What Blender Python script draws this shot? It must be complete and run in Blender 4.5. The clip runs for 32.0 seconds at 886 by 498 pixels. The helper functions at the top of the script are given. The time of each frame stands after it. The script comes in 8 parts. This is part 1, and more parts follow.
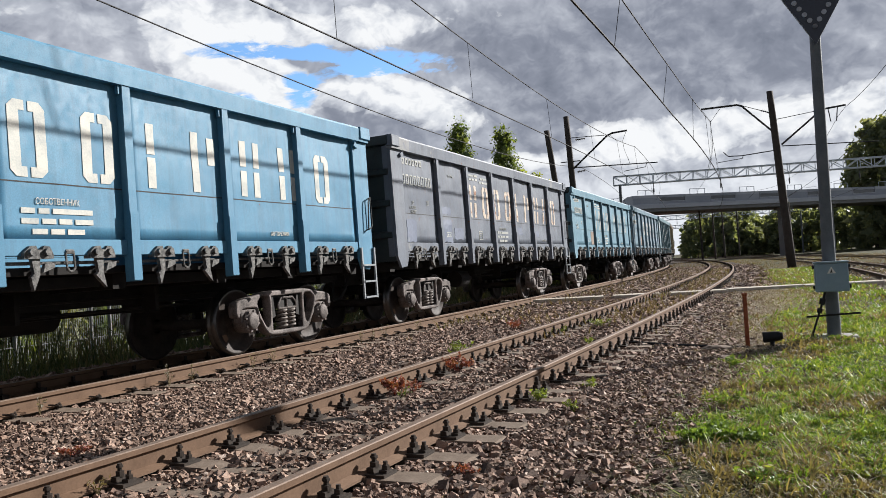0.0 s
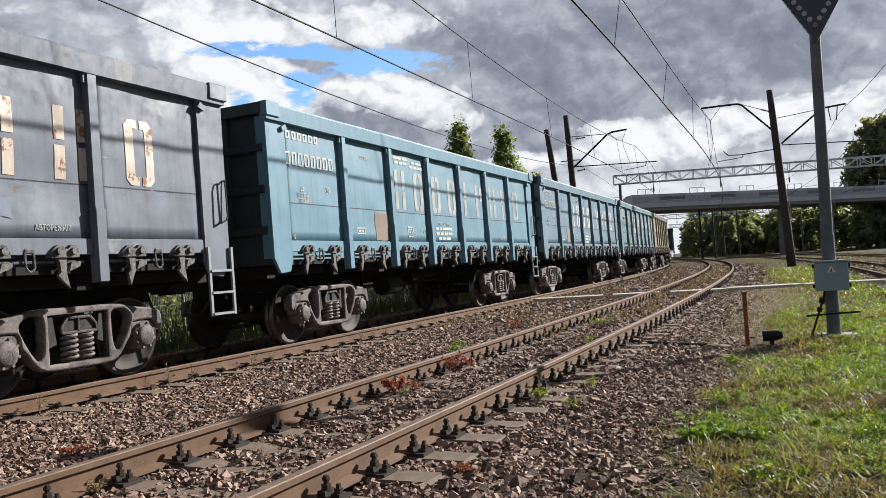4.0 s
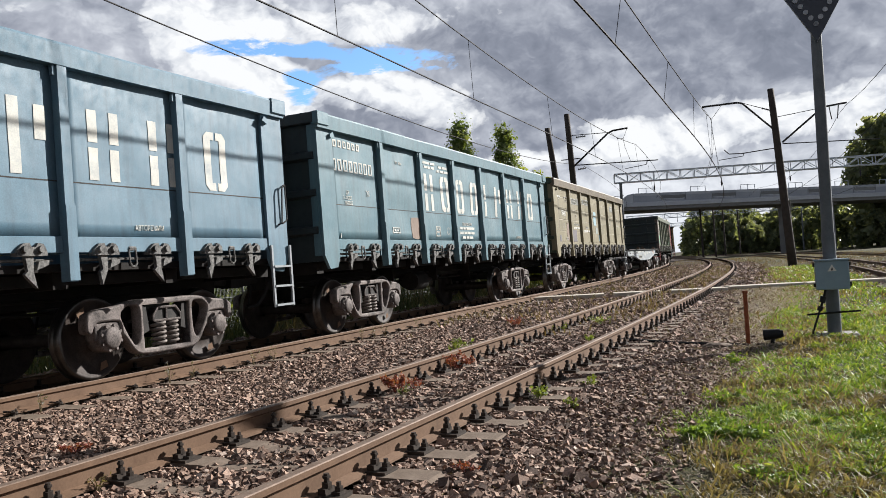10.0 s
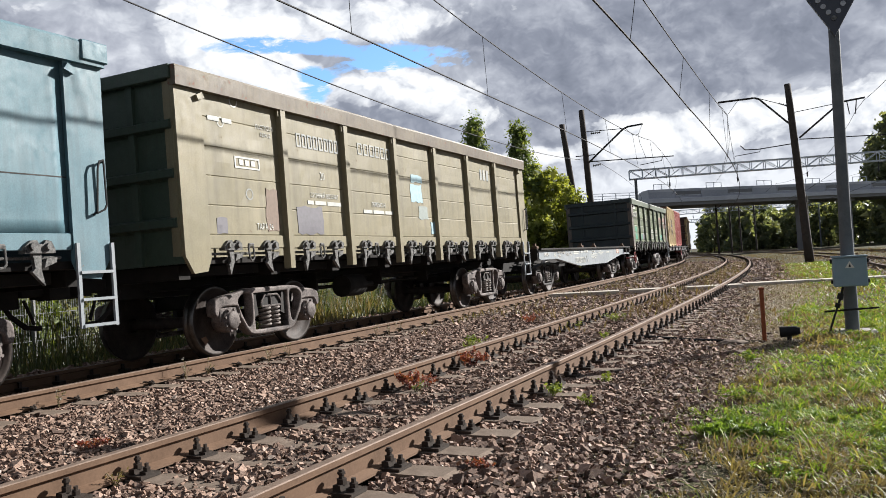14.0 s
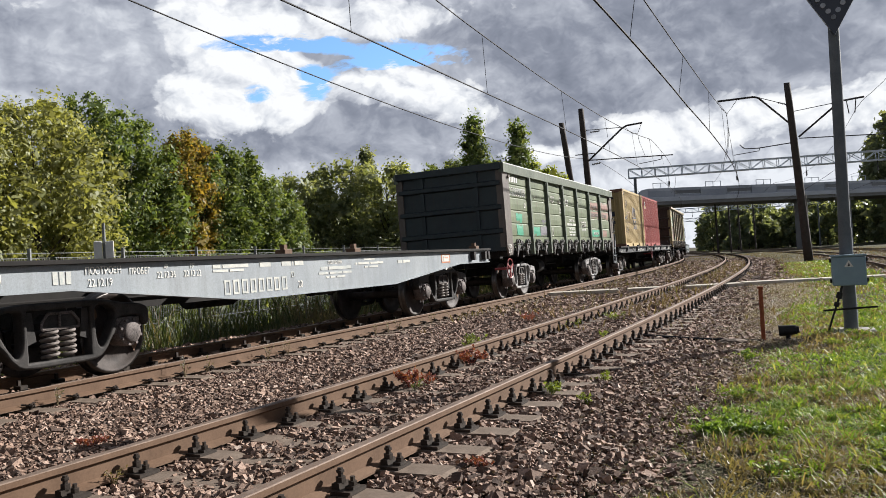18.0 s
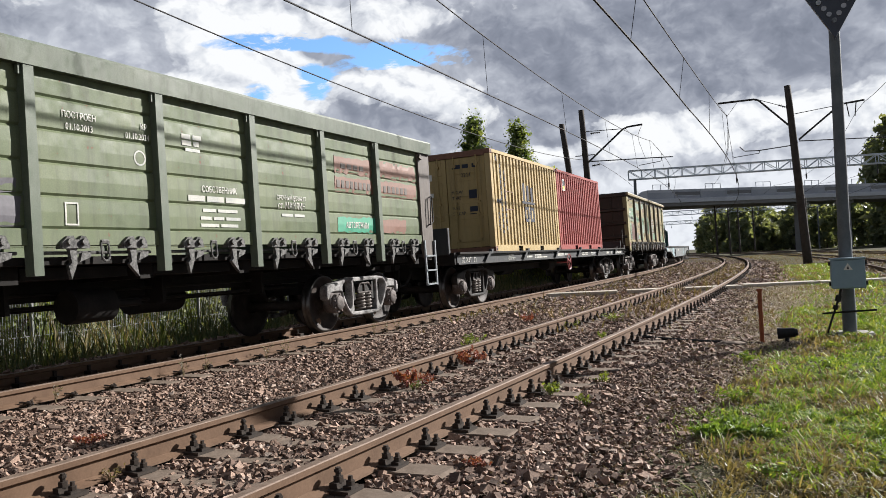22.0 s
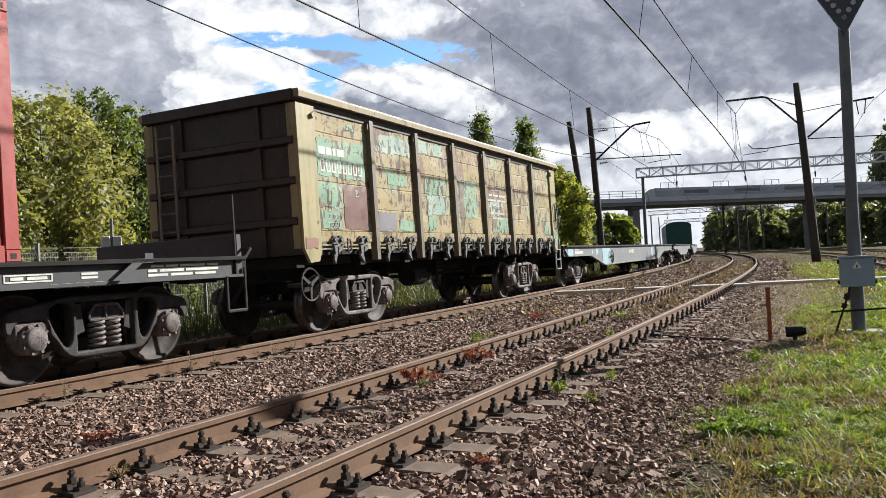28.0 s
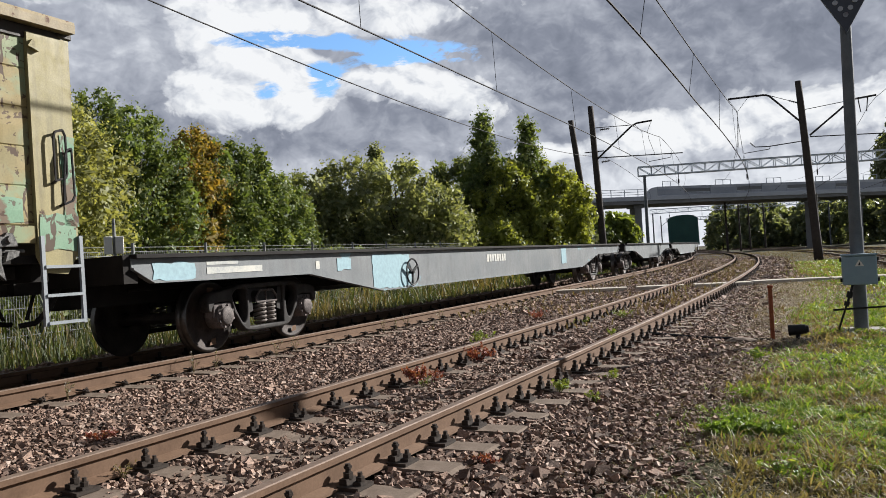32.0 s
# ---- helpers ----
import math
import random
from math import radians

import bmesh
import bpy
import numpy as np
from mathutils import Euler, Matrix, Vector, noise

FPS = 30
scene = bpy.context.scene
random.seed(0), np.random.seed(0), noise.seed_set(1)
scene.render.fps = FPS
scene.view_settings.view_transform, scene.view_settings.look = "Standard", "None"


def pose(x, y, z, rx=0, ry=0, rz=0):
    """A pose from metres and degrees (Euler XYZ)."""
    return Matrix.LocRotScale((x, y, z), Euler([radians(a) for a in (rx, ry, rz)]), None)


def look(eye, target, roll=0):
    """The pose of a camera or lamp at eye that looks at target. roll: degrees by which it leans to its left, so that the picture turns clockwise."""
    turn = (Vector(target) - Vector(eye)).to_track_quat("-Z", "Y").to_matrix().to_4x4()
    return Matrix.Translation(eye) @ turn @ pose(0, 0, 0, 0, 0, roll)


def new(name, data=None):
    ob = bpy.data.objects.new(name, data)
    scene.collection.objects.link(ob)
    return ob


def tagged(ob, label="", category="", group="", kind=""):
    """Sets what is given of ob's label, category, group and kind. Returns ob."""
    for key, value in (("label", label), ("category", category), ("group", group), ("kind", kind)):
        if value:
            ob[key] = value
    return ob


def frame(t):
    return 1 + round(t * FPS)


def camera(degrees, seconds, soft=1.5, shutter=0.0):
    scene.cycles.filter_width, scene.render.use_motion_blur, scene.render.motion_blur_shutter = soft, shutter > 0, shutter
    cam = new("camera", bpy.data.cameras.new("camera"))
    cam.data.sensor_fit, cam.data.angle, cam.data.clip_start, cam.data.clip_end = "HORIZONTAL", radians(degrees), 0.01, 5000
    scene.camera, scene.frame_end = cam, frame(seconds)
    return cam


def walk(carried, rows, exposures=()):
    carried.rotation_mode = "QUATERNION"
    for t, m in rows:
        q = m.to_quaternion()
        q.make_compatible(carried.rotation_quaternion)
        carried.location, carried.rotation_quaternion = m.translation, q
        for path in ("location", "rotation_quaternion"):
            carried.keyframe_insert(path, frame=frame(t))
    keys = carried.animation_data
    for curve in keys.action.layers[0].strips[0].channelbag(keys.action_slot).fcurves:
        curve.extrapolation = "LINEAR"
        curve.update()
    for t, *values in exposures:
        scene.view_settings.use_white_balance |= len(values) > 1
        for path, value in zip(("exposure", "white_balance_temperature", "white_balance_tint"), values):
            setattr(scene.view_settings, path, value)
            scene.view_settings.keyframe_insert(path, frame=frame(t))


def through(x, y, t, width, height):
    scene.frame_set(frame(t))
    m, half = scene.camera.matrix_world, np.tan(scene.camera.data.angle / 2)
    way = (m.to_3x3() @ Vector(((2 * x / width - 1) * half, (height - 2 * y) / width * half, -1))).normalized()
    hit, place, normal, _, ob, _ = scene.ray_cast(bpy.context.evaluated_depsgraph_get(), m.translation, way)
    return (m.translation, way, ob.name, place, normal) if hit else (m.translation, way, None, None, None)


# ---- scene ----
# ---- camera: it stands on one spot and turns a little ----
EYE = (0.0, 0.0, 1.27)
cam = camera(57.5, 32.0, soft=0.5)
# seconds, heading, tilt, roll in degrees
TURN = [
    (0.0, 1.177, 1.365, -3.541), (0.5, 1.218, 1.341, -3.485), (1.0, 1.228, 1.355, -3.501), (1.5, 1.209, 1.358, -3.505),
    (2.0, 1.212, 1.321, -3.503), (2.5, 1.216, 1.315, -3.53), (3.0, 1.207, 1.29, -3.481), (3.5, 1.182, 1.3, -3.562),
    (5.5, 1.226, 1.218, -3.481), (6.0, 1.365, 1.149, -3.439), (6.5, 1.488, 1.144, -3.473), (7.0, 1.541, 1.192, -3.534),
    (7.5, 1.571, 1.197, -3.489), (8.0, 1.56, 1.196, -3.553), (8.5, 1.354, 1.199, -3.521), (9.0, 1.161, 1.185, -3.485),
    (9.5, 1.132, 1.174, -3.545), (10.0, 1.13, 1.192, -3.501), (10.5, 1.076, 1.145, -3.517), (11.0, 1.108, 1.127, -3.501),
    (11.5, 1.12, 1.111, -3.533), (12.0, 1.12, 1.093, -3.524), (12.5, 1.169, 1.057, -3.483), (13.0, 1.102, 1.025, -3.528),
    (13.5, 0.529, 1.05, -3.482), (14.0, 0.104, 1.026, -3.533), (14.5, 0.017, 0.98, -3.461), (16.5, 0.078, 0.922, -3.457),
    (17.0, 0.095, 0.915, -3.453), (17.5, 0.149, 0.907, -3.444), (18.0, 0.149, 0.911, -3.44), (18.5, 0.169, 0.898, -3.385),
    (19.0, 0.189, 0.887, -3.307), (19.5, 0.2, 0.91, -3.268), (20.0, 0.231, 0.882, -3.252), (20.5, 0.28, 0.884, -3.106),
    (21.0, 0.266, 0.888, -2.988), (21.5, 0.267, 0.902, -2.987), (22.0, 0.194, 0.924, -3.042), (22.5, 0.025, 0.915, -3.053),
    (23.0, -0.0, 0.92, -3.0), (23.5, 0.022, 0.872, -2.963), (24.0, 0.043, 0.87, -2.977), (24.5, 0.043, 0.857, -2.952),
    (25.0, 0.084, 0.839, -2.939), (25.5, -0.138, 0.876, -3.003), (27.5, -0.232, 0.815, -3.032), (28.0, -0.327, 0.792, -2.972),
    (28.5, -0.329, 0.763, -3.04), (29.0, -0.362, 0.783, -3.081), (29.5, -0.47, 0.79, -3.094), (30.0, -0.503, 0.809, -3.147),
    (30.5, -0.503, 0.779, -3.1), (31.0, -0.484, 0.774, -3.119), (31.5, -0.492, 0.775, -3.179), (32.0, -0.464, 0.737, -3.133),
]

def aim(yaw, tilt, roll):
    a, b = radians(yaw), radians(tilt)
    d = Vector((math.sin(a) * math.cos(b), math.cos(a) * math.cos(b), math.sin(b)))
    return look(EYE, Vector(EYE) + d * 10, roll)


# the clip's own exposure drifts a little
LIGHT = [(0.0, 1.2), (7.0, 1.24), (12.0, 1.27), (13.0, 1.30), (14.0, 1.38), (17.0, 1.30), (21.0, 1.26), (24.0, 1.24), (25.0, 1.18), (28.0, 1.34), (29.0, 1.2), (30.0, 1.17), (32.0, 1.17)]
walk(cam, [(t, aim(y, p, r)) for t, y, p, r in TURN], [(t, stops, 6250, 10) for t, stops in LIGHT])

# ---- daylight ----
SUN_AZ, SUN_EL = 60.0, 27.0          # clockwise from +Y, and height, in degrees
sun_data = bpy.data.lights.new("sun", "SUN")
sun_data.energy, sun_data.angle, sun_data.color = 5.0, radians(0.6), (1.0, 0.945, 0.875)
sun = new("sun", sun_data)
az, el = radians(SUN_AZ), radians(SUN_EL)
SUN_DIR = Vector((math.sin(az) * math.cos(el), math.cos(az) * math.cos(el), math.sin(el)))
sun.matrix_world = look(SUN_DIR * 50, (0, 0, 0))

def node_math(nt, op, a, b=None, c=None, clamp=False):
    n = nt.nodes.new("ShaderNodeMath")
    n.operation, n.use_clamp = op, clamp
    for i, v in enumerate((a, b, c)):
        if v is None:
            continue
        if isinstance(v, (int, float)):
            n.inputs[i].default_value = v
        else:
            nt.links.new(v, n.inputs[i])
    return n.outputs[0]


def node_ramp(nt, fac, stops):
    n = nt.nodes.new("ShaderNodeValToRGB")
    cr = n.color_ramp
    while len(cr.elements) < len(stops):
        cr.elements.new(0.5)
    for e, (p, c) in zip(cr.elements, stops):
        e.position = p
        e.color = (c, c, c, 1) if isinstance(c, (int, float)) else (*c, 1)
    nt.links.new(fac, n.inputs[0])
    return n.outputs[0]


def node_noise(nt, vec, scale, detail=4.0, rough=0.5, distort=0.0):
    n = nt.nodes.new("ShaderNodeTexNoise")
    n.inputs["Scale"].default_value, n.inputs["Detail"].default_value = scale, detail
    n.inputs["Roughness"].default_value, n.inputs["Distortion"].default_value = rough, distort
    nt.links.new(vec, n.inputs["Vector"])
    return n.outputs[0]


def node_mix(nt, fac, a, b, mode="MIX"):
    n = nt.nodes.new("ShaderNodeMix")
    n.data_type, n.blend_type = "RGBA", mode
    for sock, v in ((n.inputs[0], fac), (n.inputs[6], a), (n.inputs[7], b)):
        if isinstance(v, (int, float)):
            sock.default_value = v
        elif isinstance(v, tuple):
            sock.default_value = (*v, 1) if len(v) == 3 else v
        else:
            nt.links.new(v, sock)
    return n.outputs[2]


def node_vec(nt, op, a, b):
    n = nt.nodes.new("ShaderNodeVectorMath")
    n.operation = op
    for i, v in enumerate((a, b)):
        if isinstance(v, tuple):
            n.inputs[i].default_value = v
        else:
            nt.links.new(v, n.inputs[i])
    return n


# the sky's parts: bearing and height in degrees, half width, half height, weight
GAPS = [(-9.4, 15.45, 4.4, 0.62, 0.85), (-5.4, 14.9, 2.6, 0.6, 0.5), (-2.4, 14.2, 4.0, 0.75, 0.85), (-8.2, 12.9, 0.9, 0.95, 0.9), (-12.2, 12.2, 0.9, 0.6, 0.6), (-9.0, 14.6, 3.4, 0.36, -0.75), (-1.6, 13.4, 2.4, 0.35, -0.5), (-5.0, 15.6, 1.0, 0.25, -0.4)]
HEADS = [(-13.2, 14.6, 3.2, 3.8, 0.80), (-15.0, 17.6, 2.8, 2.0, 0.60), (-10.4, 12.0, 2.8, 1.4, 0.65), (-4.2, 12.75, 3.6, 0.85, 0.70), (0.4, 11.6, 2.8, 0.85, 0.62), (2.5, 10.2, 2.0, 0.6, 0.34), (-17.5, 12.2, 1.6, 1.2, 0.34),
         (18.6, 8.0, 4.4, 1.1, 0.80), (13.8, 7.6, 2.0, 1.0, 0.62), (8.0, 7.2, 3.0, 0.55, 0.42), (28.5, 8.4, 4.8, 1.2, 0.75), (-7.6, 16.7, 4.2, 0.7, 0.50), (-1.5, 17.2, 3.0, 0.9, 0.42), (-20.0, 6.5, 7.0, 0.8, 0.30), (38.0, 7.5, 6.0, 1.5, 0.5), (-36.0, 9.0, 6.0, 2.0, 0.4)]
SHADES = [(-2.4, 17.2, 4.5, 1.8, 0.13), (6.6, 14.2, 5.0, 3.0, -0.09), (20.5, 13.6, 8.5, 2.8, -0.16), (11.2, 10.4, 3.4, 1.6, -0.12), (-3.4, 10.1, 4.2, 1.0, -0.15), (-22.0, 10.4, 5.0, 2.0, -0.12), (-24.0, 16.0, 7.0, 3.0, 0.03), (27.0, 13.0, 5.0, 2.0, -0.08), (-12.0, 8.6, 5.0, 0.9, -0.10)]


def blob_sum(nt, way, blobs):
    """Soft round weights about the given directions, added up."""
    total = None
    for bearing, height, wide, tall, k in blobs:
        a, e = radians(bearing), radians(height)
        d = (math.sin(a) * math.cos(e), math.cos(a) * math.cos(e), math.sin(e))
        dd = node_vec(nt, "SUBTRACT", way, d).outputs[0]
        w, h = radians(wide), radians(tall)
        dm = node_vec(nt, "MULTIPLY", dd, (1 / w, 1 / w, 1 / h)).outputs[0]
        d2 = node_vec(nt, "DOT_PRODUCT", dm, dm).outputs["Value"]
        g = node_math(nt, "MULTIPLY", node_math(nt, "POWER", 0.5, d2), k)
        total = g if total is None else node_math(nt, "ADD", total, g)
    return total


def node_puffs(nt, vec, scale, detail):
    """Round heaped forms, about 0 in the folds and 1 on the crowns."""
    n = nt.nodes.new("ShaderNodeTexVoronoi")
    n.feature, n.normalize = "SMOOTH_F1", True
    for key, value in (("Scale", scale), ("Detail", detail), ("Roughness", 0.55), ("Lacunarity", 2.3), ("Smoothness", 0.35)):
        n.inputs[key].default_value = value
    nt.links.new(vec, n.inputs["Vector"])
    return node_math(nt, "SUBTRACT", 1.0, node_math(nt, "MULTIPLY", n.outputs["Distance"], 1.6))


def make_world():
    """Broken cumulus over a blue sky, lit from the sun's side."""
    w = bpy.data.worlds.new("sky")
    scene.world = w
    w.use_nodes = True
    nt = w.node_tree
    nt.nodes.clear()
    N, L = nt.nodes.new, nt.links.new
    out, bg = N("ShaderNodeOutputWorld"), N("ShaderNodeBackground")
    sky = N("ShaderNodeTexSky")
    sky.sky_type, sky.sun_disc = "NISHITA", False
    sky.sun_elevation, sky.sun_rotation = el, az
    sky.dust_density, sky.ozone_density = 0.6, 2.0
    blue = node_mix(nt, 1.0, sky.outputs[0], (0.060, 0.074, 0.087), "MULTIPLY")
    way = N("ShaderNodeTexCoord").outputs["Generated"]
    sep = N("ShaderNodeSeparateXYZ")
    L(way, sep.inputs[0])
    here = node_vec(nt, "MULTIPLY", way, (1.0, 1.0, 1.35)).outputs[0]
    warp = N("ShaderNodeTexNoise")
    warp.inputs["Scale"].default_value, warp.inputs["Detail"].default_value = 12.0, 5.0
    L(here, warp.inputs["Vector"])
    bent = node_vec(nt, "MULTIPLY", node_vec(nt, "SUBTRACT", warp.outputs["Color"], (0.5, 0.5, 0.5)).outputs[0], (0.06, 0.06, 0.06)).outputs[0]
    here = node_vec(nt, "ADD", here, bent).outputs[0]
    sunward = node_vec(nt, "ADD", here, (0.012, 0.0, 0.016)).outputs[0]
    heap, heap2 = node_puffs(nt, here, 15.0, 3.0), node_puffs(nt, sunward, 15.0, 3.0)
    fine, fine2 = node_noise(nt, here, 13.0, 9.0, 0.58), node_noise(nt, sunward, 13.0, 6.0, 0.58)
    big = node_noise(nt, here, 5.0, 4.0, 0.5)
    wisps = node_noise(nt, node_vec(nt, "MULTIPLY", here, (1.0, 1.0, 2.6)).outputs[0], 22.0, 8.0, 0.62)
    side = node_math(nt, "ADD", node_math(nt, "MULTIPLY", node_math(nt, "SUBTRACT", heap, heap2), 1.1), node_math(nt, "MULTIPLY", node_math(nt, "SUBTRACT", fine, fine2), 1.3))
    rough = node_math(nt, "ADD", node_math(nt, "MULTIPLY", node_math(nt, "SUBTRACT", heap, 0.45), 0.42), node_math(nt, "MULTIPLY", node_math(nt, "SUBTRACT", fine, 0.5), 0.75))
    # blue shows through torn gaps
    gap = blob_sum(nt, way, GAPS)
    torn = node_math(nt, "ADD", node_math(nt, "MULTIPLY", node_math(nt, "SUBTRACT", fine, 0.5), -1.0), node_math(nt, "MULTIPLY", node_math(nt, "SUBTRACT", wisps, 0.5), 2.9))
    gap = node_math(nt, "ADD", gap, node_math(nt, "MULTIPLY", torn, node_math(nt, "MULTIPLY", gap, 1.6, clamp=True)))
    cover = node_ramp(nt, gap, [(0.30, 1.0), (0.42, 0.5), (0.62, 0.0)])
    # grey bases, softly mottled
    tone = node_math(nt, "ADD", 0.47, blob_sum(nt, way, SHADES))
    tone = node_math(nt, "ADD", tone, node_math(nt, "MULTIPLY", node_math(nt, "SUBTRACT", big, 0.5), -0.40))
    tone = node_math(nt, "ADD", tone, node_math(nt, "MULTIPLY", node_math(nt, "SUBTRACT", fine, 0.5), -0.22))
    tone = node_math(nt, "ADD", tone, node_math(nt, "MULTIPLY", side, 0.45))
    # paler towards the horizon, darker overhead
    tone = node_math(nt, "ADD", tone, node_ramp(nt, sep.outputs[2], [(0.07, 0.26), (0.135, 0.0)]))
    high = node_ramp(nt, sep.outputs[2], [(0.32, 0.0), (0.50, 1.0)])
    tone = node_math(nt, "SUBTRACT", tone, node_math(nt, "MULTIPLY", high, 0.38))
    grey = node_ramp(nt, tone, [(0.10, (0.070, 0.078, 0.098)), (0.32, (0.118, 0.126, 0.150)), (0.52, (0.205, 0.213, 0.235)), (0.75, (0.36, 0.365, 0.375))])
    # heaped white heads with crisp rims
    head = node_math(nt, "ADD", blob_sum(nt, way, HEADS), node_math(nt, "MULTIPLY", rough, 1.15))
    white_at = node_ramp(nt, head, [(0.25, 0.0), (0.31, 0.6), (0.46, 1.0)])
    lit = node_math(nt, "ADD", node_math(nt, "ADD", 0.62, node_math(nt, "MULTIPLY", side, 1.1)), node_math(nt, "MULTIPLY", node_math(nt, "SUBTRACT", head, 0.45), 0.35))
    white = node_ramp(nt, lit, [(0.25, (0.20, 0.208, 0.23)), (0.55, (0.325, 0.33, 0.34)), (0.80, (0.415, 0.412, 0.405))])
    both = node_mix(nt, cover, blue, node_mix(nt, white_at, grey, white))
    L(both, bg.inputs[0])
    bg.inputs[1].default_value = 1.0
    L(bg.outputs[0], out.inputs[0])


make_world()

# ---- building helpers ----
def finish(bm, name, mats, smooth=False):
    me = bpy.data.meshes.new(name)
    bm.to_mesh(me)
    bm.free()
    for m in (mats if isinstance(mats, (list, tuple)) else [mats]):
        me.materials.append(m)
    if smooth:
        me.shade_smooth()
    return me


def part(name, me, parent=None, m=None, label=""):
    """Links a mesh, or a bmesh already finished, as one object under its thing."""
    ob = new(name, me)
    if parent is not None:
        ob.parent = parent
    if m is not None:
        ob.matrix_basis = m
    if label:
        ob["label"] = label
    return ob


def box(bm, x0, x1, y0, y1, z0, z1, bevel=0.0, mat=0):
    vs = [bm.verts.new((x, y, z)) for x in (x0, x1) for y in (y0, y1) for z in (z0, z1)]
    quads = ((0, 1, 3, 2), (4, 6, 7, 5), (0, 4, 5, 1), (2, 3, 7, 6), (0, 2, 6, 4), (1, 5, 7, 3))
    fs = [bm.faces.new([vs[i] for i in q]) for q in quads]
    for f in fs:
        f.material_index = mat
    if bevel:
        es = list({e for f in fs for e in f.edges})
        bmesh.ops.bevel(bm, geom=es, offset=bevel, segments=1, affect="EDGES")
    return fs


def tube(bm, p, q, r, n=8, r2=None, caps=True, mat=0):
    """A round bar from p to q."""
    p, q = Vector(p), Vector(q)
    d = (q - p).normalized()
    a = d.orthogonal().normalized()
    b = d.cross(a)
    r2 = r if r2 is None else r2
    ra = [bm.verts.new(p + (a * math.cos(k * math.tau / n) + b * math.sin(k * math.tau / n)) * r) for k in range(n)]
    rb = [bm.verts.new(q + (a * math.cos(k * math.tau / n) + b * math.sin(k * math.tau / n)) * r2) for k in range(n)]
    for k in range(n):
        f = bm.faces.new((ra[k], ra[(k + 1) % n], rb[(k + 1) % n], rb[k]))
        f.material_index, f.smooth = mat, n > 6
    if caps:
        bm.faces.new([bm.verts.new(v.co) for v in ra[::-1]]).material_index = mat
        bm.faces.new([bm.verts.new(v.co) for v in rb]).material_index = mat


def pipe(bm, pts, r, n=6, mat=0):
    for a, b in zip(pts, pts[1:]):
        tube(bm, a, b, r, n, mat=mat)


def prism(bm, poly, y0, y1, mat=0):
    """A plate with outline poly in x and z, from y0 to y1."""
    a = [bm.verts.new((x, y0, z)) for x, z in poly]
    b = [bm.verts.new((x, y1, z)) for x, z in poly]
    n = len(poly)
    fs = [bm.faces.new(a), bm.faces.new(b[::-1])]
    for k in range(n):
        fs.append(bm.faces.new((a[(k + 1) % n], a[k], b[k], b[(k + 1) % n])))
    for f in fs:
        f.material_index = mat
    bmesh.ops.recalc_face_normals(bm, faces=fs)
    return fs


def lathe(bm, profile, y_axis=True, n=24, mat=0, centre=(0, 0, 0)):
    """A turned form about the y axis: profile of (radius, y)."""
    cx, cy, cz = centre
    rings = []
    for r, y in profile:
        rings.append([bm.verts.new((cx + r * math.cos(k * math.tau / n), cy + y, cz + r * math.sin(k * math.tau / n))) for k in range(n)])
    for A, B in zip(rings, rings[1:]):
        for k in range(n):
            f = bm.faces.new((A[k], A[(k + 1) % n], B[(k + 1) % n], B[k]))
            f.material_index, f.smooth = mat, True
    bm.faces.new(rings[0])
    bm.faces.new(rings[-1][::-1])


MESHES = {}


def cached(key, make):
    if key not in MESHES:
        MESHES[key] = make()
    return MESHES[key]


# ---- the two curved tracks: u runs along a line 25 degrees right of +Y, v to its left ----
A25 = radians(25)
AXU, AXV = np.array([math.sin(A25), math.cos(A25)]), np.array([-math.cos(A25), math.sin(A25)])
TRAIN = (8.36, -0.006, 0.00045, 3.5e-6)
NEAR = (3.51, -0.0258, 0.00090, 0.0)
RAIL_T, RAIL_N = 0.20, 0.18
CANT = 0.93


class Line:
    def __init__(self, c):
        self.u = np.linspace(-190, 330, 5201)
        self.v = c[0] + c[1] * self.u + c[2] * self.u ** 2 + c[3] * self.u ** 3
        s = np.concatenate([[0], np.cumsum(np.hypot(np.diff(self.u), np.diff(self.v)))])
        self.s = s - np.interp(0, self.u, s)
        self.c = c

    def at(self, s):
        u = np.interp(s, self.s, self.u)
        return AXU * u + AXV * np.interp(u, self.u, self.v)

    def side(self, s, off):
        """The point off metres to the right of the centre line, and the way the line runs."""
        a, b = self.at(s - 0.2), self.at(s + 0.2)
        d = (b - a) / np.linalg.norm(b - a)
        p = self.at(s) + np.array([d[1], -d[0]]) * off
        return p, d

    def away(self, x, y):
        """How far right of the centre line a place lies, and its way along it."""
        u, v = x * AXU[0] + y * AXU[1], x * AXV[0] + y * AXV[1]
        c = self.c
        w = np.clip(u, -190, 330)
        return (c[0] + c[1] * w + c[2] * w * w + c[3] * w ** 3 - v) / np.hypot(1, c[1] + 2 * c[2] * w + 3 * c[3] * w * w), u


T_LINE, N_LINE = Line(TRAIN), Line(NEAR)


def ride(s, base=8.65):
    """The pose of a wagon whose middle is s metres along the train's track: x away from the eye, y to the far side."""
    a, b = T_LINE.at(s - base / 2), T_LINE.at(s + base / 2)
    d = b - a
    p = (a + b) / 2
    return Matrix.Translation((p[0], p[1], RAIL_T - 0.013)) @ Matrix.Rotation(math.atan2(d[1], d[0]), 4, "Z") @ Matrix.Rotation(-radians(CANT), 4, "X")


def run(t):
    """How far the train has come by t seconds."""
    return 4.47 * t - 0.00415 * t * t

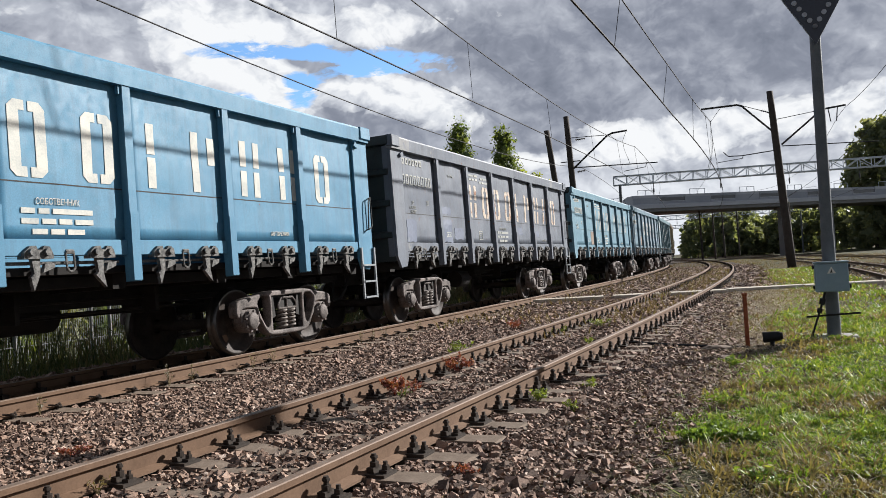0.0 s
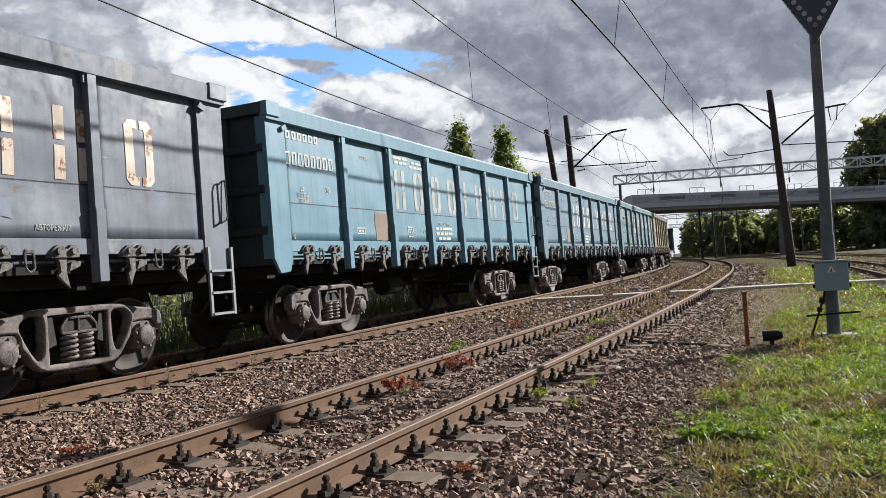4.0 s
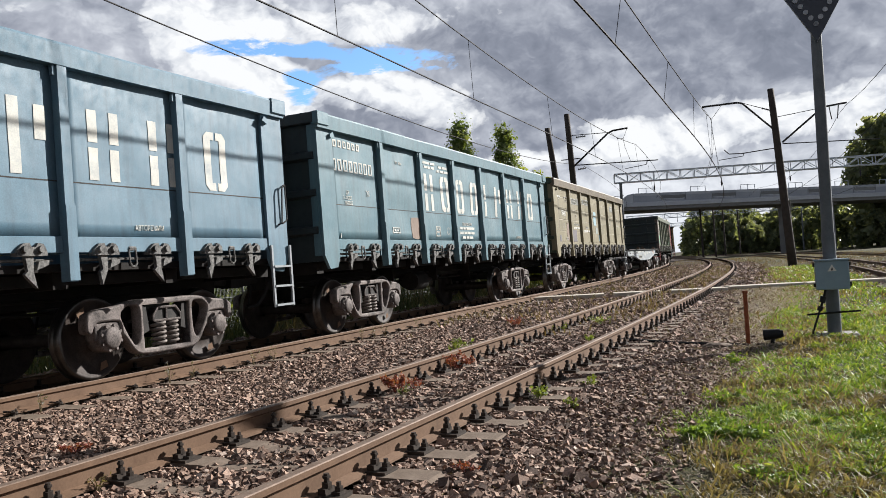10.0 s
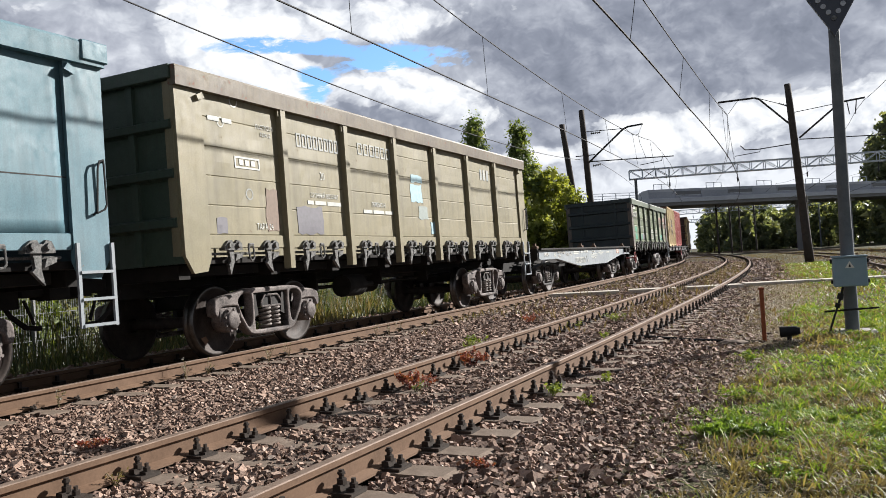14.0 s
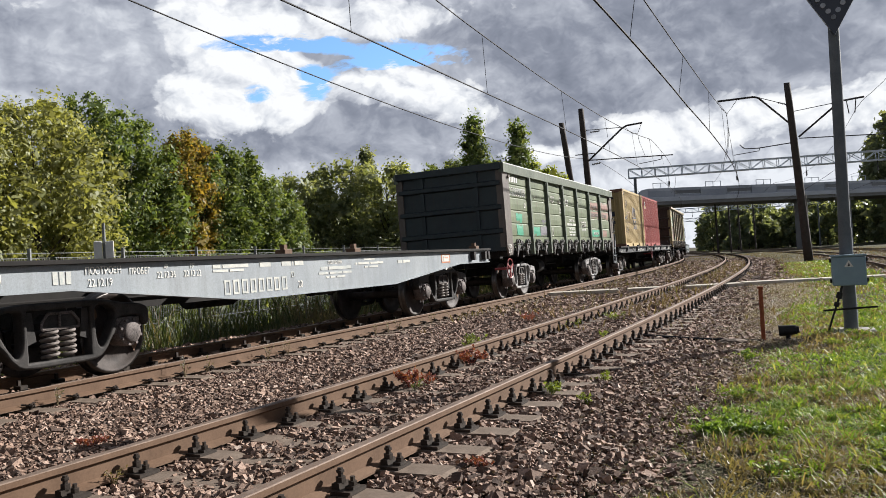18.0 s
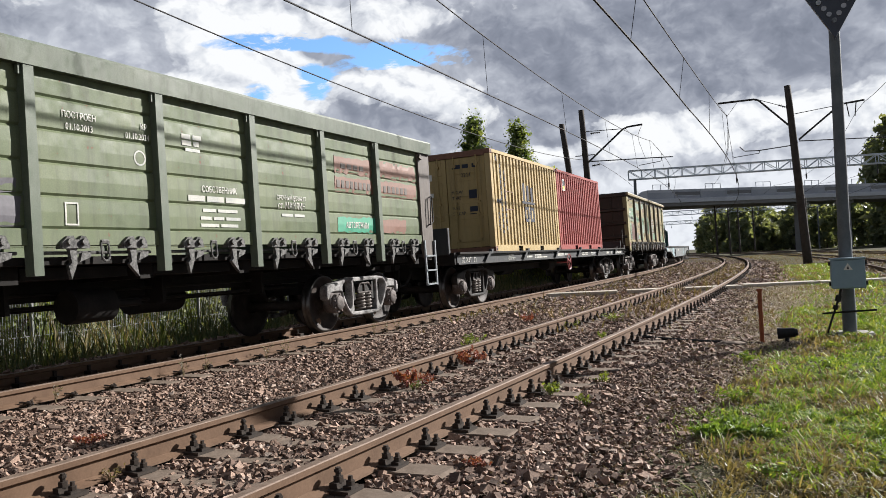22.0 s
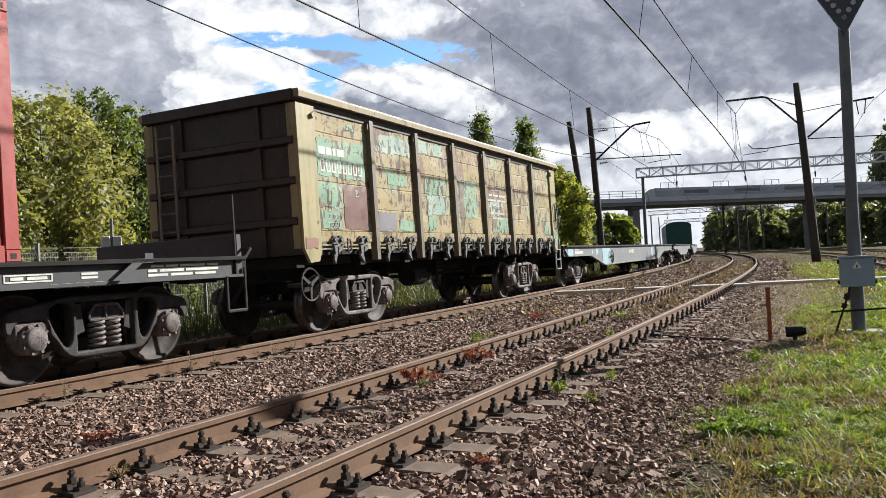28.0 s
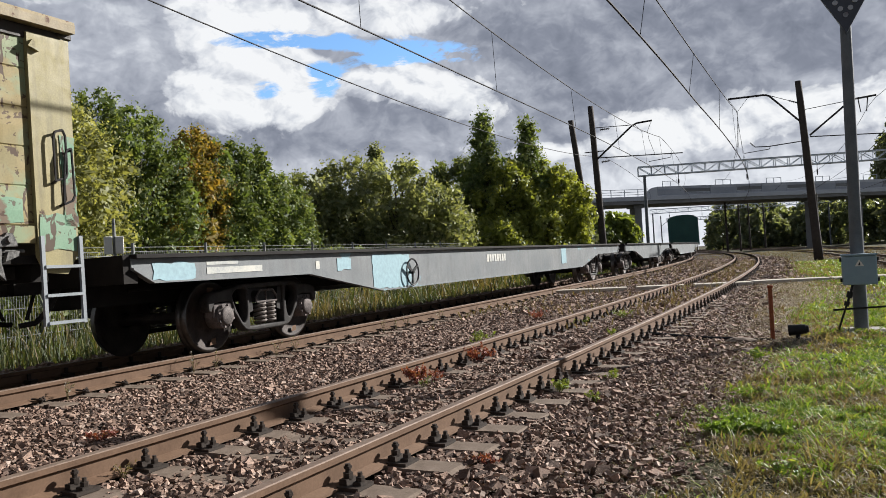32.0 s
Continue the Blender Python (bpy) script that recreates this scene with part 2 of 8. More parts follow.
# ---- materials ----
def shader(name, rough=0.6, metal=0.0):
    m = bpy.data.materials.new(name)
    m.use_nodes = True
    nt = m.node_tree
    b = nt.nodes["Principled BSDF"]
    b.inputs["Roughness"].default_value = rough
    b.inputs["Metallic"].default_value = metal
    return m, nt, b


def place_of(nt, kind="Object", stretch=None):
    v = nt.nodes.new("ShaderNodeTexCoord").outputs[kind]
    if stretch:
        n = nt.nodes.new("ShaderNodeMapping")
        n.inputs["Scale"].default_value = stretch
        nt.links.new(v, n.inputs[0])
        v = n.outputs[0]
    return v


def relief(nt, b, height, strength, dist):
    n = nt.nodes.new("ShaderNodeBump")
    n.inputs["Strength"].default_value, n.inputs["Distance"].default_value = strength, dist
    nt.links.new(height, n.inputs["Height"])
    nt.links.new(n.outputs[0], b.inputs["Normal"])


def grain(name, a, c, scale=6.0, rough=0.75, metal=0.0, bump=0.3, dist=0.01, fine=60.0, kind="Object"):
    """Two tones mixed at two scales, with fine relief."""
    m, nt, b = shader(name, rough, metal)
    b.inputs["Specular IOR Level"].default_value = 0.2
    v = place_of(nt, kind)
    n1, n2 = node_noise(nt, v, scale, 5, 0.6), node_noise(nt, v, fine, 3, 0.6)
    t = node_math(nt, "ADD", node_math(nt, "MULTIPLY", n1, 0.65), node_math(nt, "MULTIPLY", n2, 0.35))
    col = node_mix(nt, node_ramp(nt, t, [(0.36, 0.0), (0.64, 1.0)]), a, c)
    nt.links.new(col, b.inputs["Base Color"])
    relief(nt, b, t, bump, dist)
    return m


def paint(name, a, c, rust=0.45, rust_col=(0.13, 0.06, 0.035), streak=0.35, rough=0.5, patch=None, patch_at=0.6, dents=0.5, seed=0.0):
    """Wagon paint: sun-bleached patches, run-down dirt, chipped rust, shallow dents."""
    m, nt, b = shader(name, rough)
    b.inputs["Specular IOR Level"].default_value = 0.28
    v = node_vec(nt, "ADD", place_of(nt), (seed, seed * 0.7, seed * 0.3)).outputs[0]
    n1 = node_noise(nt, v, 1.1, 5, 0.6)
    n2 = node_noise(nt, v, 9.0, 6, 0.65)
    col = node_mix(nt, node_ramp(nt, n1, [(0.35, 0.0), (0.65, 1.0)]), a, c)
    if patch:
        vo = nt.nodes.new("ShaderNodeTexVoronoi")
        vo.distance, vo.inputs["Scale"].default_value = "CHEBYCHEV", 1.25
        nt.links.new(node_vec(nt, "ADD", v, (0.0, 0.0, 0.0)).outputs[0], vo.inputs["Vector"])
        pick = node_math(nt, "ADD", vo.outputs["Color"], node_math(nt, "MULTIPLY", node_math(nt, "SUBTRACT", n2, 0.5), 0.5))
        col = node_mix(nt, node_ramp(nt, pick, [(patch_at, 0.0), (patch_at + 0.03, 1.0)]), col, patch)
    fine = node_noise(nt, v, 70.0, 3, 0.6)
    col = node_mix(nt, 0.30, col, node_mix(nt, 1.0, col, node_ramp(nt, fine, [(0.3, 0.45), (0.7, 1.35)]), "MULTIPLY"))
    # dirt running down
    sv = node_vec(nt, "MULTIPLY", v, (7.0, 7.0, 0.55)).outputs[0]
    ns = node_noise(nt, sv, 1.3, 5, 0.65)
    col = node_mix(nt, node_math(nt, "MULTIPLY", node_ramp(nt, ns, [(0.46, 0.0), (0.72, 1.0)]), streak), col, (0.035, 0.03, 0.025))
    # chips
    chip = node_math(nt, "ADD", node_math(nt, "MULTIPLY", n2, 0.7), node_math(nt, "MULTIPLY", ns, 0.3))
    col = node_mix(nt, node_ramp(nt, chip, [(1.0 - rust, 0.0), (1.0 - rust + 0.035, 1.0)]), col, rust_col)
    nt.links.new(col, b.inputs["Base Color"])
    nt.links.new(node_ramp(nt, n2, [(0.3, rough - 0.12), (0.7, rough + 0.2)]), b.inputs["Roughness"])
    dent = node_noise(nt, v, 1.7, 2, 0.45)
    h = node_math(nt, "ADD", node_math(nt, "MULTIPLY", dent, 1.0), node_math(nt, "MULTIPLY", fine, 0.03))
    relief(nt, b, h, dents * 0.55, 0.05)
    return m


def flaking(name, a, c, under, seed=0.0):
    """Sun-baked paint that comes off in slanting flakes, with runs of old primer; each piece flakes in its own way."""
    m, nt, b = shader(name, 0.6)
    b.inputs["Specular IOR Level"].default_value = 0.25
    info = nt.nodes.new("ShaderNodeObjectInfo")
    v = node_vec(nt, "ADD", place_of(nt), (seed, seed * 0.7, seed * 0.3)).outputs[0]
    v = node_vec(nt, "ADD", v, node_math(nt, "MULTIPLY", info.outputs["Random"], 60.0)).outputs[0]
    n1 = node_noise(nt, v, 1.6, 5, 0.6)
    fine = node_noise(nt, v, 55.0, 3, 0.6)
    col = node_mix(nt, node_ramp(nt, n1, [(0.38, 0.0), (0.62, 1.0)]), a, c)
    col = node_mix(nt, 0.25, col, node_mix(nt, 1.0, col, node_ramp(nt, fine, [(0.3, 0.5), (0.7, 1.3)]), "MULTIPLY"))
    # older coat showing through in cloudy patches
    old = node_noise(nt, v, 1.15, 6, 0.6, 0.5)
    col = node_mix(nt, node_ramp(nt, old, [(0.56, 0.0), (0.62, 0.6)]), col, under)
    # maroon primer in upright runs with torn edges
    run_v = node_vec(nt, "MULTIPLY", v, (2.0, 2.0, 0.75)).outputs[0]
    runs = node_math(nt, "ADD", node_noise(nt, run_v, 1.15, 3, 0.5, 0.4), node_math(nt, "MULTIPLY", node_math(nt, "SUBTRACT", node_noise(nt, v, 7.0, 5, 0.7), 0.5), 0.42))
    col = node_mix(nt, node_ramp(nt, runs, [(0.59, 0.0), (0.63, 0.8)]), col, (0.115, 0.05, 0.032))
    # flakes: short slanting scars, thick in some regions and absent in others
    turn = nt.nodes.new("ShaderNodeMapping")
    turn.inputs["Rotation"].default_value = (0, radians(28), 0)
    turn.inputs["Scale"].default_value = (8.5, 8.5, 3.6)
    nt.links.new(v, turn.inputs[0])
    scar = node_math(nt, "ADD", node_noise(nt, turn.outputs[0], 1.0, 3, 0.5, 0.7), node_math(nt, "MULTIPLY", node_math(nt, "SUBTRACT", n1, 0.5), 0.35))
    chips = node_noise(nt, node_vec(nt, "MULTIPLY", v, (1.0, 1.0, 1.7)).outputs[0], 11.0, 3, 0.5, 0.3)
    hurt = node_math(nt, "MAXIMUM", node_ramp(nt, scar, [(0.575, 0.0), (0.60, 0.95)]), node_ramp(nt, chips, [(0.62, 0.0), (0.64, 0.85)]))
    col = node_mix(nt, hurt, col, (0.05, 0.026, 0.014))
    nt.links.new(col, b.inputs["Base Color"])
    h = node_math(nt, "SUBTRACT", node_noise(nt, v, 1.9, 2, 0.45), node_math(nt, "MULTIPLY", hurt, 0.05))
    relief(nt, b, h, 0.35, 0.05)
    return m


def plain(name, col, rough=0.6, metal=0.0):
    m, nt, b = shader(name, rough, metal)
    v = place_of(nt)
    n = node_noise(nt, v, 14.0, 5, 0.65)
    nt.links.new(node_mix(nt, 1.0, col, node_ramp(nt, n, [(0.25, 0.72), (0.75, 1.18)]), "MULTIPLY"), b.inputs["Base Color"])
    return m


M_SKYBLUE = paint("sky_blue_paint", (0.046, 0.155, 0.25), (0.068, 0.187, 0.283), rust=0.31, streak=0.2, seed=1)
M_GREY = paint("grey_paint", (0.083, 0.099, 0.128), (0.122, 0.138, 0.165), rust=0.37, streak=0.35, seed=5, patch=(0.17, 0.175, 0.18), patch_at=0.83)
M_PALEBLUE = paint("pale_blue_paint", (0.078, 0.172, 0.228), (0.105, 0.20, 0.258), rust=0.32, streak=0.25, seed=9)
M_DUSTBLUE = paint("dusty_blue_paint", (0.074, 0.137, 0.182), (0.10, 0.163, 0.208), rust=0.32, streak=0.25, seed=13)
M_GREYBLUE = paint("grey_blue_paint", (0.068, 0.135, 0.163), (0.094, 0.158, 0.182), rust=0.34, streak=0.3, seed=17)
M_TAN = paint("faded_tan_paint", (0.152, 0.136, 0.083), (0.192, 0.168, 0.102), rust=0.36, streak=0.3, seed=21, rust_col=(0.085, 0.05, 0.03))
M_GREEN = paint("olive_green_paint", (0.082, 0.106, 0.052), (0.118, 0.138, 0.072), rust=0.38, streak=0.5, seed=25, rust_col=(0.132, 0.06, 0.036))
M_GREENLIGHT = paint("faded_green_paint", (0.075, 0.095, 0.066), (0.11, 0.126, 0.092), rust=0.33, streak=0.35, seed=27)
# the tan wagon's end paint, darkened for the shade there
M_GREENSHADE = paint("shaded_green_paint", (0.035, 0.055, 0.04), (0.05, 0.07, 0.05), rust=0.34, streak=0.3, seed=26)
M_RUSTY = flaking("flaking_ochre_paint", (0.225, 0.175, 0.072), (0.195, 0.165, 0.076), (0.15, 0.23, 0.14), seed=33)
M_BROWNPOST = paint("rusty_brown_paint", (0.10, 0.084, 0.06), (0.15, 0.125, 0.082), rust=0.40, streak=0.4, seed=39, rust_col=(0.03, 0.018, 0.012))
M_OCHRE = paint("ochre_paint", (0.205, 0.18, 0.085), (0.25, 0.215, 0.10), rust=0.38, streak=0.45, seed=37, rust_col=(0.06, 0.032, 0.02))
M_PALEGREY = paint("pale_grey_paint", (0.19, 0.21, 0.225), (0.235, 0.255, 0.265), rust=0.26, streak=0.25, seed=41, dents=0.2)
M_FLATGREY = paint("bare_grey_paint", (0.115, 0.128, 0.133), (0.162, 0.17, 0.171), rust=0.28, streak=0.25, seed=45, patch=(0.165, 0.26, 0.29), patch_at=0.82, dents=0.2)
M_CHARCOAL = paint("charcoal_paint", (0.0275, 0.03, 0.0325), (0.045, 0.045, 0.045), rust=0.30, streak=0.3, seed=49, dents=0.2)
M_YELLOW = paint("container_yellow_paint", (0.35, 0.255, 0.105), (0.40, 0.30, 0.145), rust=0.25, streak=0.22, seed=53, dents=0.25)
M_YELLOWEND = paint("container_door_paint", (0.3, 0.216, 0.084), (0.348, 0.252, 0.108), rust=0.27, streak=0.3, seed=57, dents=0.25)
M_RED = paint("container_red_paint", (0.228, 0.033, 0.027), (0.27, 0.051, 0.039), rust=0.24, streak=0.18, seed=61, dents=0.25)
M_TARP = paint("dark_green_cover", (0.01, 0.05, 0.045), (0.015, 0.065, 0.055), rust=0.2, streak=0.2, seed=65)
M_UNDER = grain("black_underframe", (0.0072, 0.0066, 0.006), (0.0168, 0.0144, 0.0126), 5, 0.85, bump=0.25)
M_CAST = grain("dusty_cast_steel", (0.02, 0.0165, 0.015), (0.185, 0.158, 0.146), 4, 0.7, bump=0.35)
M_CASTWHITE = grain("whitewashed_cast_steel", (0.03, 0.027, 0.0255), (0.31, 0.3, 0.29), 5, 0.7, bump=0.3)
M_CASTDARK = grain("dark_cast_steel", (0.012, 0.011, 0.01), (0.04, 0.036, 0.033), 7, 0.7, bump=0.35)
M_WHEEL = grain("wheel_steel", (0.016, 0.012, 0.010), (0.052, 0.04, 0.034), 6, 0.65, metal=0.1, bump=0.2)
M_TREAD = grain("polished_tread", (0.045, 0.041, 0.038), (0.09, 0.084, 0.078), 9, 0.32, metal=0.9, bump=0.05)
M_SPRING = grain("spring_steel", (0.07, 0.06, 0.053), (0.19, 0.165, 0.148), 12, 0.6, bump=0.2)
M_LOCK = grain("lock_steel", (0.008, 0.008, 0.008), (0.17, 0.165, 0.155), 14, 0.6, bump=0.3)
# wagon-end paints: the ends' shade is put into these dark tones
M_ENDSHADE = paint("shaded_end_paint", (0.018, 0.026, 0.03), (0.03, 0.042, 0.045), rust=0.33, streak=0.5, seed=75)
M_SHADEBROWN = paint("shaded_brown_paint", (0.022, 0.017, 0.012), (0.036, 0.027, 0.018), rust=0.38, streak=0.5, seed=77)
M_LIP = paint("tan_chord_paint", (0.19, 0.16, 0.095), (0.23, 0.185, 0.105), rust=0.42, streak=0.3, seed=80, rust_col=(0.08, 0.035, 0.02))
M_CHORD = paint("rusty_chord_paint", (0.085, 0.066, 0.045), (0.14, 0.115, 0.075), rust=0.42, streak=0.4, seed=79)
M_BLACK = grain("black_steel", (0.0084, 0.0084, 0.009), (0.018, 0.018, 0.018), 12, 0.6, bump=0.2)
M_WHITE = grain("stencil_white", (0.496, 0.48, 0.44), (0.608, 0.592, 0.552), 9, 0.6, bump=0.05)
M_STENCIL = grain("worn_stencil_white", (0.272, 0.292, 0.286), (0.503, 0.483, 0.422), 4, 0.6, bump=0.05)
M_STENCILDIM = grain("faded_stencil", (0.177, 0.197, 0.197), (0.34, 0.333, 0.299), 4, 0.6, bump=0.05)
M_NAVY = plain("navy_paint", (0.014, 0.018, 0.034), 0.85)
M_MINT = plain("bright_green_paint", (0.018, 0.216, 0.12), 0.5)
M_PATCH = plain("patch_grey", (0.084, 0.078, 0.09), 0.6)
M_PATCHGREY = plain("patch_grey_green", (0.16, 0.19, 0.17), 0.6)
M_PATCHDUN = plain("bare_rusty_brown", (0.13, 0.085, 0.055), 0.7)
M_PATCHNAVY = plain("dull_navy_paint", (0.06, 0.08, 0.13), 0.6)
M_PATCHBROWN = plain("primer_brown", (0.144, 0.06, 0.033), 0.65)
M_PATCHBLUE = plain("patch_pale_blue", (0.198, 0.312, 0.348), 0.55)
M_WHEELRED = plain("red_paint", (0.21, 0.03, 0.03), 0.5)
M_RAILSIDE = grain("rusty_rail", (0.085, 0.05, 0.03), (0.13, 0.08, 0.05), 5, 0.75, bump=0.15)
M_RAILTOP = grain("worn_rail_head", (0.115, 0.08, 0.06), (0.19, 0.14, 0.108), 8, 0.6, metal=0.2, bump=0.05)
M_SLEEPER = grain("weathered_concrete", (0.095, 0.07, 0.052), (0.165, 0.128, 0.10), 7, 0.9, bump=0.5, dist=0.01)
M_CLAMP = grain("oily_fastening", (0.018, 0.0144, 0.012), (0.042, 0.0312, 0.024), 20, 0.7, bump=0.3)
M_PALECONC = grain("pale_concrete", (0.24, 0.222, 0.198), (0.33, 0.312, 0.282), 6, 0.9, bump=0.4)
M_POLE = grain("weathered_pole", (0.033, 0.027, 0.024), (0.057, 0.048, 0.042), 4, 0.85, bump=0.4)
M_POLESTEEL = grain("galvanised_steel", (0.075, 0.085, 0.095), (0.12, 0.13, 0.14), 5, 0.6, bump=0.15)
M_ARM = grain("dark_steel_arm", (0.021, 0.021, 0.0222), (0.042, 0.0408, 0.0408), 8, 0.65, bump=0.2)
M_WIRE = plain("copper_wire", (0.02, 0.018, 0.018), 0.9)
M_BOX = grain("grey_cabinet_paint", (0.17, 0.235, 0.28), (0.21, 0.28, 0.32), 8, 0.5, bump=0.08)
M_STAKE = grain("rusty_stake", (0.156, 0.042, 0.018), (0.228, 0.072, 0.03), 12, 0.75, bump=0.3)
M_SIGN = plain("sign_dark_blue", (0.012, 0.0168, 0.03), 0.4)
M_LENS = plain("sign_lens", (0.252, 0.264, 0.288), 0.25)
M_BRIDGE = grain("bridge_concrete", (0.15, 0.152, 0.158), (0.21, 0.212, 0.215), 0.6, 0.9, bump=0.3, fine=8)
M_BARRIER = grain("barrier_panel", (0.24, 0.26, 0.30), (0.32, 0.34, 0.38), 0.5, 0.6, bump=0.1, fine=6)
M_BARRIERPALE = grain("barrier_pale_panel", (0.34, 0.36, 0.40), (0.42, 0.44, 0.48), 0.5, 0.5, bump=0.1, fine=6)
M_GLASS = plain("barrier_glazing", (0.03, 0.036, 0.045), 0.12)
M_TRUSS = grain("pale_painted_truss", (0.38, 0.42, 0.46), (0.50, 0.54, 0.58), 1.0, 0.5, bump=0.1)
M_BARK = grain("bark", (0.033, 0.027, 0.021), (0.066, 0.054, 0.042), 5, 0.95, bump=0.8, dist=0.03)
M_FENCE = grain("fence_steel", (0.132, 0.138, 0.132), (0.204, 0.21, 0.204), 6, 0.55, metal=0.3, bump=0.1)
M_BOARD = grain("weathered_boards", (0.33, 0.295, 0.245), (0.44, 0.40, 0.34), 4, 0.9, bump=0.4)


def leaf_mat(name, a, c, d=None, kind="island", through=0.35):
    """Leaves or blades, each with its own tint; light comes through them."""
    m, nt, b = shader(name, 0.55)
    r = nt.nodes.new("ShaderNodeNewGeometry").outputs["Random Per Island"]
    stops = [(0.0, a), (0.6, c), (1.0, d or c)]
    col = node_ramp(nt, r, stops)
    big = node_noise(nt, place_of(nt), 0.9, 3, 0.5)
    col = node_mix(nt, 1.0, col, node_ramp(nt, big, [(0.3, 0.82), (0.7, 1.15)]), "MULTIPLY")
    nt.links.new(col, b.inputs["Base Color"])
    t = nt.nodes.new("ShaderNodeBsdfTranslucent")
    nt.links.new(node_mix(nt, 1.0, col, (1.35, 1.25, 0.55), "MULTIPLY"), t.inputs[0])
    mx = nt.nodes.new("ShaderNodeMixShader")
    mx.inputs[0].default_value = through
    nt.links.new(b.outputs[0], mx.inputs[1])
    nt.links.new(t.outputs[0], mx.inputs[2])
    nt.links.new(mx.outputs[0], nt.nodes["Material Output"].inputs[0])
    return m


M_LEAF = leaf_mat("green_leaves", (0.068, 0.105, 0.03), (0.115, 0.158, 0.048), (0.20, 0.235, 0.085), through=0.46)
# paler, greyer leaf tones: haze over the far trees is put into the colour
M_LEAFHAZE = leaf_mat("hazed_leaves", (0.10, 0.13, 0.08), (0.155, 0.182, 0.105), (0.23, 0.25, 0.145), through=0.5)
M_LEAFGOLD = leaf_mat("turning_leaves", (0.13, 0.135, 0.035), (0.25, 0.19, 0.045), (0.34, 0.22, 0.05), through=0.5)
M_LEAFGREY = leaf_mat("willow_leaves", (0.125, 0.152, 0.075), (0.19, 0.215, 0.105), (0.29, 0.305, 0.16), through=0.5)
# paler copy of the willow leaves: sun on the left-hand willows put into colour
M_WILLOWLIT = leaf_mat("lit_willow_leaves", (0.17, 0.185, 0.07), (0.25, 0.26, 0.10), (0.35, 0.355, 0.17), through=0.5)
M_LEAFSUN = leaf_mat("yellow_green_leaves", (0.14, 0.17, 0.03), (0.215, 0.25, 0.05), (0.30, 0.32, 0.08), through=0.5)
M_LEAFDARK = leaf_mat("dense_leaves", (0.07, 0.10, 0.04), (0.115, 0.145, 0.055), (0.18, 0.20, 0.075), through=0.5)
M_GRASS = leaf_mat("grass_blades", (0.082, 0.155, 0.018), (0.165, 0.25, 0.035), (0.31, 0.33, 0.09), through=0.42)
M_ROUGH = leaf_mat("rough_grass_blades", (0.038, 0.055, 0.018), (0.068, 0.09, 0.03), (0.12, 0.125, 0.05), through=0.35)
M_GRASSDRY = leaf_mat("dry_grass", (0.12, 0.095, 0.055), (0.20, 0.16, 0.09), (0.13, 0.12, 0.05), through=0.4)
M_STRAW = leaf_mat("dry_straw", (0.16, 0.125, 0.085), (0.26, 0.21, 0.15), (0.34, 0.29, 0.21), through=0.2)
M_WEED = leaf_mat("weed_leaves", (0.105, 0.146, 0.03), (0.15, 0.196, 0.04), (0.195, 0.225, 0.06), through=0.5)
M_CLOVER = leaf_mat("bright_low_leaves", (0.09, 0.156, 0.024), (0.132, 0.216, 0.036), (0.162, 0.24, 0.048), through=0.45)
M_REDWEED = leaf_mat("red_weed", (0.17, 0.045, 0.035), (0.26, 0.075, 0.055), (0.20, 0.11, 0.06))
M_DRYWEED = leaf_mat("brown_weeds", (0.10, 0.07, 0.045), (0.155, 0.115, 0.065), (0.11, 0.11, 0.04))
M_PETAL = leaf_mat("pale_seed_heads", (0.204, 0.186, 0.15), (0.27, 0.252, 0.216), (0.12, 0.102, 0.072))


def stone_mat():
    m, nt, b = shader("ballast_stone", 0.9)
    r = nt.nodes.new("ShaderNodeNewGeometry").outputs["Random Per Island"]
    col = node_ramp(nt, r, [(0.0, (0.048, 0.028, 0.019)), (0.3, (0.125, 0.077, 0.054)), (0.65, (0.21, 0.136, 0.097)), (0.93, (0.29, 0.20, 0.152)), (1.0, (0.35, 0.28, 0.23))])
    v = place_of(nt)
    n = node_noise(nt, v, 55.0, 4, 0.65)
    col = node_mix(nt, 1.0, col, node_ramp(nt, n, [(0.3, 0.7), (0.7, 1.25)]), "MULTIPLY")
    nt.links.new(col, b.inputs["Base Color"])
    relief(nt, b, n, 0.5, 0.01)
    return m


M_STONE = stone_mat()


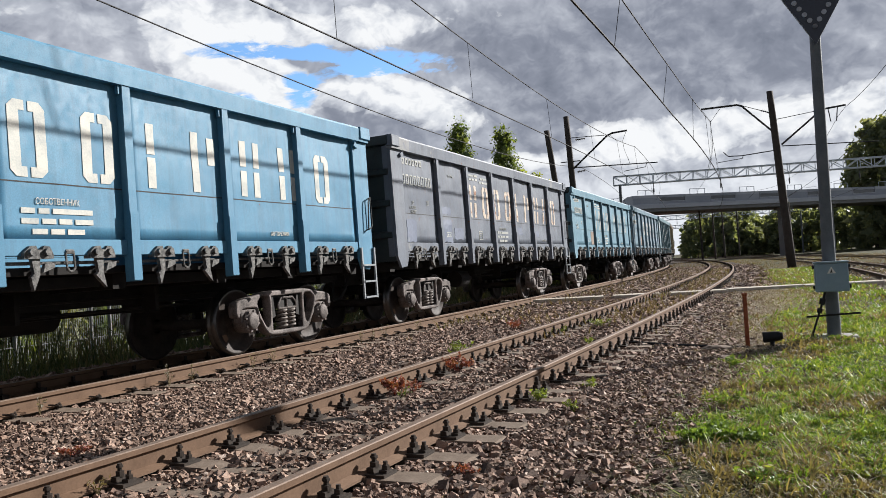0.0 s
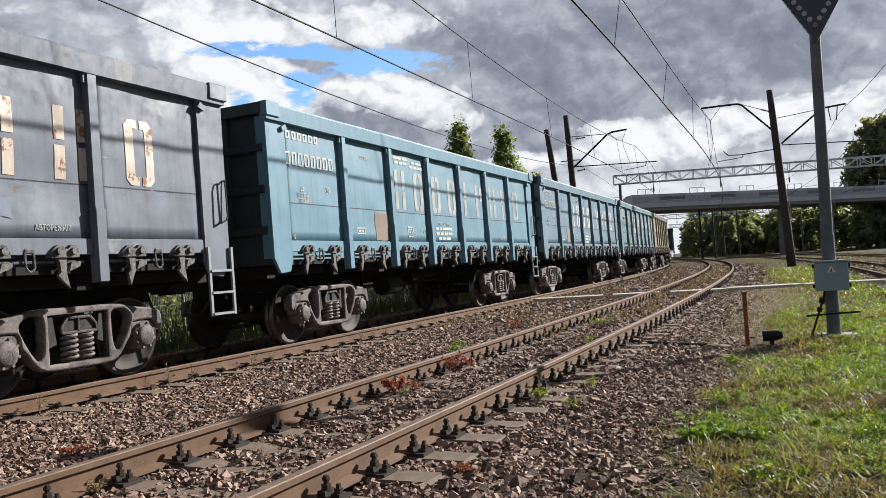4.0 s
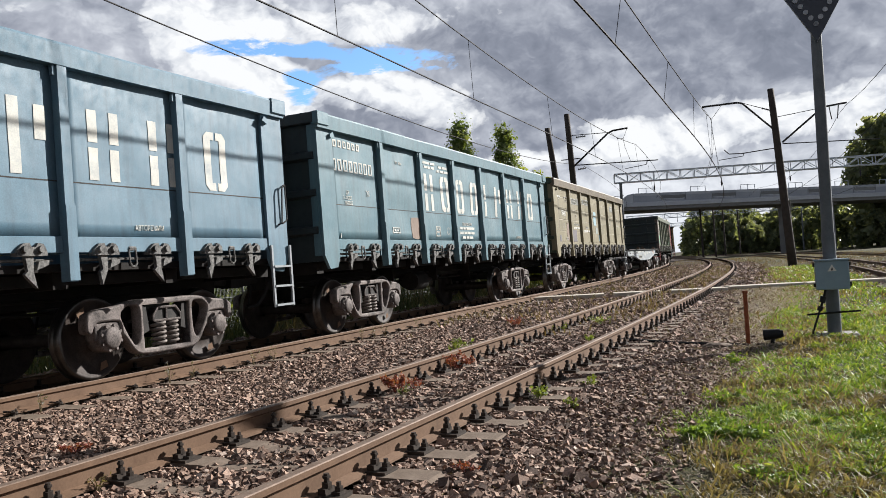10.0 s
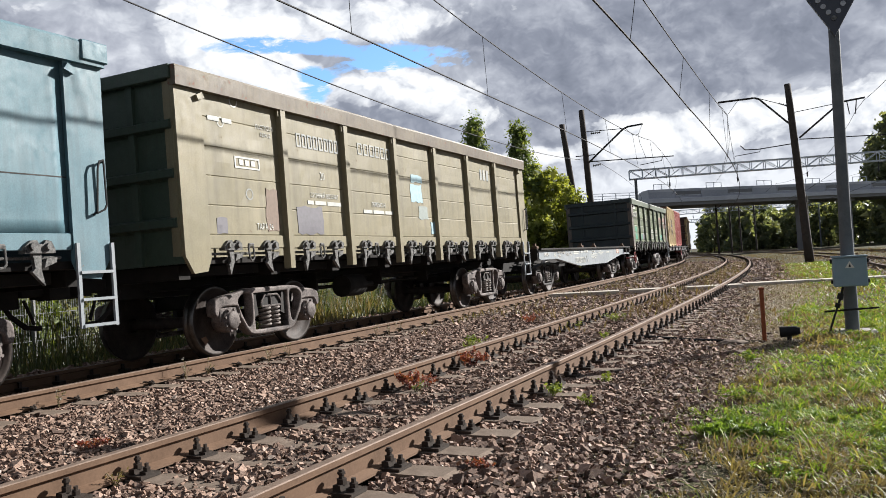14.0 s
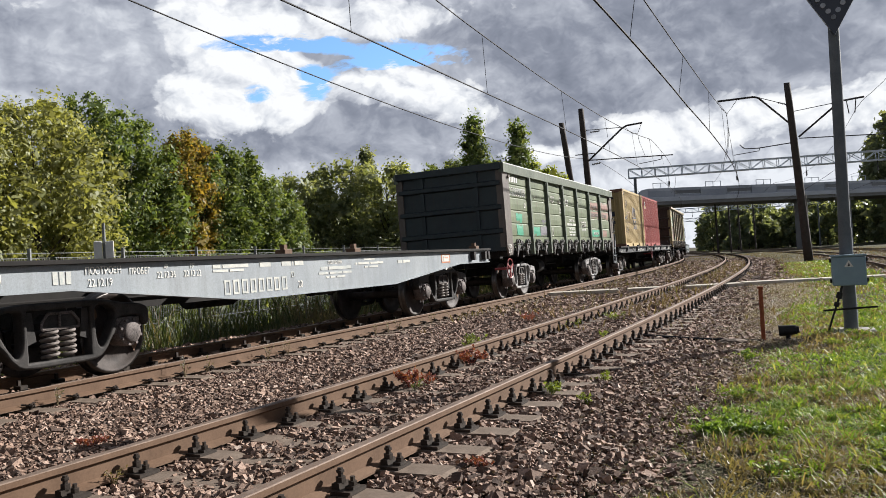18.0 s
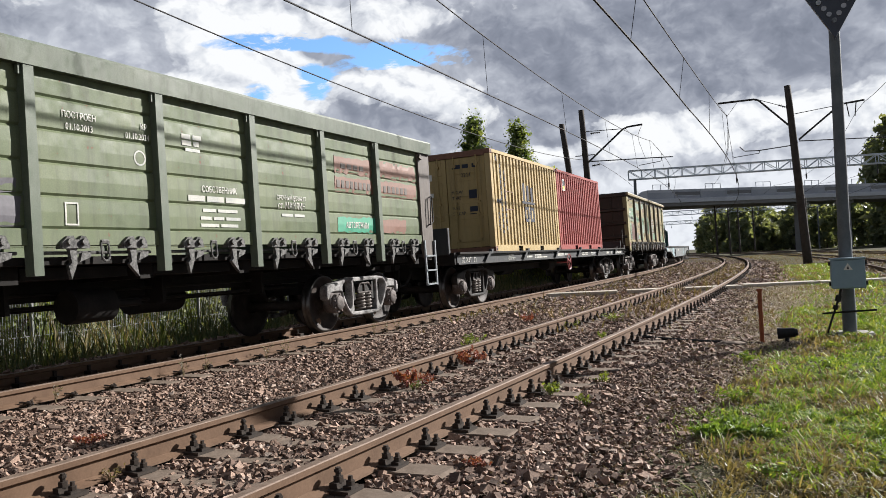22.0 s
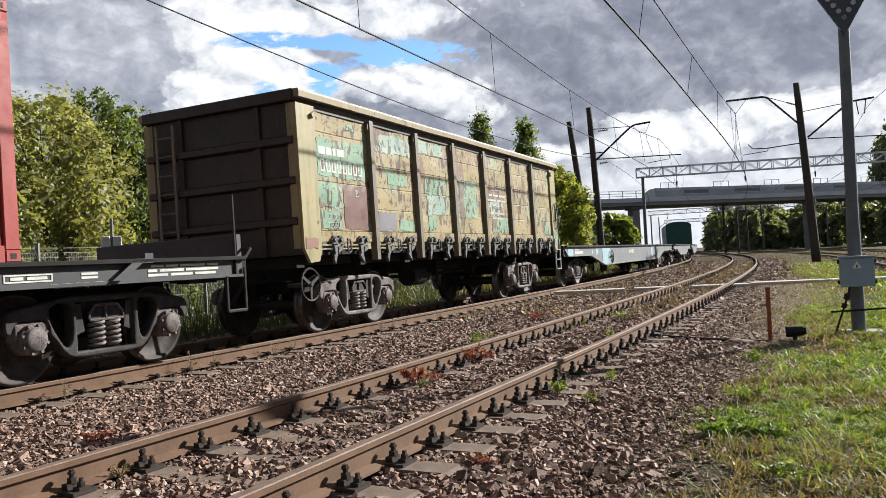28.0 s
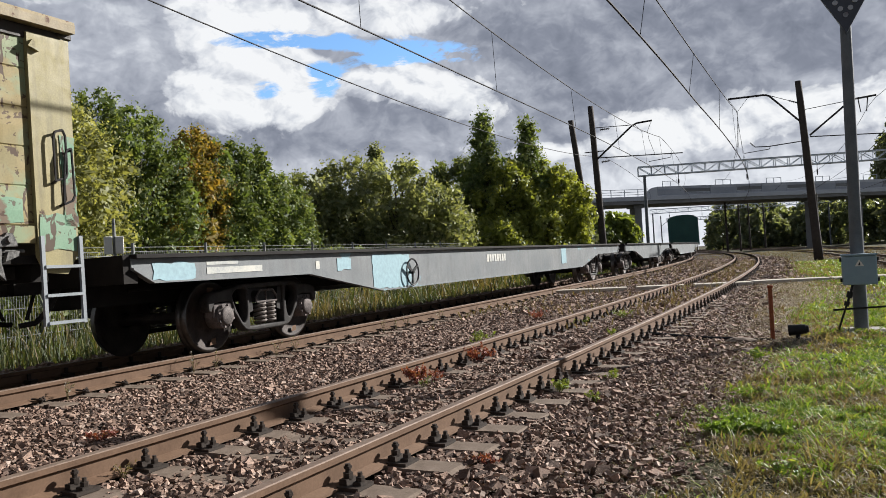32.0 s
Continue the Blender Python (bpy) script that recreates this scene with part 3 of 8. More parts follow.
def ground_mat():
    m, nt, b = shader("earth_and_gravel", 0.95)
    b.inputs["Specular IOR Level"].default_value = 0.1
    at = nt.nodes.new("ShaderNodeAttribute")
    at.attribute_name = "cover"
    v = place_of(nt)
    n1, n2, n3 = node_noise(nt, v, 0.5, 5, 0.6), node_noise(nt, v, 7.0, 6, 0.65), node_noise(nt, v, 45.0, 4, 0.6)
    gravel = node_mix(nt, node_ramp(nt, n3, [(0.35, 0.0), (0.65, 1.0)]), (0.018, 0.0132, 0.0108), (0.06, 0.0432, 0.0348))
    grass = node_mix(nt, node_ramp(nt, n2, [(0.35, 0.0), (0.65, 1.0)]), (0.022, 0.024, 0.010), (0.048, 0.054, 0.018))
    grass = node_mix(nt, node_ramp(nt, n3, [(0.45, 0.0), (0.75, 0.5)]), grass, (0.07, 0.054, 0.03))
    grass = node_mix(nt, node_ramp(nt, n1, [(0.42, 0.0), (0.62, 0.5)]), grass, (0.075, 0.055, 0.036))
    sep = nt.nodes.new("ShaderNodeSeparateColor")
    nt.links.new(at.outputs["Color"], sep.inputs[0])
    f = node_math(nt, "ADD", sep.outputs[0], node_math(nt, "MULTIPLY", node_math(nt, "SUBTRACT", n2, 0.5), 0.9))
    col = node_mix(nt, node_ramp(nt, f, [(0.40, 0.0), (0.60, 1.0)]), gravel, grass)
    nt.links.new(col, b.inputs["Base Color"])
    relief(nt, b, n3, 0.6, 0.04)
    return m


M_GROUND = ground_mat()
M_STENCILRUST = paint("rusting_stencil_paint", (0.40, 0.33, 0.26), (0.46, 0.40, 0.33), rust=0.45, rust_col=(0.20, 0.085, 0.045), streak=0.3, seed=51, dents=0.2)

# ---- ground: one sheet to the horizon, lower beyond the train's track ----
def smooth(a, b, x):
    t = np.clip((x - a) / (b - a), 0, 1)
    return t * t * (3 - 2 * t)


def ground_z(x, y):
    """Height of the sheet at a place."""
    dT, u = T_LINE.away(x, y)
    dN, _ = N_LINE.away(x, y)
    z = -0.05 - 0.34 * (1 - smooth(-4.2, -2.2, dT))
    z = z + 0.05 * smooth(2.0, 3.4, dN)
    return z + 0.02 * noise.noise(Vector((x * 0.7, y * 0.7, 0.3)))


def grow(a, b, fine, near):
    """Grid lines that lie close together near the eye and spread outwards."""
    out, p = [near], near
    while p < b:
        p += max(fine, abs(p) * 0.045)
        out.append(p)
    p, left = near, []
    while p > a:
        p -= max(fine, abs(p) * 0.045)
        left.append(p)
    return left[::-1] + out


def make_ground():
    xs, ys = grow(-900, 900, 0.3, 0.0), grow(-400, 1500, 0.3, 6.0)
    verts, cover = [], []
    for y in ys:
        for x in xs:
            verts.append((x, y, ground_z(x, y)))
            dT, u = T_LINE.away(x, y)
            dN, _ = N_LINE.away(x, y)
            right = smooth(1.5, 2.9, dN)
            left = 1 - smooth(-2.9, -2.1, dT)
            cover.append(max(right, left))
    w = len(xs)
    faces = [(j * w + i, j * w + i + 1, (j + 1) * w + i + 1, (j + 1) * w + i) for j in range(len(ys) - 1) for i in range(w - 1)]
    me = bpy.data.meshes.new("ground")
    me.from_pydata(verts, [], faces)
    at = me.color_attributes.new("cover", "FLOAT_COLOR", "POINT")
    at.data.foreach_set("color", np.repeat(np.array(cover), 4).astype(np.float32))
    me.materials.append(M_GROUND)
    me.shade_smooth()
    tagged(part("ground", me), "gravel and grass ground beside the railway tracks", "ground", kind="structure")


make_ground()

# ---- tracks ----
RAIL_HALF = [(0.030, 0.0), (0.037, -0.006), (0.036, -0.040), (0.011, -0.055), (0.009, -0.142), (0.074, -0.166), (0.075, -0.18)]
RAIL_RING = RAIL_HALF + [(-a, b) for a, b in RAIL_HALF[::-1]]


def sweep(line, off, z, s0, s1, step, ring, tops):
    """A bar of constant section along a track."""
    verts, faces, mats = [], [], []
    n = len(ring)
    ss = np.arange(s0, s1 + step, step)
    for s in ss:
        p, d = line.side(s, off)
        r = (d[1], -d[0])
        verts += [(p[0] + r[0] * a, p[1] + r[1] * a, z + h) for a, h in ring]
    for i in range(len(ss) - 1):
        for k in range(n):
            faces.append((i * n + k, i * n + (k + 1) % n, (i + 1) * n + (k + 1) % n, (i + 1) * n + k))
            mats.append(1 if k in tops else 0)
    faces.append(tuple(range(n))[::-1])
    faces.append(tuple(range((len(ss) - 1) * n, len(ss) * n)))
    mats += [0, 0]
    me = bpy.data.meshes.new("rail")
    me.from_pydata(verts, [], faces)
    me.materials.append(M_RAILSIDE)
    me.materials.append(M_RAILTOP)
    me.polygons.foreach_set("material_index", mats)
    me.validate()
    return me


def make_track(name, label, line, centre, z, tilt=0.0, s0=-150, s1=260, step=1.0):
    track = tagged(new(name), label, "railway track", kind="structure")
    for o in (-0.795, 0.795):
        part("rail", sweep(line, centre + o, z + tilt * o, s0, s1, step, RAIL_RING, (0, 12, 13)), track, label="rusty steel rail with a worn bright head")
    return track


TRACK_T = make_track("train_track", "curved railway track under the freight train", T_LINE, 0.0, RAIL_T - 0.013, math.sin(radians(CANT)))
TRACK_N = make_track("near_track", "empty curved railway track with rusty rails", N_LINE, 0.0, RAIL_N)
TRACK_R = make_track("side_track", "empty railway track beyond the mast", N_LINE, 6.9, 0.13, s1=240, step=2.0)
TRACK_S = make_track("far_side_track", "empty railway track far beyond the mast", N_LINE, 12.2, 0.13, s1=240, step=2.0)


def sleeper_mesh():
    bm = bmesh.new()
    ring = []
    for y, h, w in ((-1.35, -0.03, 0.11), (-1.30, 0.0, 0.115), (-0.45, 0.0, 0.115), (-0.35, -0.02, 0.105), (0.35, -0.02, 0.105), (0.45, 0.0, 0.115), (1.30, 0.0, 0.115), (1.35, -0.03, 0.11)):
        ring.append([bm.verts.new(p) for p in ((-w - 0.03, y, -0.16), (-w, y, h), (w, y, h), (w + 0.03, y, -0.16))])
    for a, b in zip(ring, ring[1:]):
        for k in range(3):
            bm.faces.new((a[k], a[k + 1], b[k + 1], b[k]))
    bm.faces.new(ring[0][::-1])
    bm.faces.new(ring[-1])
    bmesh.ops.recalc_face_normals(bm, faces=bm.faces[:])
    return finish(bm, "sleeper", M_SLEEPER)


def clamp_mesh():
    """Bolted rail fastening: ribbed plate, tall clamp bolt and a shorter anchor bolt; y points away from the rail."""
    bm = bmesh.new()
    box(bm, -0.085, 0.085, 0.03, 0.20, 0.0, 0.022)
    box(bm, -0.05, 0.05, 0.055, 0.105, 0.022, 0.055)
    tube(bm, (0, 0.085, 0.05), (0, 0.085, 0.085), 0.03, 6)
    tube(bm, (0, 0.085, 0.085), (0, 0.085, 0.135), 0.017, 6)
    tube(bm, (0, 0.085, 0.108), (0, 0.085, 0.122), 0.025, 6)
    box(bm, -0.035, 0.035, 0.135, 0.19, 0.022, 0.04)
    tube(bm, (0, 0.165, 0.04), (0, 0.165, 0.066), 0.026, 6)
    tube(bm, (0, 0.165, 0.066), (0, 0.165, 0.092), 0.015, 6)
    return finish(bm, "rail_clamp", M_CLAMP)


def clip_mesh():
    """Bent spring clip on a concrete sleeper."""
    bm = bmesh.new()
    pts = []
    for k in range(11):
        a = -0.5 + k * 0.1
        pts.append((a * 0.15, 0.10 + 0.05 * math.cos(a * math.tau), 0.03 + 0.025 * math.sin(abs(a) * math.pi)))
    pipe(bm, pts, 0.011, 5)
    tube(bm, (0, 0.10, 0.0), (0, 0.10, 0.06), 0.02, 6)
    return finish(bm, "rail_clip", M_CLAMP)


def at_track(line, s, off, z, flip=False):
    p, d = line.side(s, off)
    a = math.atan2(d[1], d[0])
    return Matrix.Translation((p[0], p[1], z)) @ Matrix.Rotation(a + (math.pi if flip else 0), 4, "Z")


def merge(name, items, mat):
    """Joins copies of meshes, each at its pose, into one mesh."""
    vs, fs, n = [], [], 0
    for me, m in items:
        co = np.empty(len(me.vertices) * 3)
        me.vertices.foreach_get("co", co)
        A = np.array(m)
        vs.append(co.reshape(-1, 3) @ A[:3, :3].T + A[:3, 3])
        fs += [tuple(i + n for i in p.vertices) for p in me.polygons]
        n += len(me.vertices)
    out = bpy.data.meshes.new(name)
    out.from_pydata(np.concatenate(vs).tolist(), [], fs)
    out.materials.append(mat)
    return out


PITCH = 0.545


def lay_sleepers():
    sl, cl, cp = sleeper_mesh(), clamp_mesh(), clip_mesh()
    bm = bmesh.new()
    box(bm, -0.05, 0.05, 0.05, 0.18, 0.0, 0.05)
    box(bm, -0.02, 0.02, 0.07, 0.10, 0.05, 0.12)
    far_clamp = finish(bm, "rail_clamp", M_CLAMP)
    rnd = random.Random(3)
    far = []
    for line, z, track in ((N_LINE, 0.0, TRACK_N), (T_LINE, 0.006, TRACK_T)):
        far_cl = []
        for k in range(-14, 290):
            s = k * PITCH + (0.12 if line is N_LINE else 0.3)
            m = at_track(line, s + rnd.uniform(-0.02, 0.02), 0, z + rnd.uniform(-0.006, 0.003)) @ Matrix.Rotation(rnd.uniform(-0.02, 0.02), 4, "Z")
            if k < 130:
                part("sleeper", sl, track, m)
            else:
                far.append((sl, m))
            for o in (-0.795, 0.795):
                for flip in (False, True):
                    q = at_track(line, s, o, z, flip)
                    if line is N_LINE and -4 <= k < 68:
                        part("rail_clamp", cl, track, q)
                    elif line is T_LINE and 4 <= k < 90 and o > 0 and flip:
                        part("rail_clip", cp, track, q)
                    elif k < 200:
                        far_cl.append((far_clamp, q))
        tagged(part("fastenings", merge("fastenings", far_cl, M_CLAMP), track), kind="stuff")
    for c, track in ((6.9, TRACK_R), (12.2, TRACK_S)):
        for k in range(-40, 260):
            far.append((sl, at_track(N_LINE, k * PITCH, c, -0.055)))
    tagged(part("distant_sleepers", merge("distant_sleepers", far, M_SLEEPER)), "concrete sleepers of the tracks farther off", "sleepers", kind="stuff")


lay_sleepers()


# ---- ballast stones ----
def chunks(rng, n):
    """n sharp broken stones about the origin, as an array of eight corners each."""
    base = np.array([(x, y, z) for z in (-0.72, 0.72) for y in (-0.8, 0.8) for x in (-1.0, 1.0)], float)
    v = base[None] * rng.uniform(0.7, 1.1, (n, 8, 1)) + rng.uniform(-0.2, 0.2, (n, 8, 3))
    v *= rng.uniform(0.6, 1.2, (n, 1, 3))
    q = rng.normal(size=(n, 4))
    q /= np.linalg.norm(q, axis=1)[:, None]
    w, x, y, z = q.T
    R = np.stack([1 - 2 * (y * y + z * z), 2 * (x * y - z * w), 2 * (x * z + y * w), 2 * (x * y + z * w), 1 - 2 * (x * x + z * z), 2 * (y * z - x * w),
                  2 * (x * z - y * w), 2 * (y * z + x * w), 1 - 2 * (x * x + y * y)], 1).reshape(n, 3, 3)
    return np.einsum("nij,nkj->nki", R, v) * np.array((1.08, 1.08, 0.85))


CHUNK_FACES = np.array([(0, 2, 3, 1), (4, 5, 7, 6), (0, 1, 5, 4), (2, 6, 7, 3), (0, 4, 6, 2), (1, 3, 7, 5)])


def polys(name, verts, quads, mat, corners=4):
    me = bpy.data.meshes.new(name)
    nv, nf = len(verts), len(quads)
    me.vertices.add(nv)
    me.vertices.foreach_set("co", verts.astype(np.float32).ravel())
    me.loops.add(nf * corners)
    me.loops.foreach_set("vertex_index", quads.astype(np.int32).ravel())
    me.polygons.add(nf)
    me.polygons.foreach_set("loop_start", np.arange(0, nf * corners, corners, dtype=np.int32))
    me.update()
    me.validate()
    me.shade_flat()
    me.materials.append(mat)
    return me


def line_points(line, s, off):
    ss = np.linspace(-60, 240, 3001)
    P = np.array([line.at(x) for x in ss])
    D = np.gradient(P, axis=0)
    D /= np.linalg.norm(D, axis=1)[:, None]
    x = np.interp(s, ss, P[:, 0]) + np.interp(s, ss, D[:, 1]) * off
    y = np.interp(s, ss, P[:, 1]) - np.interp(s, ss, D[:, 0]) * off
    return x, y


def scatter_ballast():
    rng = np.random.default_rng(7)
    xs, ys, size = [], [], []
    # along the near track, from the train's rail to the grass: stretch from, to, stones per square metre, size
    for s0, s1, dens, r in ((-8.0, 2.0, 160, 0.03), (2.0, 9.0, 1150, 0.0185), (9.0, 16.0, 700, 0.0235), (16.0, 30.0, 300, 0.033), (30.0, 75.0, 75, 0.052)):
        n = int((s1 - s0) * 8.6 * dens)
        s, off = rng.uniform(s0, s1, n), rng.uniform(-5.9, 2.7, n)
        near = np.abs(off)
        ph = np.abs(((s - 0.12) / PITCH + 0.5) % 1 - 0.5) * PITCH
        keep = ~((near < 1.34) & (ph < 0.10) & ((near > 0.5) | (rng.random(n) < 0.75)))
        keep &= ~(np.abs(near - 0.795) < 0.085)
        keep &= rng.random(n) < np.clip((2.75 - off) / 0.9, 0.0, 1.0)
        x, y = line_points(N_LINE, s, off)
        dT = T_LINE.away(x, y)[0]
        sT = T_LINE.away(x, y)[1]
        phT = np.abs(((sT - 0.3) / PITCH + 0.5) % 1 - 0.5) * PITCH
        keep &= (dT > 0.89) & ~((dT < 1.33) & (phT < 0.10))
        xs.append(x[keep]); ys.append(y[keep]); size.append(np.full(keep.sum(), r))
    # the near corner, and stones straying into the grass
    for n, s0, s1, a, b, r in ((9500, -1.5, 2.2, 0.9, 3.0, 0.0150), (6500, 0.0, 14.0, 2.3, 3.5, 0.0150)):
        s, off = rng.uniform(s0, s1, n), a + (b - a) * rng.random(n) ** 1.15
        x, y = line_points(N_LINE, s, off)
        xs.append(x); ys.append(y); size.append(np.full(n, r))
    # inside and beyond the train's track
    n = 16000
    s, off = rng.uniform(0, 40, n), rng.uniform(-2.7, 0.7, n)
    keep = np.abs(np.abs(off) - 0.795) > 0.09
    x, y = line_points(T_LINE, s[keep], off[keep])
    xs.append(x); ys.append(y); size.append(np.full(len(x), 0.035))
    # other tracks
    n = 9000
    s, off = rng.uniform(18, 70, n), np.where(rng.random(n) < 0.5, 6.9, 12.2) + rng.uniform(-1.9, 1.9, n)
    x, y = line_points(N_LINE, s, off)
    xs.append(x); ys.append(y); size.append(np.full(n, 0.05))
    x, y, r = np.concatenate(xs), np.concatenate(ys), np.concatenate(size)
    n = len(x)
    r = r * rng.lognormal(-0.03, 0.3, n)
    z = -0.03 + rng.uniform(-0.012, 0.022, n)
    v = chunks(rng, n) * r[:, None, None] + np.stack([x, y, z], 1)[:, None, :]
    f = (CHUNK_FACES[None] + 8 * np.arange(n)[:, None, None]).reshape(-1, 4)
    me = polys("ballast", v.reshape(-1, 3), f, M_STONE)
    tagged(part("ballast", me), "brown and grey crushed stone ballast between tracks", "ballast", kind="stuff")


scatter_ballast()


# ---- grass ----
def blades(name, x, y, z, h, w, lean, rng, mat, label):
    n = len(x)
    a, b = rng.uniform(0, math.tau, n), rng.uniform(0, math.tau, n)
    dx, dy = np.cos(a) * w / 2, np.sin(a) * w / 2
    lx, ly = np.cos(b) * lean * h, np.sin(b) * lean * h
    mz, tz = z + h * 0.6, z + h * np.maximum(0.15, 1 - 0.25 * lean)
    v = np.stack([np.stack([x - dx, y - dy, z], 1), np.stack([x + dx, y + dy, z], 1),
                  np.stack([x + lx * 0.4 + dx * 0.8, y + ly * 0.4 + dy * 0.8, mz], 1), np.stack([x + lx * 0.4 - dx * 0.8, y + ly * 0.4 - dy * 0.8, mz], 1),
                  np.stack([x + lx + dx * 0.12, y + ly + dy * 0.12, tz], 1), np.stack([x + lx - dx * 0.12, y + ly - dy * 0.12, tz], 1)], 1)
    q = (np.array([(0, 1, 2, 3), (3, 2, 4, 5)])[None] + 6 * np.arange(n)[:, None, None]).reshape(-1, 4)
    return tagged(part(name, polys(name, v.reshape(-1, 3), q, mat)), label, "grass", kind="stuff")


def vnoise(x, y, f, seed):
    return np.array([noise.noise(Vector((a * f, b * f, seed))) for a, b in zip(x, y)])


def grow_grass():
    rng = np.random.default_rng(11)
    X, Y = [], []
    for r0, r1, n in ((3.0, 8.5, 170000), (8.5, 17.0, 100000), (17.0, 50.0, 45000)):
        r, a = np.sqrt(rng.uniform(r0 * r0, r1 * r1, n)), np.radians(rng.uniform(8, 34, n))
        X.append(r * np.sin(a)); Y.append(r * np.cos(a))
    x, y = np.concatenate(X), np.concatenate(Y)
    d = N_LINE.away(x, y)[0]
    n1, n2 = vnoise(x, y, 0.55, 2.0), vnoise(x, y, 1.7, 5.0)
    edge = 2.45 + 0.6 * n1 + 0.45 * n2
    keep = (d > edge) & ((d < 5.3) | (d > 15.5))
    keep &= rng.random(len(x)) < np.clip((d - edge) / 0.9 + 0.15, 0, 1)
    dist = np.hypot(x, y)
    dry = (n2 + 0.6 * n1 + rng.normal(0, 0.22, len(x)) - np.clip((d - 3.5) * 0.3, -0.25, 0.3)) > 0.08
    n3 = vnoise(x, y, 5.5, 7.0)
    clump = np.clip(0.55 + 1.5 * n3, 0.12, 1.25)
    h = rng.lognormal(math.log(0.034), 0.5, len(x)) * (1 + 0.5 * np.clip(n1, -0.6, 1)) * (0.35 + 1.0 * clump) + 0.005 * np.clip(dist - 10, 0, 20)
    keep &= rng.random(len(x)) < 0.6 + 0.6 * clump
    w = 0.0105 * (1 + np.clip(dist - 6, 0, 40) * 0.14)
    root = -0.06 + 0.05 * smooth(2.0, 3.4, d) + 0.02 * vnoise(x, y, 0.7, 0.3)
    for mask, nm, mat, lab in ((keep & ~dry, "grass", M_GRASS, "short sunlit green grass beside the track"), (keep & dry, "dry_grass", M_GRASSDRY, "thin dry yellow grass at the gravel's edge")):
        blades(nm, x[mask], y[mask], root[mask], h[mask], w[mask], rng.uniform(0.5, 1.5, mask.sum()), rng, mat, lab)
    low = keep & ~dry & (rng.random(len(x)) < 0.42) & (d > edge + 0.25)
    blades("ground_leaves", x[low] + rng.normal(0, 0.02, low.sum()), y[low] + rng.normal(0, 0.02, low.sum()), root[low] + 0.008, rng.uniform(0.012, 0.034, low.sum()), 0.011 * (1 + np.clip(dist[low] - 6, 0, 40) * 0.1), rng.uniform(0.8, 1.8, low.sum()), rng, M_CLOVER, "low broad leaves mixed into the grass")
    # straw lying in the bare strip between gravel and grass
    n = 34000
    s, off = rng.uniform(0.2, 26, n), rng.normal(2.8, 0.6, n)
    x, y = line_points(N_LINE, s, off)
    far = 1 + np.clip(np.hypot(x, y) - 6, 0, 40) * 0.14
    blades("straw", x, y, np.full(n, -0.025) + rng.uniform(0, 0.02, n), rng.uniform(0.008, 0.03, n) * far, np.full(n, 0.0045) * far, rng.uniform(1.5, 5.0, n), rng, M_STRAW, "dry straw and stalks lying beside the gravel")
    # rough grass beyond the train's track
    n = 80000
    s, off = rng.uniform(3, 60, n) ** 1.0, -rng.uniform(2.5, 14, n)
    x, y = line_points(T_LINE, s, off)
    z = np.array([ground_z(a, b) for a, b in zip(x, y)])
    k = vnoise(x, y, 0.5, 9.0)
    h = rng.lognormal(math.log(0.17), 0.4, n) * (1 + 0.5 * k) * (1 + 4.2 * np.exp(-((off + 4.3) / 0.8) ** 2))
    dist = np.hypot(x, y)
    w = 0.0145 * (1 + np.clip(dist - 8, 0, 50) * 0.05)
    dry = (k + rng.normal(0, 0.25, n)) > 0.2
    for mask, nm, mat, lab in ((~dry, "rough_grass", M_ROUGH, "tall rough grass behind the train's track"), (dry, "withered_grass", M_GRASSDRY, "withered grass stems behind the train's track")):
        blades(nm, x[mask], y[mask], z[mask] - 0.02, h[mask], w[mask], rng.uniform(0.15, 0.6, mask.sum()), rng, mat, lab)


grow_grass()

# ---- the freight train: x runs back along a wagon, y to its far side, z up from the rail head ----
WHEEL_R = 0.4785
WHEELSETS = []          # (wheelset, its place on the bogie, the wagon's place on the line)
WAGONS = []             # (wagon, place on the line, base)


def wheelset_mesh():
    bm = bmesh.new()
    for sgn in (-1, 1):
        prof = [(0.10, 0.66), (0.115, 0.70), (0.12, 0.72), (0.40, 0.725), (0.42, 0.70), (0.505, 0.705), (0.508, 0.725), (0.485, 0.745), (WHEEL_R, 0.765), (WHEEL_R - 0.006, 0.835), (0.45, 0.838), (0.42, 0.83), (0.40, 0.80), (0.15, 0.775), (0.13, 0.83), (0.085, 0.835)]
        n = 36
        rings = [[bm.verts.new((r * math.cos(k * math.tau / n), sgn * y, r * math.sin(k * math.tau / n))) for k in range(n)] for r, y in prof]
        for i, (A, B) in enumerate(zip(rings, rings[1:])):
            for k in range(n):
                f = bm.faces.new((A[k], A[(k + 1) % n], B[(k + 1) % n], B[k]))
                f.smooth = True
                f.material_index = 1 if 6 <= i <= 9 else 0
        # a pale brown mark on the face
        for a in (0.4, 3.7):
            pts = [(0.30, a), (0.39, a - 0.12), (0.39, a + 0.22), (0.31, a + 0.26)]
            f = bm.faces.new([bm.verts.new((r * math.cos(q), sgn * 0.842, r * math.sin(q))) for r, q in pts])
            f.material_index = 2
    tube(bm, (0, -1.08, 0), (0, 1.08, 0), 0.078, 14)
    bmesh.ops.recalc_face_normals(bm, faces=bm.faces[:])
    return finish(bm, "wheelset", [M_WHEEL, M_TREAD, M_RAILSIDE])


def rounded(poly, rounds=2):
    """Cuts the corners of a closed outline, again and again."""
    for _ in range(rounds):
        poly = [(p[0] + (q[0] - p[0]) * k, p[1] + (q[1] - p[1]) * k) for p, q in zip(poly, poly[1:] + poly[:1]) for k in (0.22, 0.78)]
    return poly


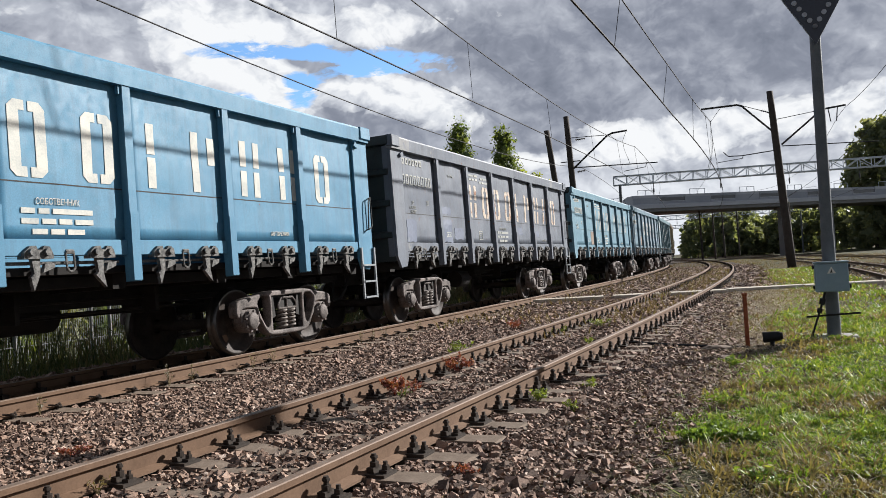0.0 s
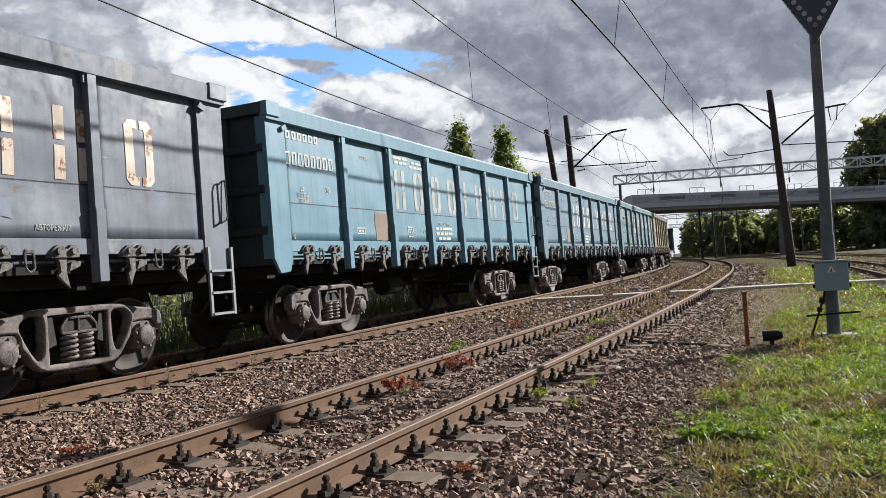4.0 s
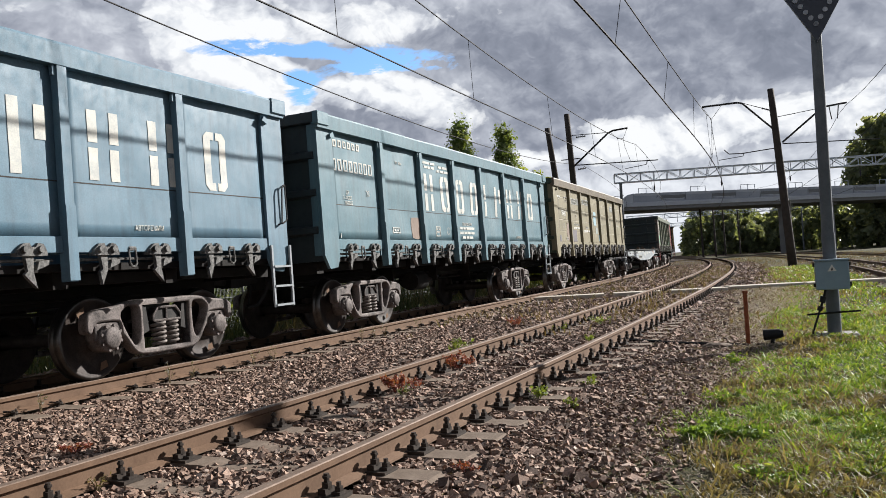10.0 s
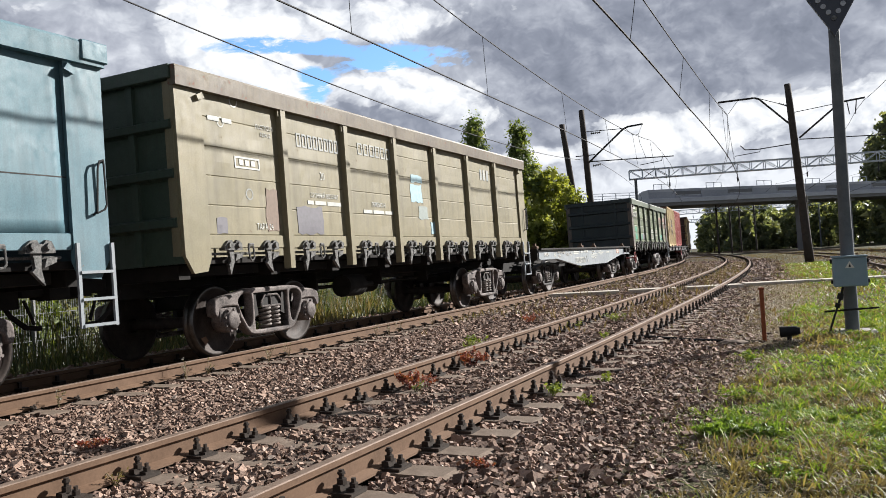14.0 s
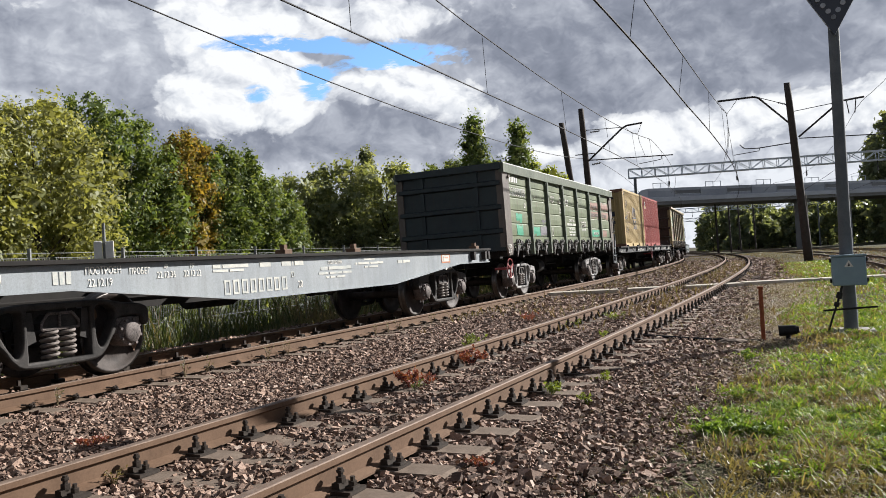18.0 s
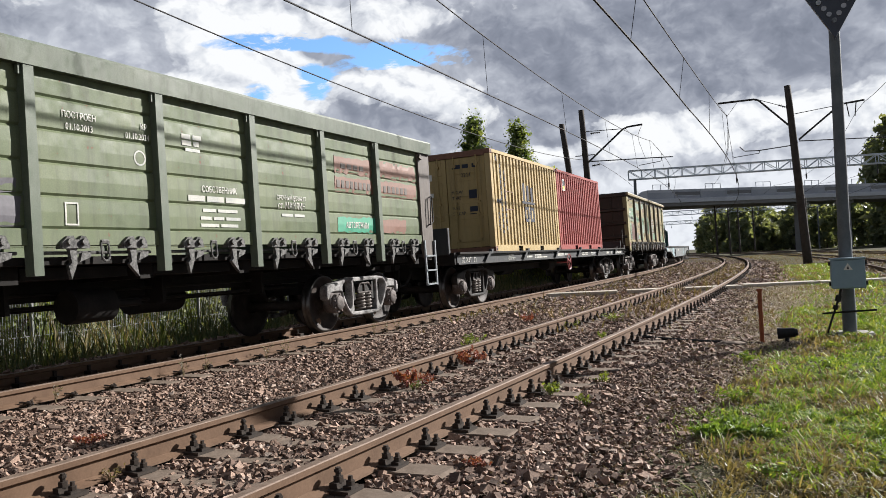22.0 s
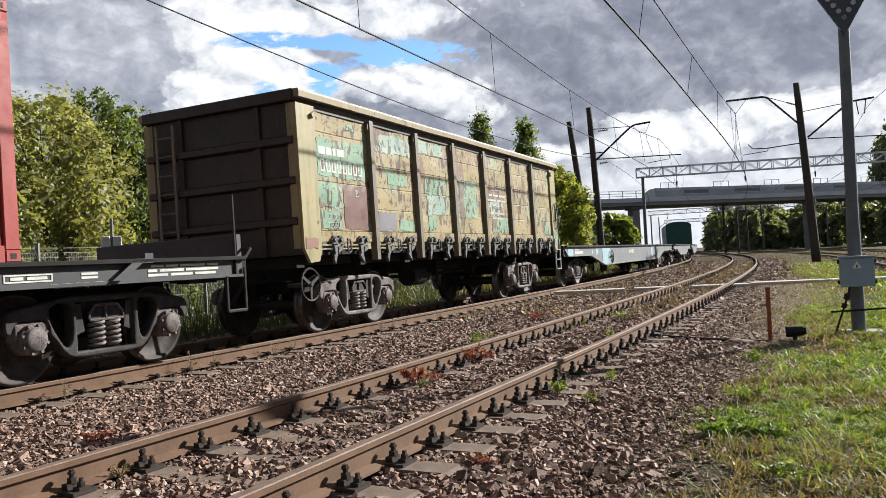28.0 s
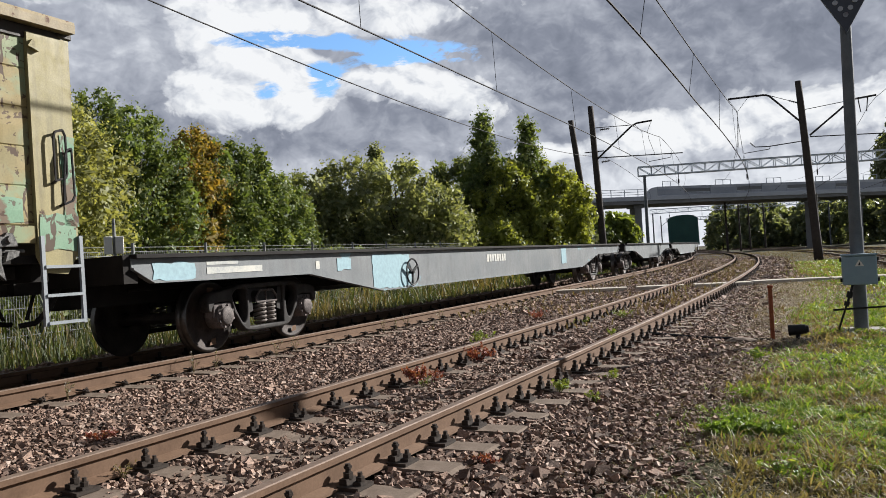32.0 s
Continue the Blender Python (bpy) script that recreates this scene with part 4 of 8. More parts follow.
def casting(outlines, half, bevel, mat, name):
    """A cast plate in x and z with holes and rounded rims; half its thickness to each side."""
    cu = bpy.data.curves.new(name, "CURVE")
    cu.dimensions, cu.fill_mode = "2D", "BOTH"
    cu.extrude, cu.bevel_depth, cu.bevel_resolution = half - bevel, bevel, 1
    cu.offset = -bevel
    for poly in outlines:
        sp = cu.splines.new("POLY")
        sp.points.add(len(poly) - 1)
        for p, (x, z) in zip(sp.points, poly):
            p.co = (x, z, 0, 1)
        sp.use_cyclic_u = True
    tmp = bpy.data.objects.new(name, cu)
    me = bpy.data.meshes.new_from_object(tmp)
    bpy.data.objects.remove(tmp)
    me.transform(Matrix.Rotation(radians(90), 4, "X"))
    me.materials.clear()
    me.materials.append(mat)
    return me


FRAME_HALF = [(0.0, 0.885), (0.40, 0.89), (0.62, 0.875), (0.82, 0.83), (1.12, 0.80), (1.235, 0.75), (1.245, 0.56), (1.17, 0.53), (1.14, 0.61), (1.08, 0.665), (0.79, 0.665), (0.745, 0.62),
              (0.735, 0.50), (0.675, 0.44), (0.60, 0.325), (0.49, 0.235), (0.30, 0.22), (0.0, 0.22)]
FRAME_EYE = [(0.475, 0.82), (0.64, 0.82), (0.76, 0.735), (0.69, 0.57), (0.60, 0.42), (0.525, 0.335), (0.46, 0.42), (0.45, 0.74)]


def side_frame_mesh(mat):
    """Cast side frame: arched ends over the axle boxes, an eye at either side and the open spring nest."""
    outer = FRAME_HALF + [(-x, z) for x, z in FRAME_HALF[::-1]][1:-1]
    nest = [(-0.395, 0.29), (0.395, 0.29), (0.395, 0.815), (-0.395, 0.815)]
    return casting([rounded(outer, 1), rounded(FRAME_EYE), rounded([(-x, z) for x, z in FRAME_EYE[::-1]]), nest], 0.075, 0.022, mat, "side_frame")


def axle_box_mesh():
    bm = bmesh.new()
    lathe(bm, [(0.165, -0.14), (0.165, 0.06), (0.155, 0.075), (0.125, 0.08), (0.125, 0.11), (0.105, 0.125), (0.03, 0.128)], n=20)
    for k in range(8):
        a = k * math.tau / 8 + 0.3
        tube(bm, (0.145 * math.cos(a), 0.07, 0.145 * math.sin(a)), (0.145 * math.cos(a), 0.10, 0.145 * math.sin(a)), 0.018, 6)
    box(bm, -0.19, 0.19, -0.10, 0.04, -0.02, 0.17, 0.01)
    bmesh.ops.recalc_face_normals(bm, faces=bm.faces[:])
    return finish(bm, "axle_box", M_CAST)


def spring_mesh():
    bm = bmesh.new()
    turns, seg, n, r, w = 5.2, 12, 5, 0.08, 0.019
    total = int(turns * seg)
    rings = []
    for i in range(total + 1):
        a = i / seg * math.tau
        c = Vector((r * math.cos(a), r * math.sin(a), 0.30 * i / total))
        out = Vector((math.cos(a), math.sin(a), 0))
        rings.append([bm.verts.new(c + out * (w * math.cos(k * math.tau / n)) + Vector((0, 0, w * math.sin(k * math.tau / n)))) for k in range(n)])
    for A, B in zip(rings, rings[1:]):
        for k in range(n):
            bm.faces.new((A[k], A[(k + 1) % n], B[(k + 1) % n], B[k])).smooth = True
    bmesh.ops.recalc_face_normals(bm, faces=bm.faces[:])
    return finish(bm, "spring", M_SPRING)


def bolster_mesh(mat):
    bm = bmesh.new()
    box(bm, -0.22, 0.22, -0.95, 0.95, 0.63, 0.84, 0.02)
    for g in (-1, 1):
        prism(bm, [(-0.22, 0.61), (0.24, 0.61), (0.24, 0.68), (0.16, 0.77), (-0.14, 0.77), (-0.22, 0.68)], g * 0.93, g * 1.06)
        for k in (-1, 1):      # friction wedges at either side
            prism(bm, [(k * 0.27, 0.50), (k * 0.39, 0.46), (k * 0.39, 0.80), (k * 0.31, 0.80)], g * 0.95, g * 1.05)
        rim = [(-0.22, 0.61), (-0.22, 0.68), (-0.14, 0.77), (0.16, 0.77), (0.24, 0.68), (0.24, 0.61), (-0.22, 0.61)]
        for p, q in list(zip(rim, rim[1:])) + [((0.0, 0.61), (0.0, 0.77))]:
            tube(bm, (p[0], g * 1.075, p[1]), (q[0], g * 1.075, q[1]), 0.016, 6, mat=1)
    box(bm, -0.16, 0.16, -0.16, 0.16, 0.84, 0.95)
    return finish(bm, "bolster", [mat, M_CAST])


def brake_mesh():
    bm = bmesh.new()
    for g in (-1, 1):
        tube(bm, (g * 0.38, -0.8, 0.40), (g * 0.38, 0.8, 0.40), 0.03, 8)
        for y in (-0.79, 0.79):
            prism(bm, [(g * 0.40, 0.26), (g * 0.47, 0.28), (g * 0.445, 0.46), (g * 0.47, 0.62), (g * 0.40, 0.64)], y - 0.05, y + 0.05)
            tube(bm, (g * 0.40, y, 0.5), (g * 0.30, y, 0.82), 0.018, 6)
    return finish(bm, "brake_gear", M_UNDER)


def add_bogie(wagon, x, s0, frame_mat):
    ob = part("bogie", None, wagon, Matrix.Translation((x, 0, 0)), "three-piece freight bogie of cast steel")
    fm = frame_mat.name
    for g in (-1, 1):
        part("side_frame", cached(("sf", fm), lambda: side_frame_mesh(frame_mat)), ob, Matrix.Translation((0, g * 1.018, 0)))
        for x1 in (-0.925, 0.925):
            part("axle_box", cached("axlebox", axle_box_mesh), ob, pose(x1, g * 1.03, WHEEL_R, 0, 0, 180 if g < 0 else 0))
        for x1 in (-0.10, 0.115):
            part("spring", cached("spring", spring_mesh), ob, Matrix.Translation((x1, g * 1.03, 0.30)))
    # always the dark steel: shade in the frame's recess is put into the bolster's colour
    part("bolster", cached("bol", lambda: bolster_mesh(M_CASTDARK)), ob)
    part("brake_gear", cached("brake", brake_mesh), ob)
    for x1 in (-0.925, 0.925):
        w = part("wheelset", cached("wheelset", wheelset_mesh), ob, Matrix.Translation((x1, 0, WHEEL_R)))
        WHEELSETS.append((w, x1, s0))


def coupler_mesh():
    """Automatic coupler head and shank, pointing along +x from the headstock."""
    bm = bmesh.new()
    box(bm, 0.0, 0.34, -0.10, 0.10, 0.98, 1.16, 0.02)
    prism(bm, [(0.30, 0.93), (0.58, 0.93), (0.58, 1.20), (0.30, 1.20)], -0.20, 0.02)
    prism(bm, [(0.32, 0.95), (0.50, 0.95), (0.50, 1.18), (0.32, 1.18)], 0.02, 0.18)
    tube(bm, (0.2, 0.12, 0.95), (0.35, 0.16, 0.66), 0.02, 6)
    pipe(bm, [(0.05, 0.35, 1.0), (0.18, 0.35, 0.78), (0.36, 0.32, 0.62), (0.52, 0.25, 0.60)], 0.03, 6)
    return finish(bm, "coupler", M_UNDER)


def add_couplers(wagon, half):
    part("coupler", cached("coupler", coupler_mesh), wagon, pose(half - 0.1, 0, 0))
    part("coupler", cached("coupler", coupler_mesh), wagon, pose(-half + 0.1, 0, 0, 0, 0, 180))


def wagon_thing(name, label, s0, base, category="freight wagon"):
    ob = tagged(new(name), label, category, "wagons of the freight train")
    WAGONS.append((ob, s0, base))
    return ob


# marks on the sides: flat plates a few millimetres proud
def plate(bm, x0, x1, z0, z1, y, mat=0, t=0.004):
    box(bm, x0, x1, y - t, y, z0, z1, mat=mat)


SIDES = {}              # wagon name: the seeds of its bays and the name of their paint
BAYS = {}               # paint and seed: heights, depth of the dents, width of the bay


def dent(x, z, wd, seed, depth):
    """How far a bay is pushed in at a place across and up it."""
    edge = max(0.0, min(1.0, 5 * min(x / wd + 0.5, 0.5 - x / wd)))
    v = Vector((x * 1.6 + seed * 3.1, z * 1.6, seed))
    return (noise.noise(v) * 0.016 + abs(noise.noise(v * 2.3)) * 0.010) * edge * depth


def side_y(wagon, x, z, y):
    """The outer face of a wagon's side; y where the side is flat."""
    if wagon.name not in SIDES or abs(x) > 6.0:
        return y
    seeds, paint_name = SIDES[wagon.name]
    edges = [-END] + POSTS + [END]
    for i, (a, b) in enumerate(zip(edges, edges[1:])):
        if a <= x < b:
            zs, grid, wd = BAYS[(paint_name, seeds[i])]
            p = max(0.0, min(11.999, ((x - (a + b) / 2) / wd + 0.5) * 12))
            k = max(0, min(len(zs) - 2, int(np.searchsorted(zs, z)) - 1))
            q = max(0.0, min(1.0, (z - zs[k]) / max(1e-6, zs[k + 1] - zs[k])))
            c = int(p)
            p -= c
            return -1.43 + (1 - q) * ((1 - p) * grid[k][c] + p * grid[k][c + 1]) + q * ((1 - p) * grid[k + 1][c] + p * grid[k + 1][c + 1])
    return y


def film_on(bm, wagon, x0, x1, z0, z1, y, lift, ragged=None):
    """A coat of paint on a wagon's side that follows its dents."""
    nx, nz = max(1, int((x1 - x0) / 0.09)), max(1, int((z1 - z0) / 0.09))
    rows = []
    for j in range(nz + 1):
        row = []
        for i in range(nx + 1):
            x, z = x0 + (x1 - x0) * i / nx, z0 + (z1 - z0) * j / nz
            if ragged is not None:
                if i in (0, nx):
                    x += ragged.uniform(-0.02, 0.02)
                if j in (0, nz):
                    z += ragged.uniform(-0.02, 0.02)
            row.append(bm.verts.new((x, side_y(wagon, x, z, y) - lift, z)))
        rows.append(row)
    for A, B in zip(rows, rows[1:]):
        for i in range(nx):
            bm.faces.new((A[i], A[i + 1], B[i + 1], B[i]))
    rim = [e for e in bm.edges if len(e.link_faces) == 1]
    new_edges = bmesh.ops.extrude_edge_only(bm, edges=rim)["geom"]
    for v in new_edges:
        if isinstance(v, bmesh.types.BMVert):
            v.co.y += lift


def film_quad(bm, wagon, corners, y, lift):
    """A four-cornered coat of paint that follows the dents; corners run round it as (x, z)."""
    a, b, c, d = corners
    nx = max(1, int(math.hypot(b[0] - a[0], b[1] - a[1]) / 0.09))
    nz = max(1, int(math.hypot(d[0] - a[0], d[1] - a[1]) / 0.09))
    rows = []
    for j in range(nz + 1):
        q = j / nz
        row = []
        for i in range(nx + 1):
            p = i / nx
            x, z = [(1 - q) * ((1 - p) * a[k] + p * b[k]) + q * ((1 - p) * d[k] + p * c[k]) for k in (0, 1)]
            row.append(bm.verts.new((x, side_y(wagon, x, z, y) - lift, z)))
        rows.append(row)
    for A, B in zip(rows, rows[1:]):
        for i in range(nx):
            bm.faces.new((A[i], A[i + 1], B[i + 1], B[i]))


def glyph_shapes(kind, x, w, z0, z1):
    """Plain stencil blocks: a split ring, two uprights or one, as four-cornered pieces."""
    st, cut = w * 0.30, w * 0.16
    L, R, m = x - w / 2, x + w / 2, (z0 + z1) / 2
    bar = lambda a, b, c, d: [(a, c), (b, c), (b, d), (a, d)]
    if kind == "ring":
        out = []
        for g in (-1, 1):
            e, i = x + g * w / 2, x + g * (w / 2 - st)
            n = x + g * 0.022
            out.append([(e, z0 + cut), (i, z0 + cut * 1.3), (i, z1 - cut * 1.3), (e, z1 - cut)])
            for a, k in ((z0, 1), (z1, -1)):
                out.append([(e, a + k * cut), (e - g * cut, a), (n, a), (n, a + k * st * 0.8)])
                out.append([(e, a + k * cut), (n, a + k * st * 0.8), (i, a + k * st * 0.8), (i, a + k * cut * 1.3)])
        return out
    if kind == "stem":
        return [bar(x - st / 2, x + st / 2, z0, m - 0.02), bar(x - st / 2, x + st / 2, m + 0.02, z1)]
    if kind == "slab":
        return [bar(L, L + st, z0, z1), bar(R - st, R, m - 0.02, z1 - 0.05)]
    return [bar(L, L + st, z0, m - 0.03), bar(L, L + st, m + 0.03, z1), bar(R - st, R, z0, m - 0.03), bar(R - st, R, m + 0.03, z1)]


def text_mesh(words, size, mat):
    """Lettering with the built-in font, lying in x and z and read from -y."""
    cu = bpy.data.curves.new("lettering", "FONT")
    cu.body, cu.size, cu.extrude, cu.align_x = words, size, 0.002, "CENTER"
    cu.resolution_u = 2
    tmp = bpy.data.objects.new("lettering", cu)
    me = bpy.data.meshes.new_from_object(tmp)
    bpy.data.objects.remove(tmp)
    me.transform(Matrix.Rotation(radians(90), 4, "X"))
    me.materials.clear()
    me.materials.append(mat)
    return me


def write(wagon, words, x, z, y, size, mat=None, squeeze=0.8):
    me = text_mesh(words, size, mat or M_WHITE)
    for v in me.vertices:
        v.co = (x + v.co.x * squeeze, side_y(wagon, x + v.co.x * squeeze, z + v.co.z, y + 0.004) - 0.009 + v.co.y, z + v.co.z)
    part("lettering", me, wagon)


def bars(wagon, rows, y, mat, name="lettering"):
    """Unreadable or withheld lines of writing, as plain bars (x0, x1, z0, z1)."""
    for x0, x1, z0, z1 in rows:
        bm = bmesh.new()
        film_on(bm, wagon, x0, x1, z0, z1, y + 0.004, 0.008 + (0.003 if y < -1.45 else 0.0))
        part(name, finish(bm, name, mat), wagon)


def patch(wagon, x0, x1, z0, z1, y, mat, seed=1):
    """A repainted patch with an uneven outline."""
    bm = bmesh.new()
    film_on(bm, wagon, x0, x1, z0, z1, y, 0.006, random.Random(seed))
    part("paint_patch", finish(bm, "paint_patch", mat), wagon)


POSTS = [-4.315, -2.59, -0.863, 0.863, 2.59, 4.315]
HALF = 6.5
END = 6.06


def side_panel_mesh(w, z0, z1, mat, style, seed, dented):
    """One bay of a wagon's side, outer face towards -y at y = 0."""
    bm = bmesh.new()
    h = z1 - z0
    nx, nz = (10, 16) if dented else (1, 1)
    if style == "planks":
        seams = [z0 + h * k / 5 for k in range(6)]
        prof = []
        for a, b in zip(seams, seams[1:]):
            prof += [(a, 0.02), (a + 0.025, 0.0), ((a + b) / 2, -0.004), (b - 0.025, 0.0), (b - 0.001, 0.02)]
    elif style == "seams":
        seams = [z0 + h * k / 5 for k in range(6)]
        prof = []
        for a, b in zip(seams, seams[1:]):
            prof += [(a, 0.008), (a + 0.012, 0.0), ((a + b) / 2, 0.0), (b - 0.012, 0.0), (b - 0.001, 0.008)]
    else:
        q = z0 + h * 0.31
        prof = [(z0, 0.0)] + [(z0 + (q - 0.012 - z0) * k / 4, 0.0) for k in range(1, 5)] + [] + [(q + 0.012 + (z1 - q - 0.012) * k / 9, 0.0) for k in range(10)]
    nx = 12
    grid, deep = [], []
    for z, y in prof:
        deep.append([dent(-w / 2 + w * i / nx, z, w, seed, dented) if dented else 0.0 for i in range(nx + 1)])
        grid.append([bm.verts.new((-w / 2 + w * i / nx, y + deep[-1][i], z)) for i in range(nx + 1)])
    if dented:
        BAYS[(mat.name, seed)] = ([z for z, _ in prof], [[y + q for q in row] for (_, y), row in zip(prof, deep)], w)
    for A, B in zip(grid, grid[1:]):
        for i in range(nx):
            bm.faces.new((A[i], A[i + 1], B[i + 1], B[i])).smooth = style == "sheet"
    # back sheet, so that the bay has thickness
    back = [[bm.verts.new((x, 0.05, z)) for x in (-w / 2, w / 2)] for z in (z0, z1)]
    bm.faces.new((back[0][0], back[1][0], back[1][1], back[0][1]))
    bm.faces.new([r[0] for r in grid] + [back[1][0], back[0][0]])
    bm.faces.new([r[-1] for r in grid][::-1] + [back[0][1], back[1][1]])
    bm.faces.new([back[0][0], back[0][1]] + grid[0][::-1])
    bm.faces.new([back[1][1], back[1][0]] + grid[-1])
    return finish(bm, "side_panel", mat)


def post_mesh(zt, mat, foot):
    """Pressed channel post with a foot piece reaching below the sill."""
    bm = bmesh.new()
    ring = [(-0.072, 0.11), (-0.058, 0.0), (0.058, 0.0), (0.072, 0.11)]
    a = [bm.verts.new((x, y, zt)) for x, y in ring]
    b = [bm.verts.new((x, y, 1.60)) for x, y in ring]
    c = [bm.verts.new((x * 0.95, y, 1.13)) for x, y in ring]
    for p, q in ((a, b), (b, c)):
        for k in range(3):
            bm.faces.new((p[k], q[k], q[k + 1], p[k + 1]))
    bm.faces.new(c)
    bm.faces.new(a[::-1])
    bm.faces.new((a[3], b[3], c[3], c[0], b[0], a[0]))
    if foot:
        box(bm, -0.062, 0.062, -0.014, 0.0, 1.14, 1.92)
    box(bm, -0.10, -0.07, 0.02, 0.07, zt - 0.16, zt - 0.06)
    bmesh.ops.recalc_face_normals(bm, faces=bm.faces[:])
    return finish(bm, "post", mat)


def lock_mesh():
    """Hatch lock under the sill: hinge lugs, cam and a pointed lever."""
    bm = bmesh.new()
    for g in (-1, 1):
        c = g * 0.40
        prism(bm, [(c - 0.17, 1.40), (c - 0.17, 1.46), (c - 0.10, 1.525), (c - 0.03, 1.53), (c - 0.01, 1.49), (c + 0.04, 1.49), (c + 0.07, 1.53), (c + 0.13, 1.52), (c + 0.17, 1.44), (c + 0.17, 1.40)], -0.10, 0.0)
        for x in (c - 0.09, c + 0.09):
            tube(bm, (x, -0.135, 1.465), (x, -0.02, 1.465), 0.038, 8)
        prism(bm, [(c - 0.07, 1.41), (c + 0.03, 1.41), (c + 0.02, 1.24), (c + 0.055 * g, 1.08), (c - 0.085, 1.22), (c - 0.045, 1.25)], -0.075, -0.03)
        prism(bm, [(c + 0.07, 1.26), (c + 0.21, 1.31), (c + 0.22, 1.36), (c + 0.10, 1.35)], -0.06, -0.015)
    pts = [(-0.05, -0.06, 1.46), (-0.05, -0.07, 1.30), (-0.02, -0.07, 1.265), (0.02, -0.07, 1.265), (0.05, -0.07, 1.30), (0.05, -0.06, 1.46)]
    pipe(bm, pts, 0.013, 6)
    tube(bm, (-0.05, -0.05, 1.47), (0.05, -0.05, 1.47), 0.028, 6)
    tube(bm, (-0.72, 0.02, 1.36), (0.72, 0.02, 1.36), 0.018, 6)
    return finish(bm, "hatch_lock", M_LOCK)


def ladder_mesh(mat):
    bm = bmesh.new()
    for x in (-0.22, 0.22):
        box(bm, x - 0.02, x + 0.02, -0.015, 0.015, 0.62, 1.50)
    for z in (0.63, 0.90, 1.18):
        box(bm, -0.21, 0.21, -0.03, 0.03, z, z + 0.03)
    return finish(bm, "step_ladder", mat)


def grip_mesh():
    bm = bmesh.new()
    pipe(bm, [(0.0, 0, 1.80), (0.0, -0.06, 1.82), (0.03, -0.07, 2.28), (0.06, -0.065, 2.36), (0.12, -0.06, 2.38), (0.13, -0.06, 1.90), (0.10, -0.06, 1.85), (0.0, -0.06, 1.81)], 0.012, 6)
    tube(bm, (0.12, -0.06, 2.36), (0.12, 0.0, 2.36), 0.012, 6)
    return finish(bm, "hand_grip", M_BLACK)


def hand_wheel_mesh(mat):
    bm = bmesh.new()
    n = 24
    for k in range(n):
        a, b = k * math.tau / n, (k + 1) * math.tau / n
        tube(bm, (0.24 * math.cos(a), 0, 0.24 * math.sin(a)), (0.24 * math.cos(b), 0, 0.24 * math.sin(b)), 0.016, 5, caps=False)
    for k in range(3):
        a = k * math.tau / 3 + 0.5
        box_ = [(0.03 * math.cos(a + 1.57), 0.03 * math.sin(a + 1.57)), (0.03 * math.cos(a - 1.57), 0.03 * math.sin(a - 1.57))]
        e = (0.235 * math.cos(a), 0.235 * math.sin(a))
        prism(bm, [(box_[0][0], box_[0][1]), (box_[1][0], box_[1][1]), (e[0] + box_[1][0] * 0.7, e[1] + box_[1][1] * 0.7), (e[0] + box_[0][0] * 0.7, e[1] + box_[0][1] * 0.7)], -0.01, 0.01)
    tube(bm, (0, -0.03, 0), (0, 0.4, 0), 0.03, 8)
    return finish(bm, "hand_wheel", mat)


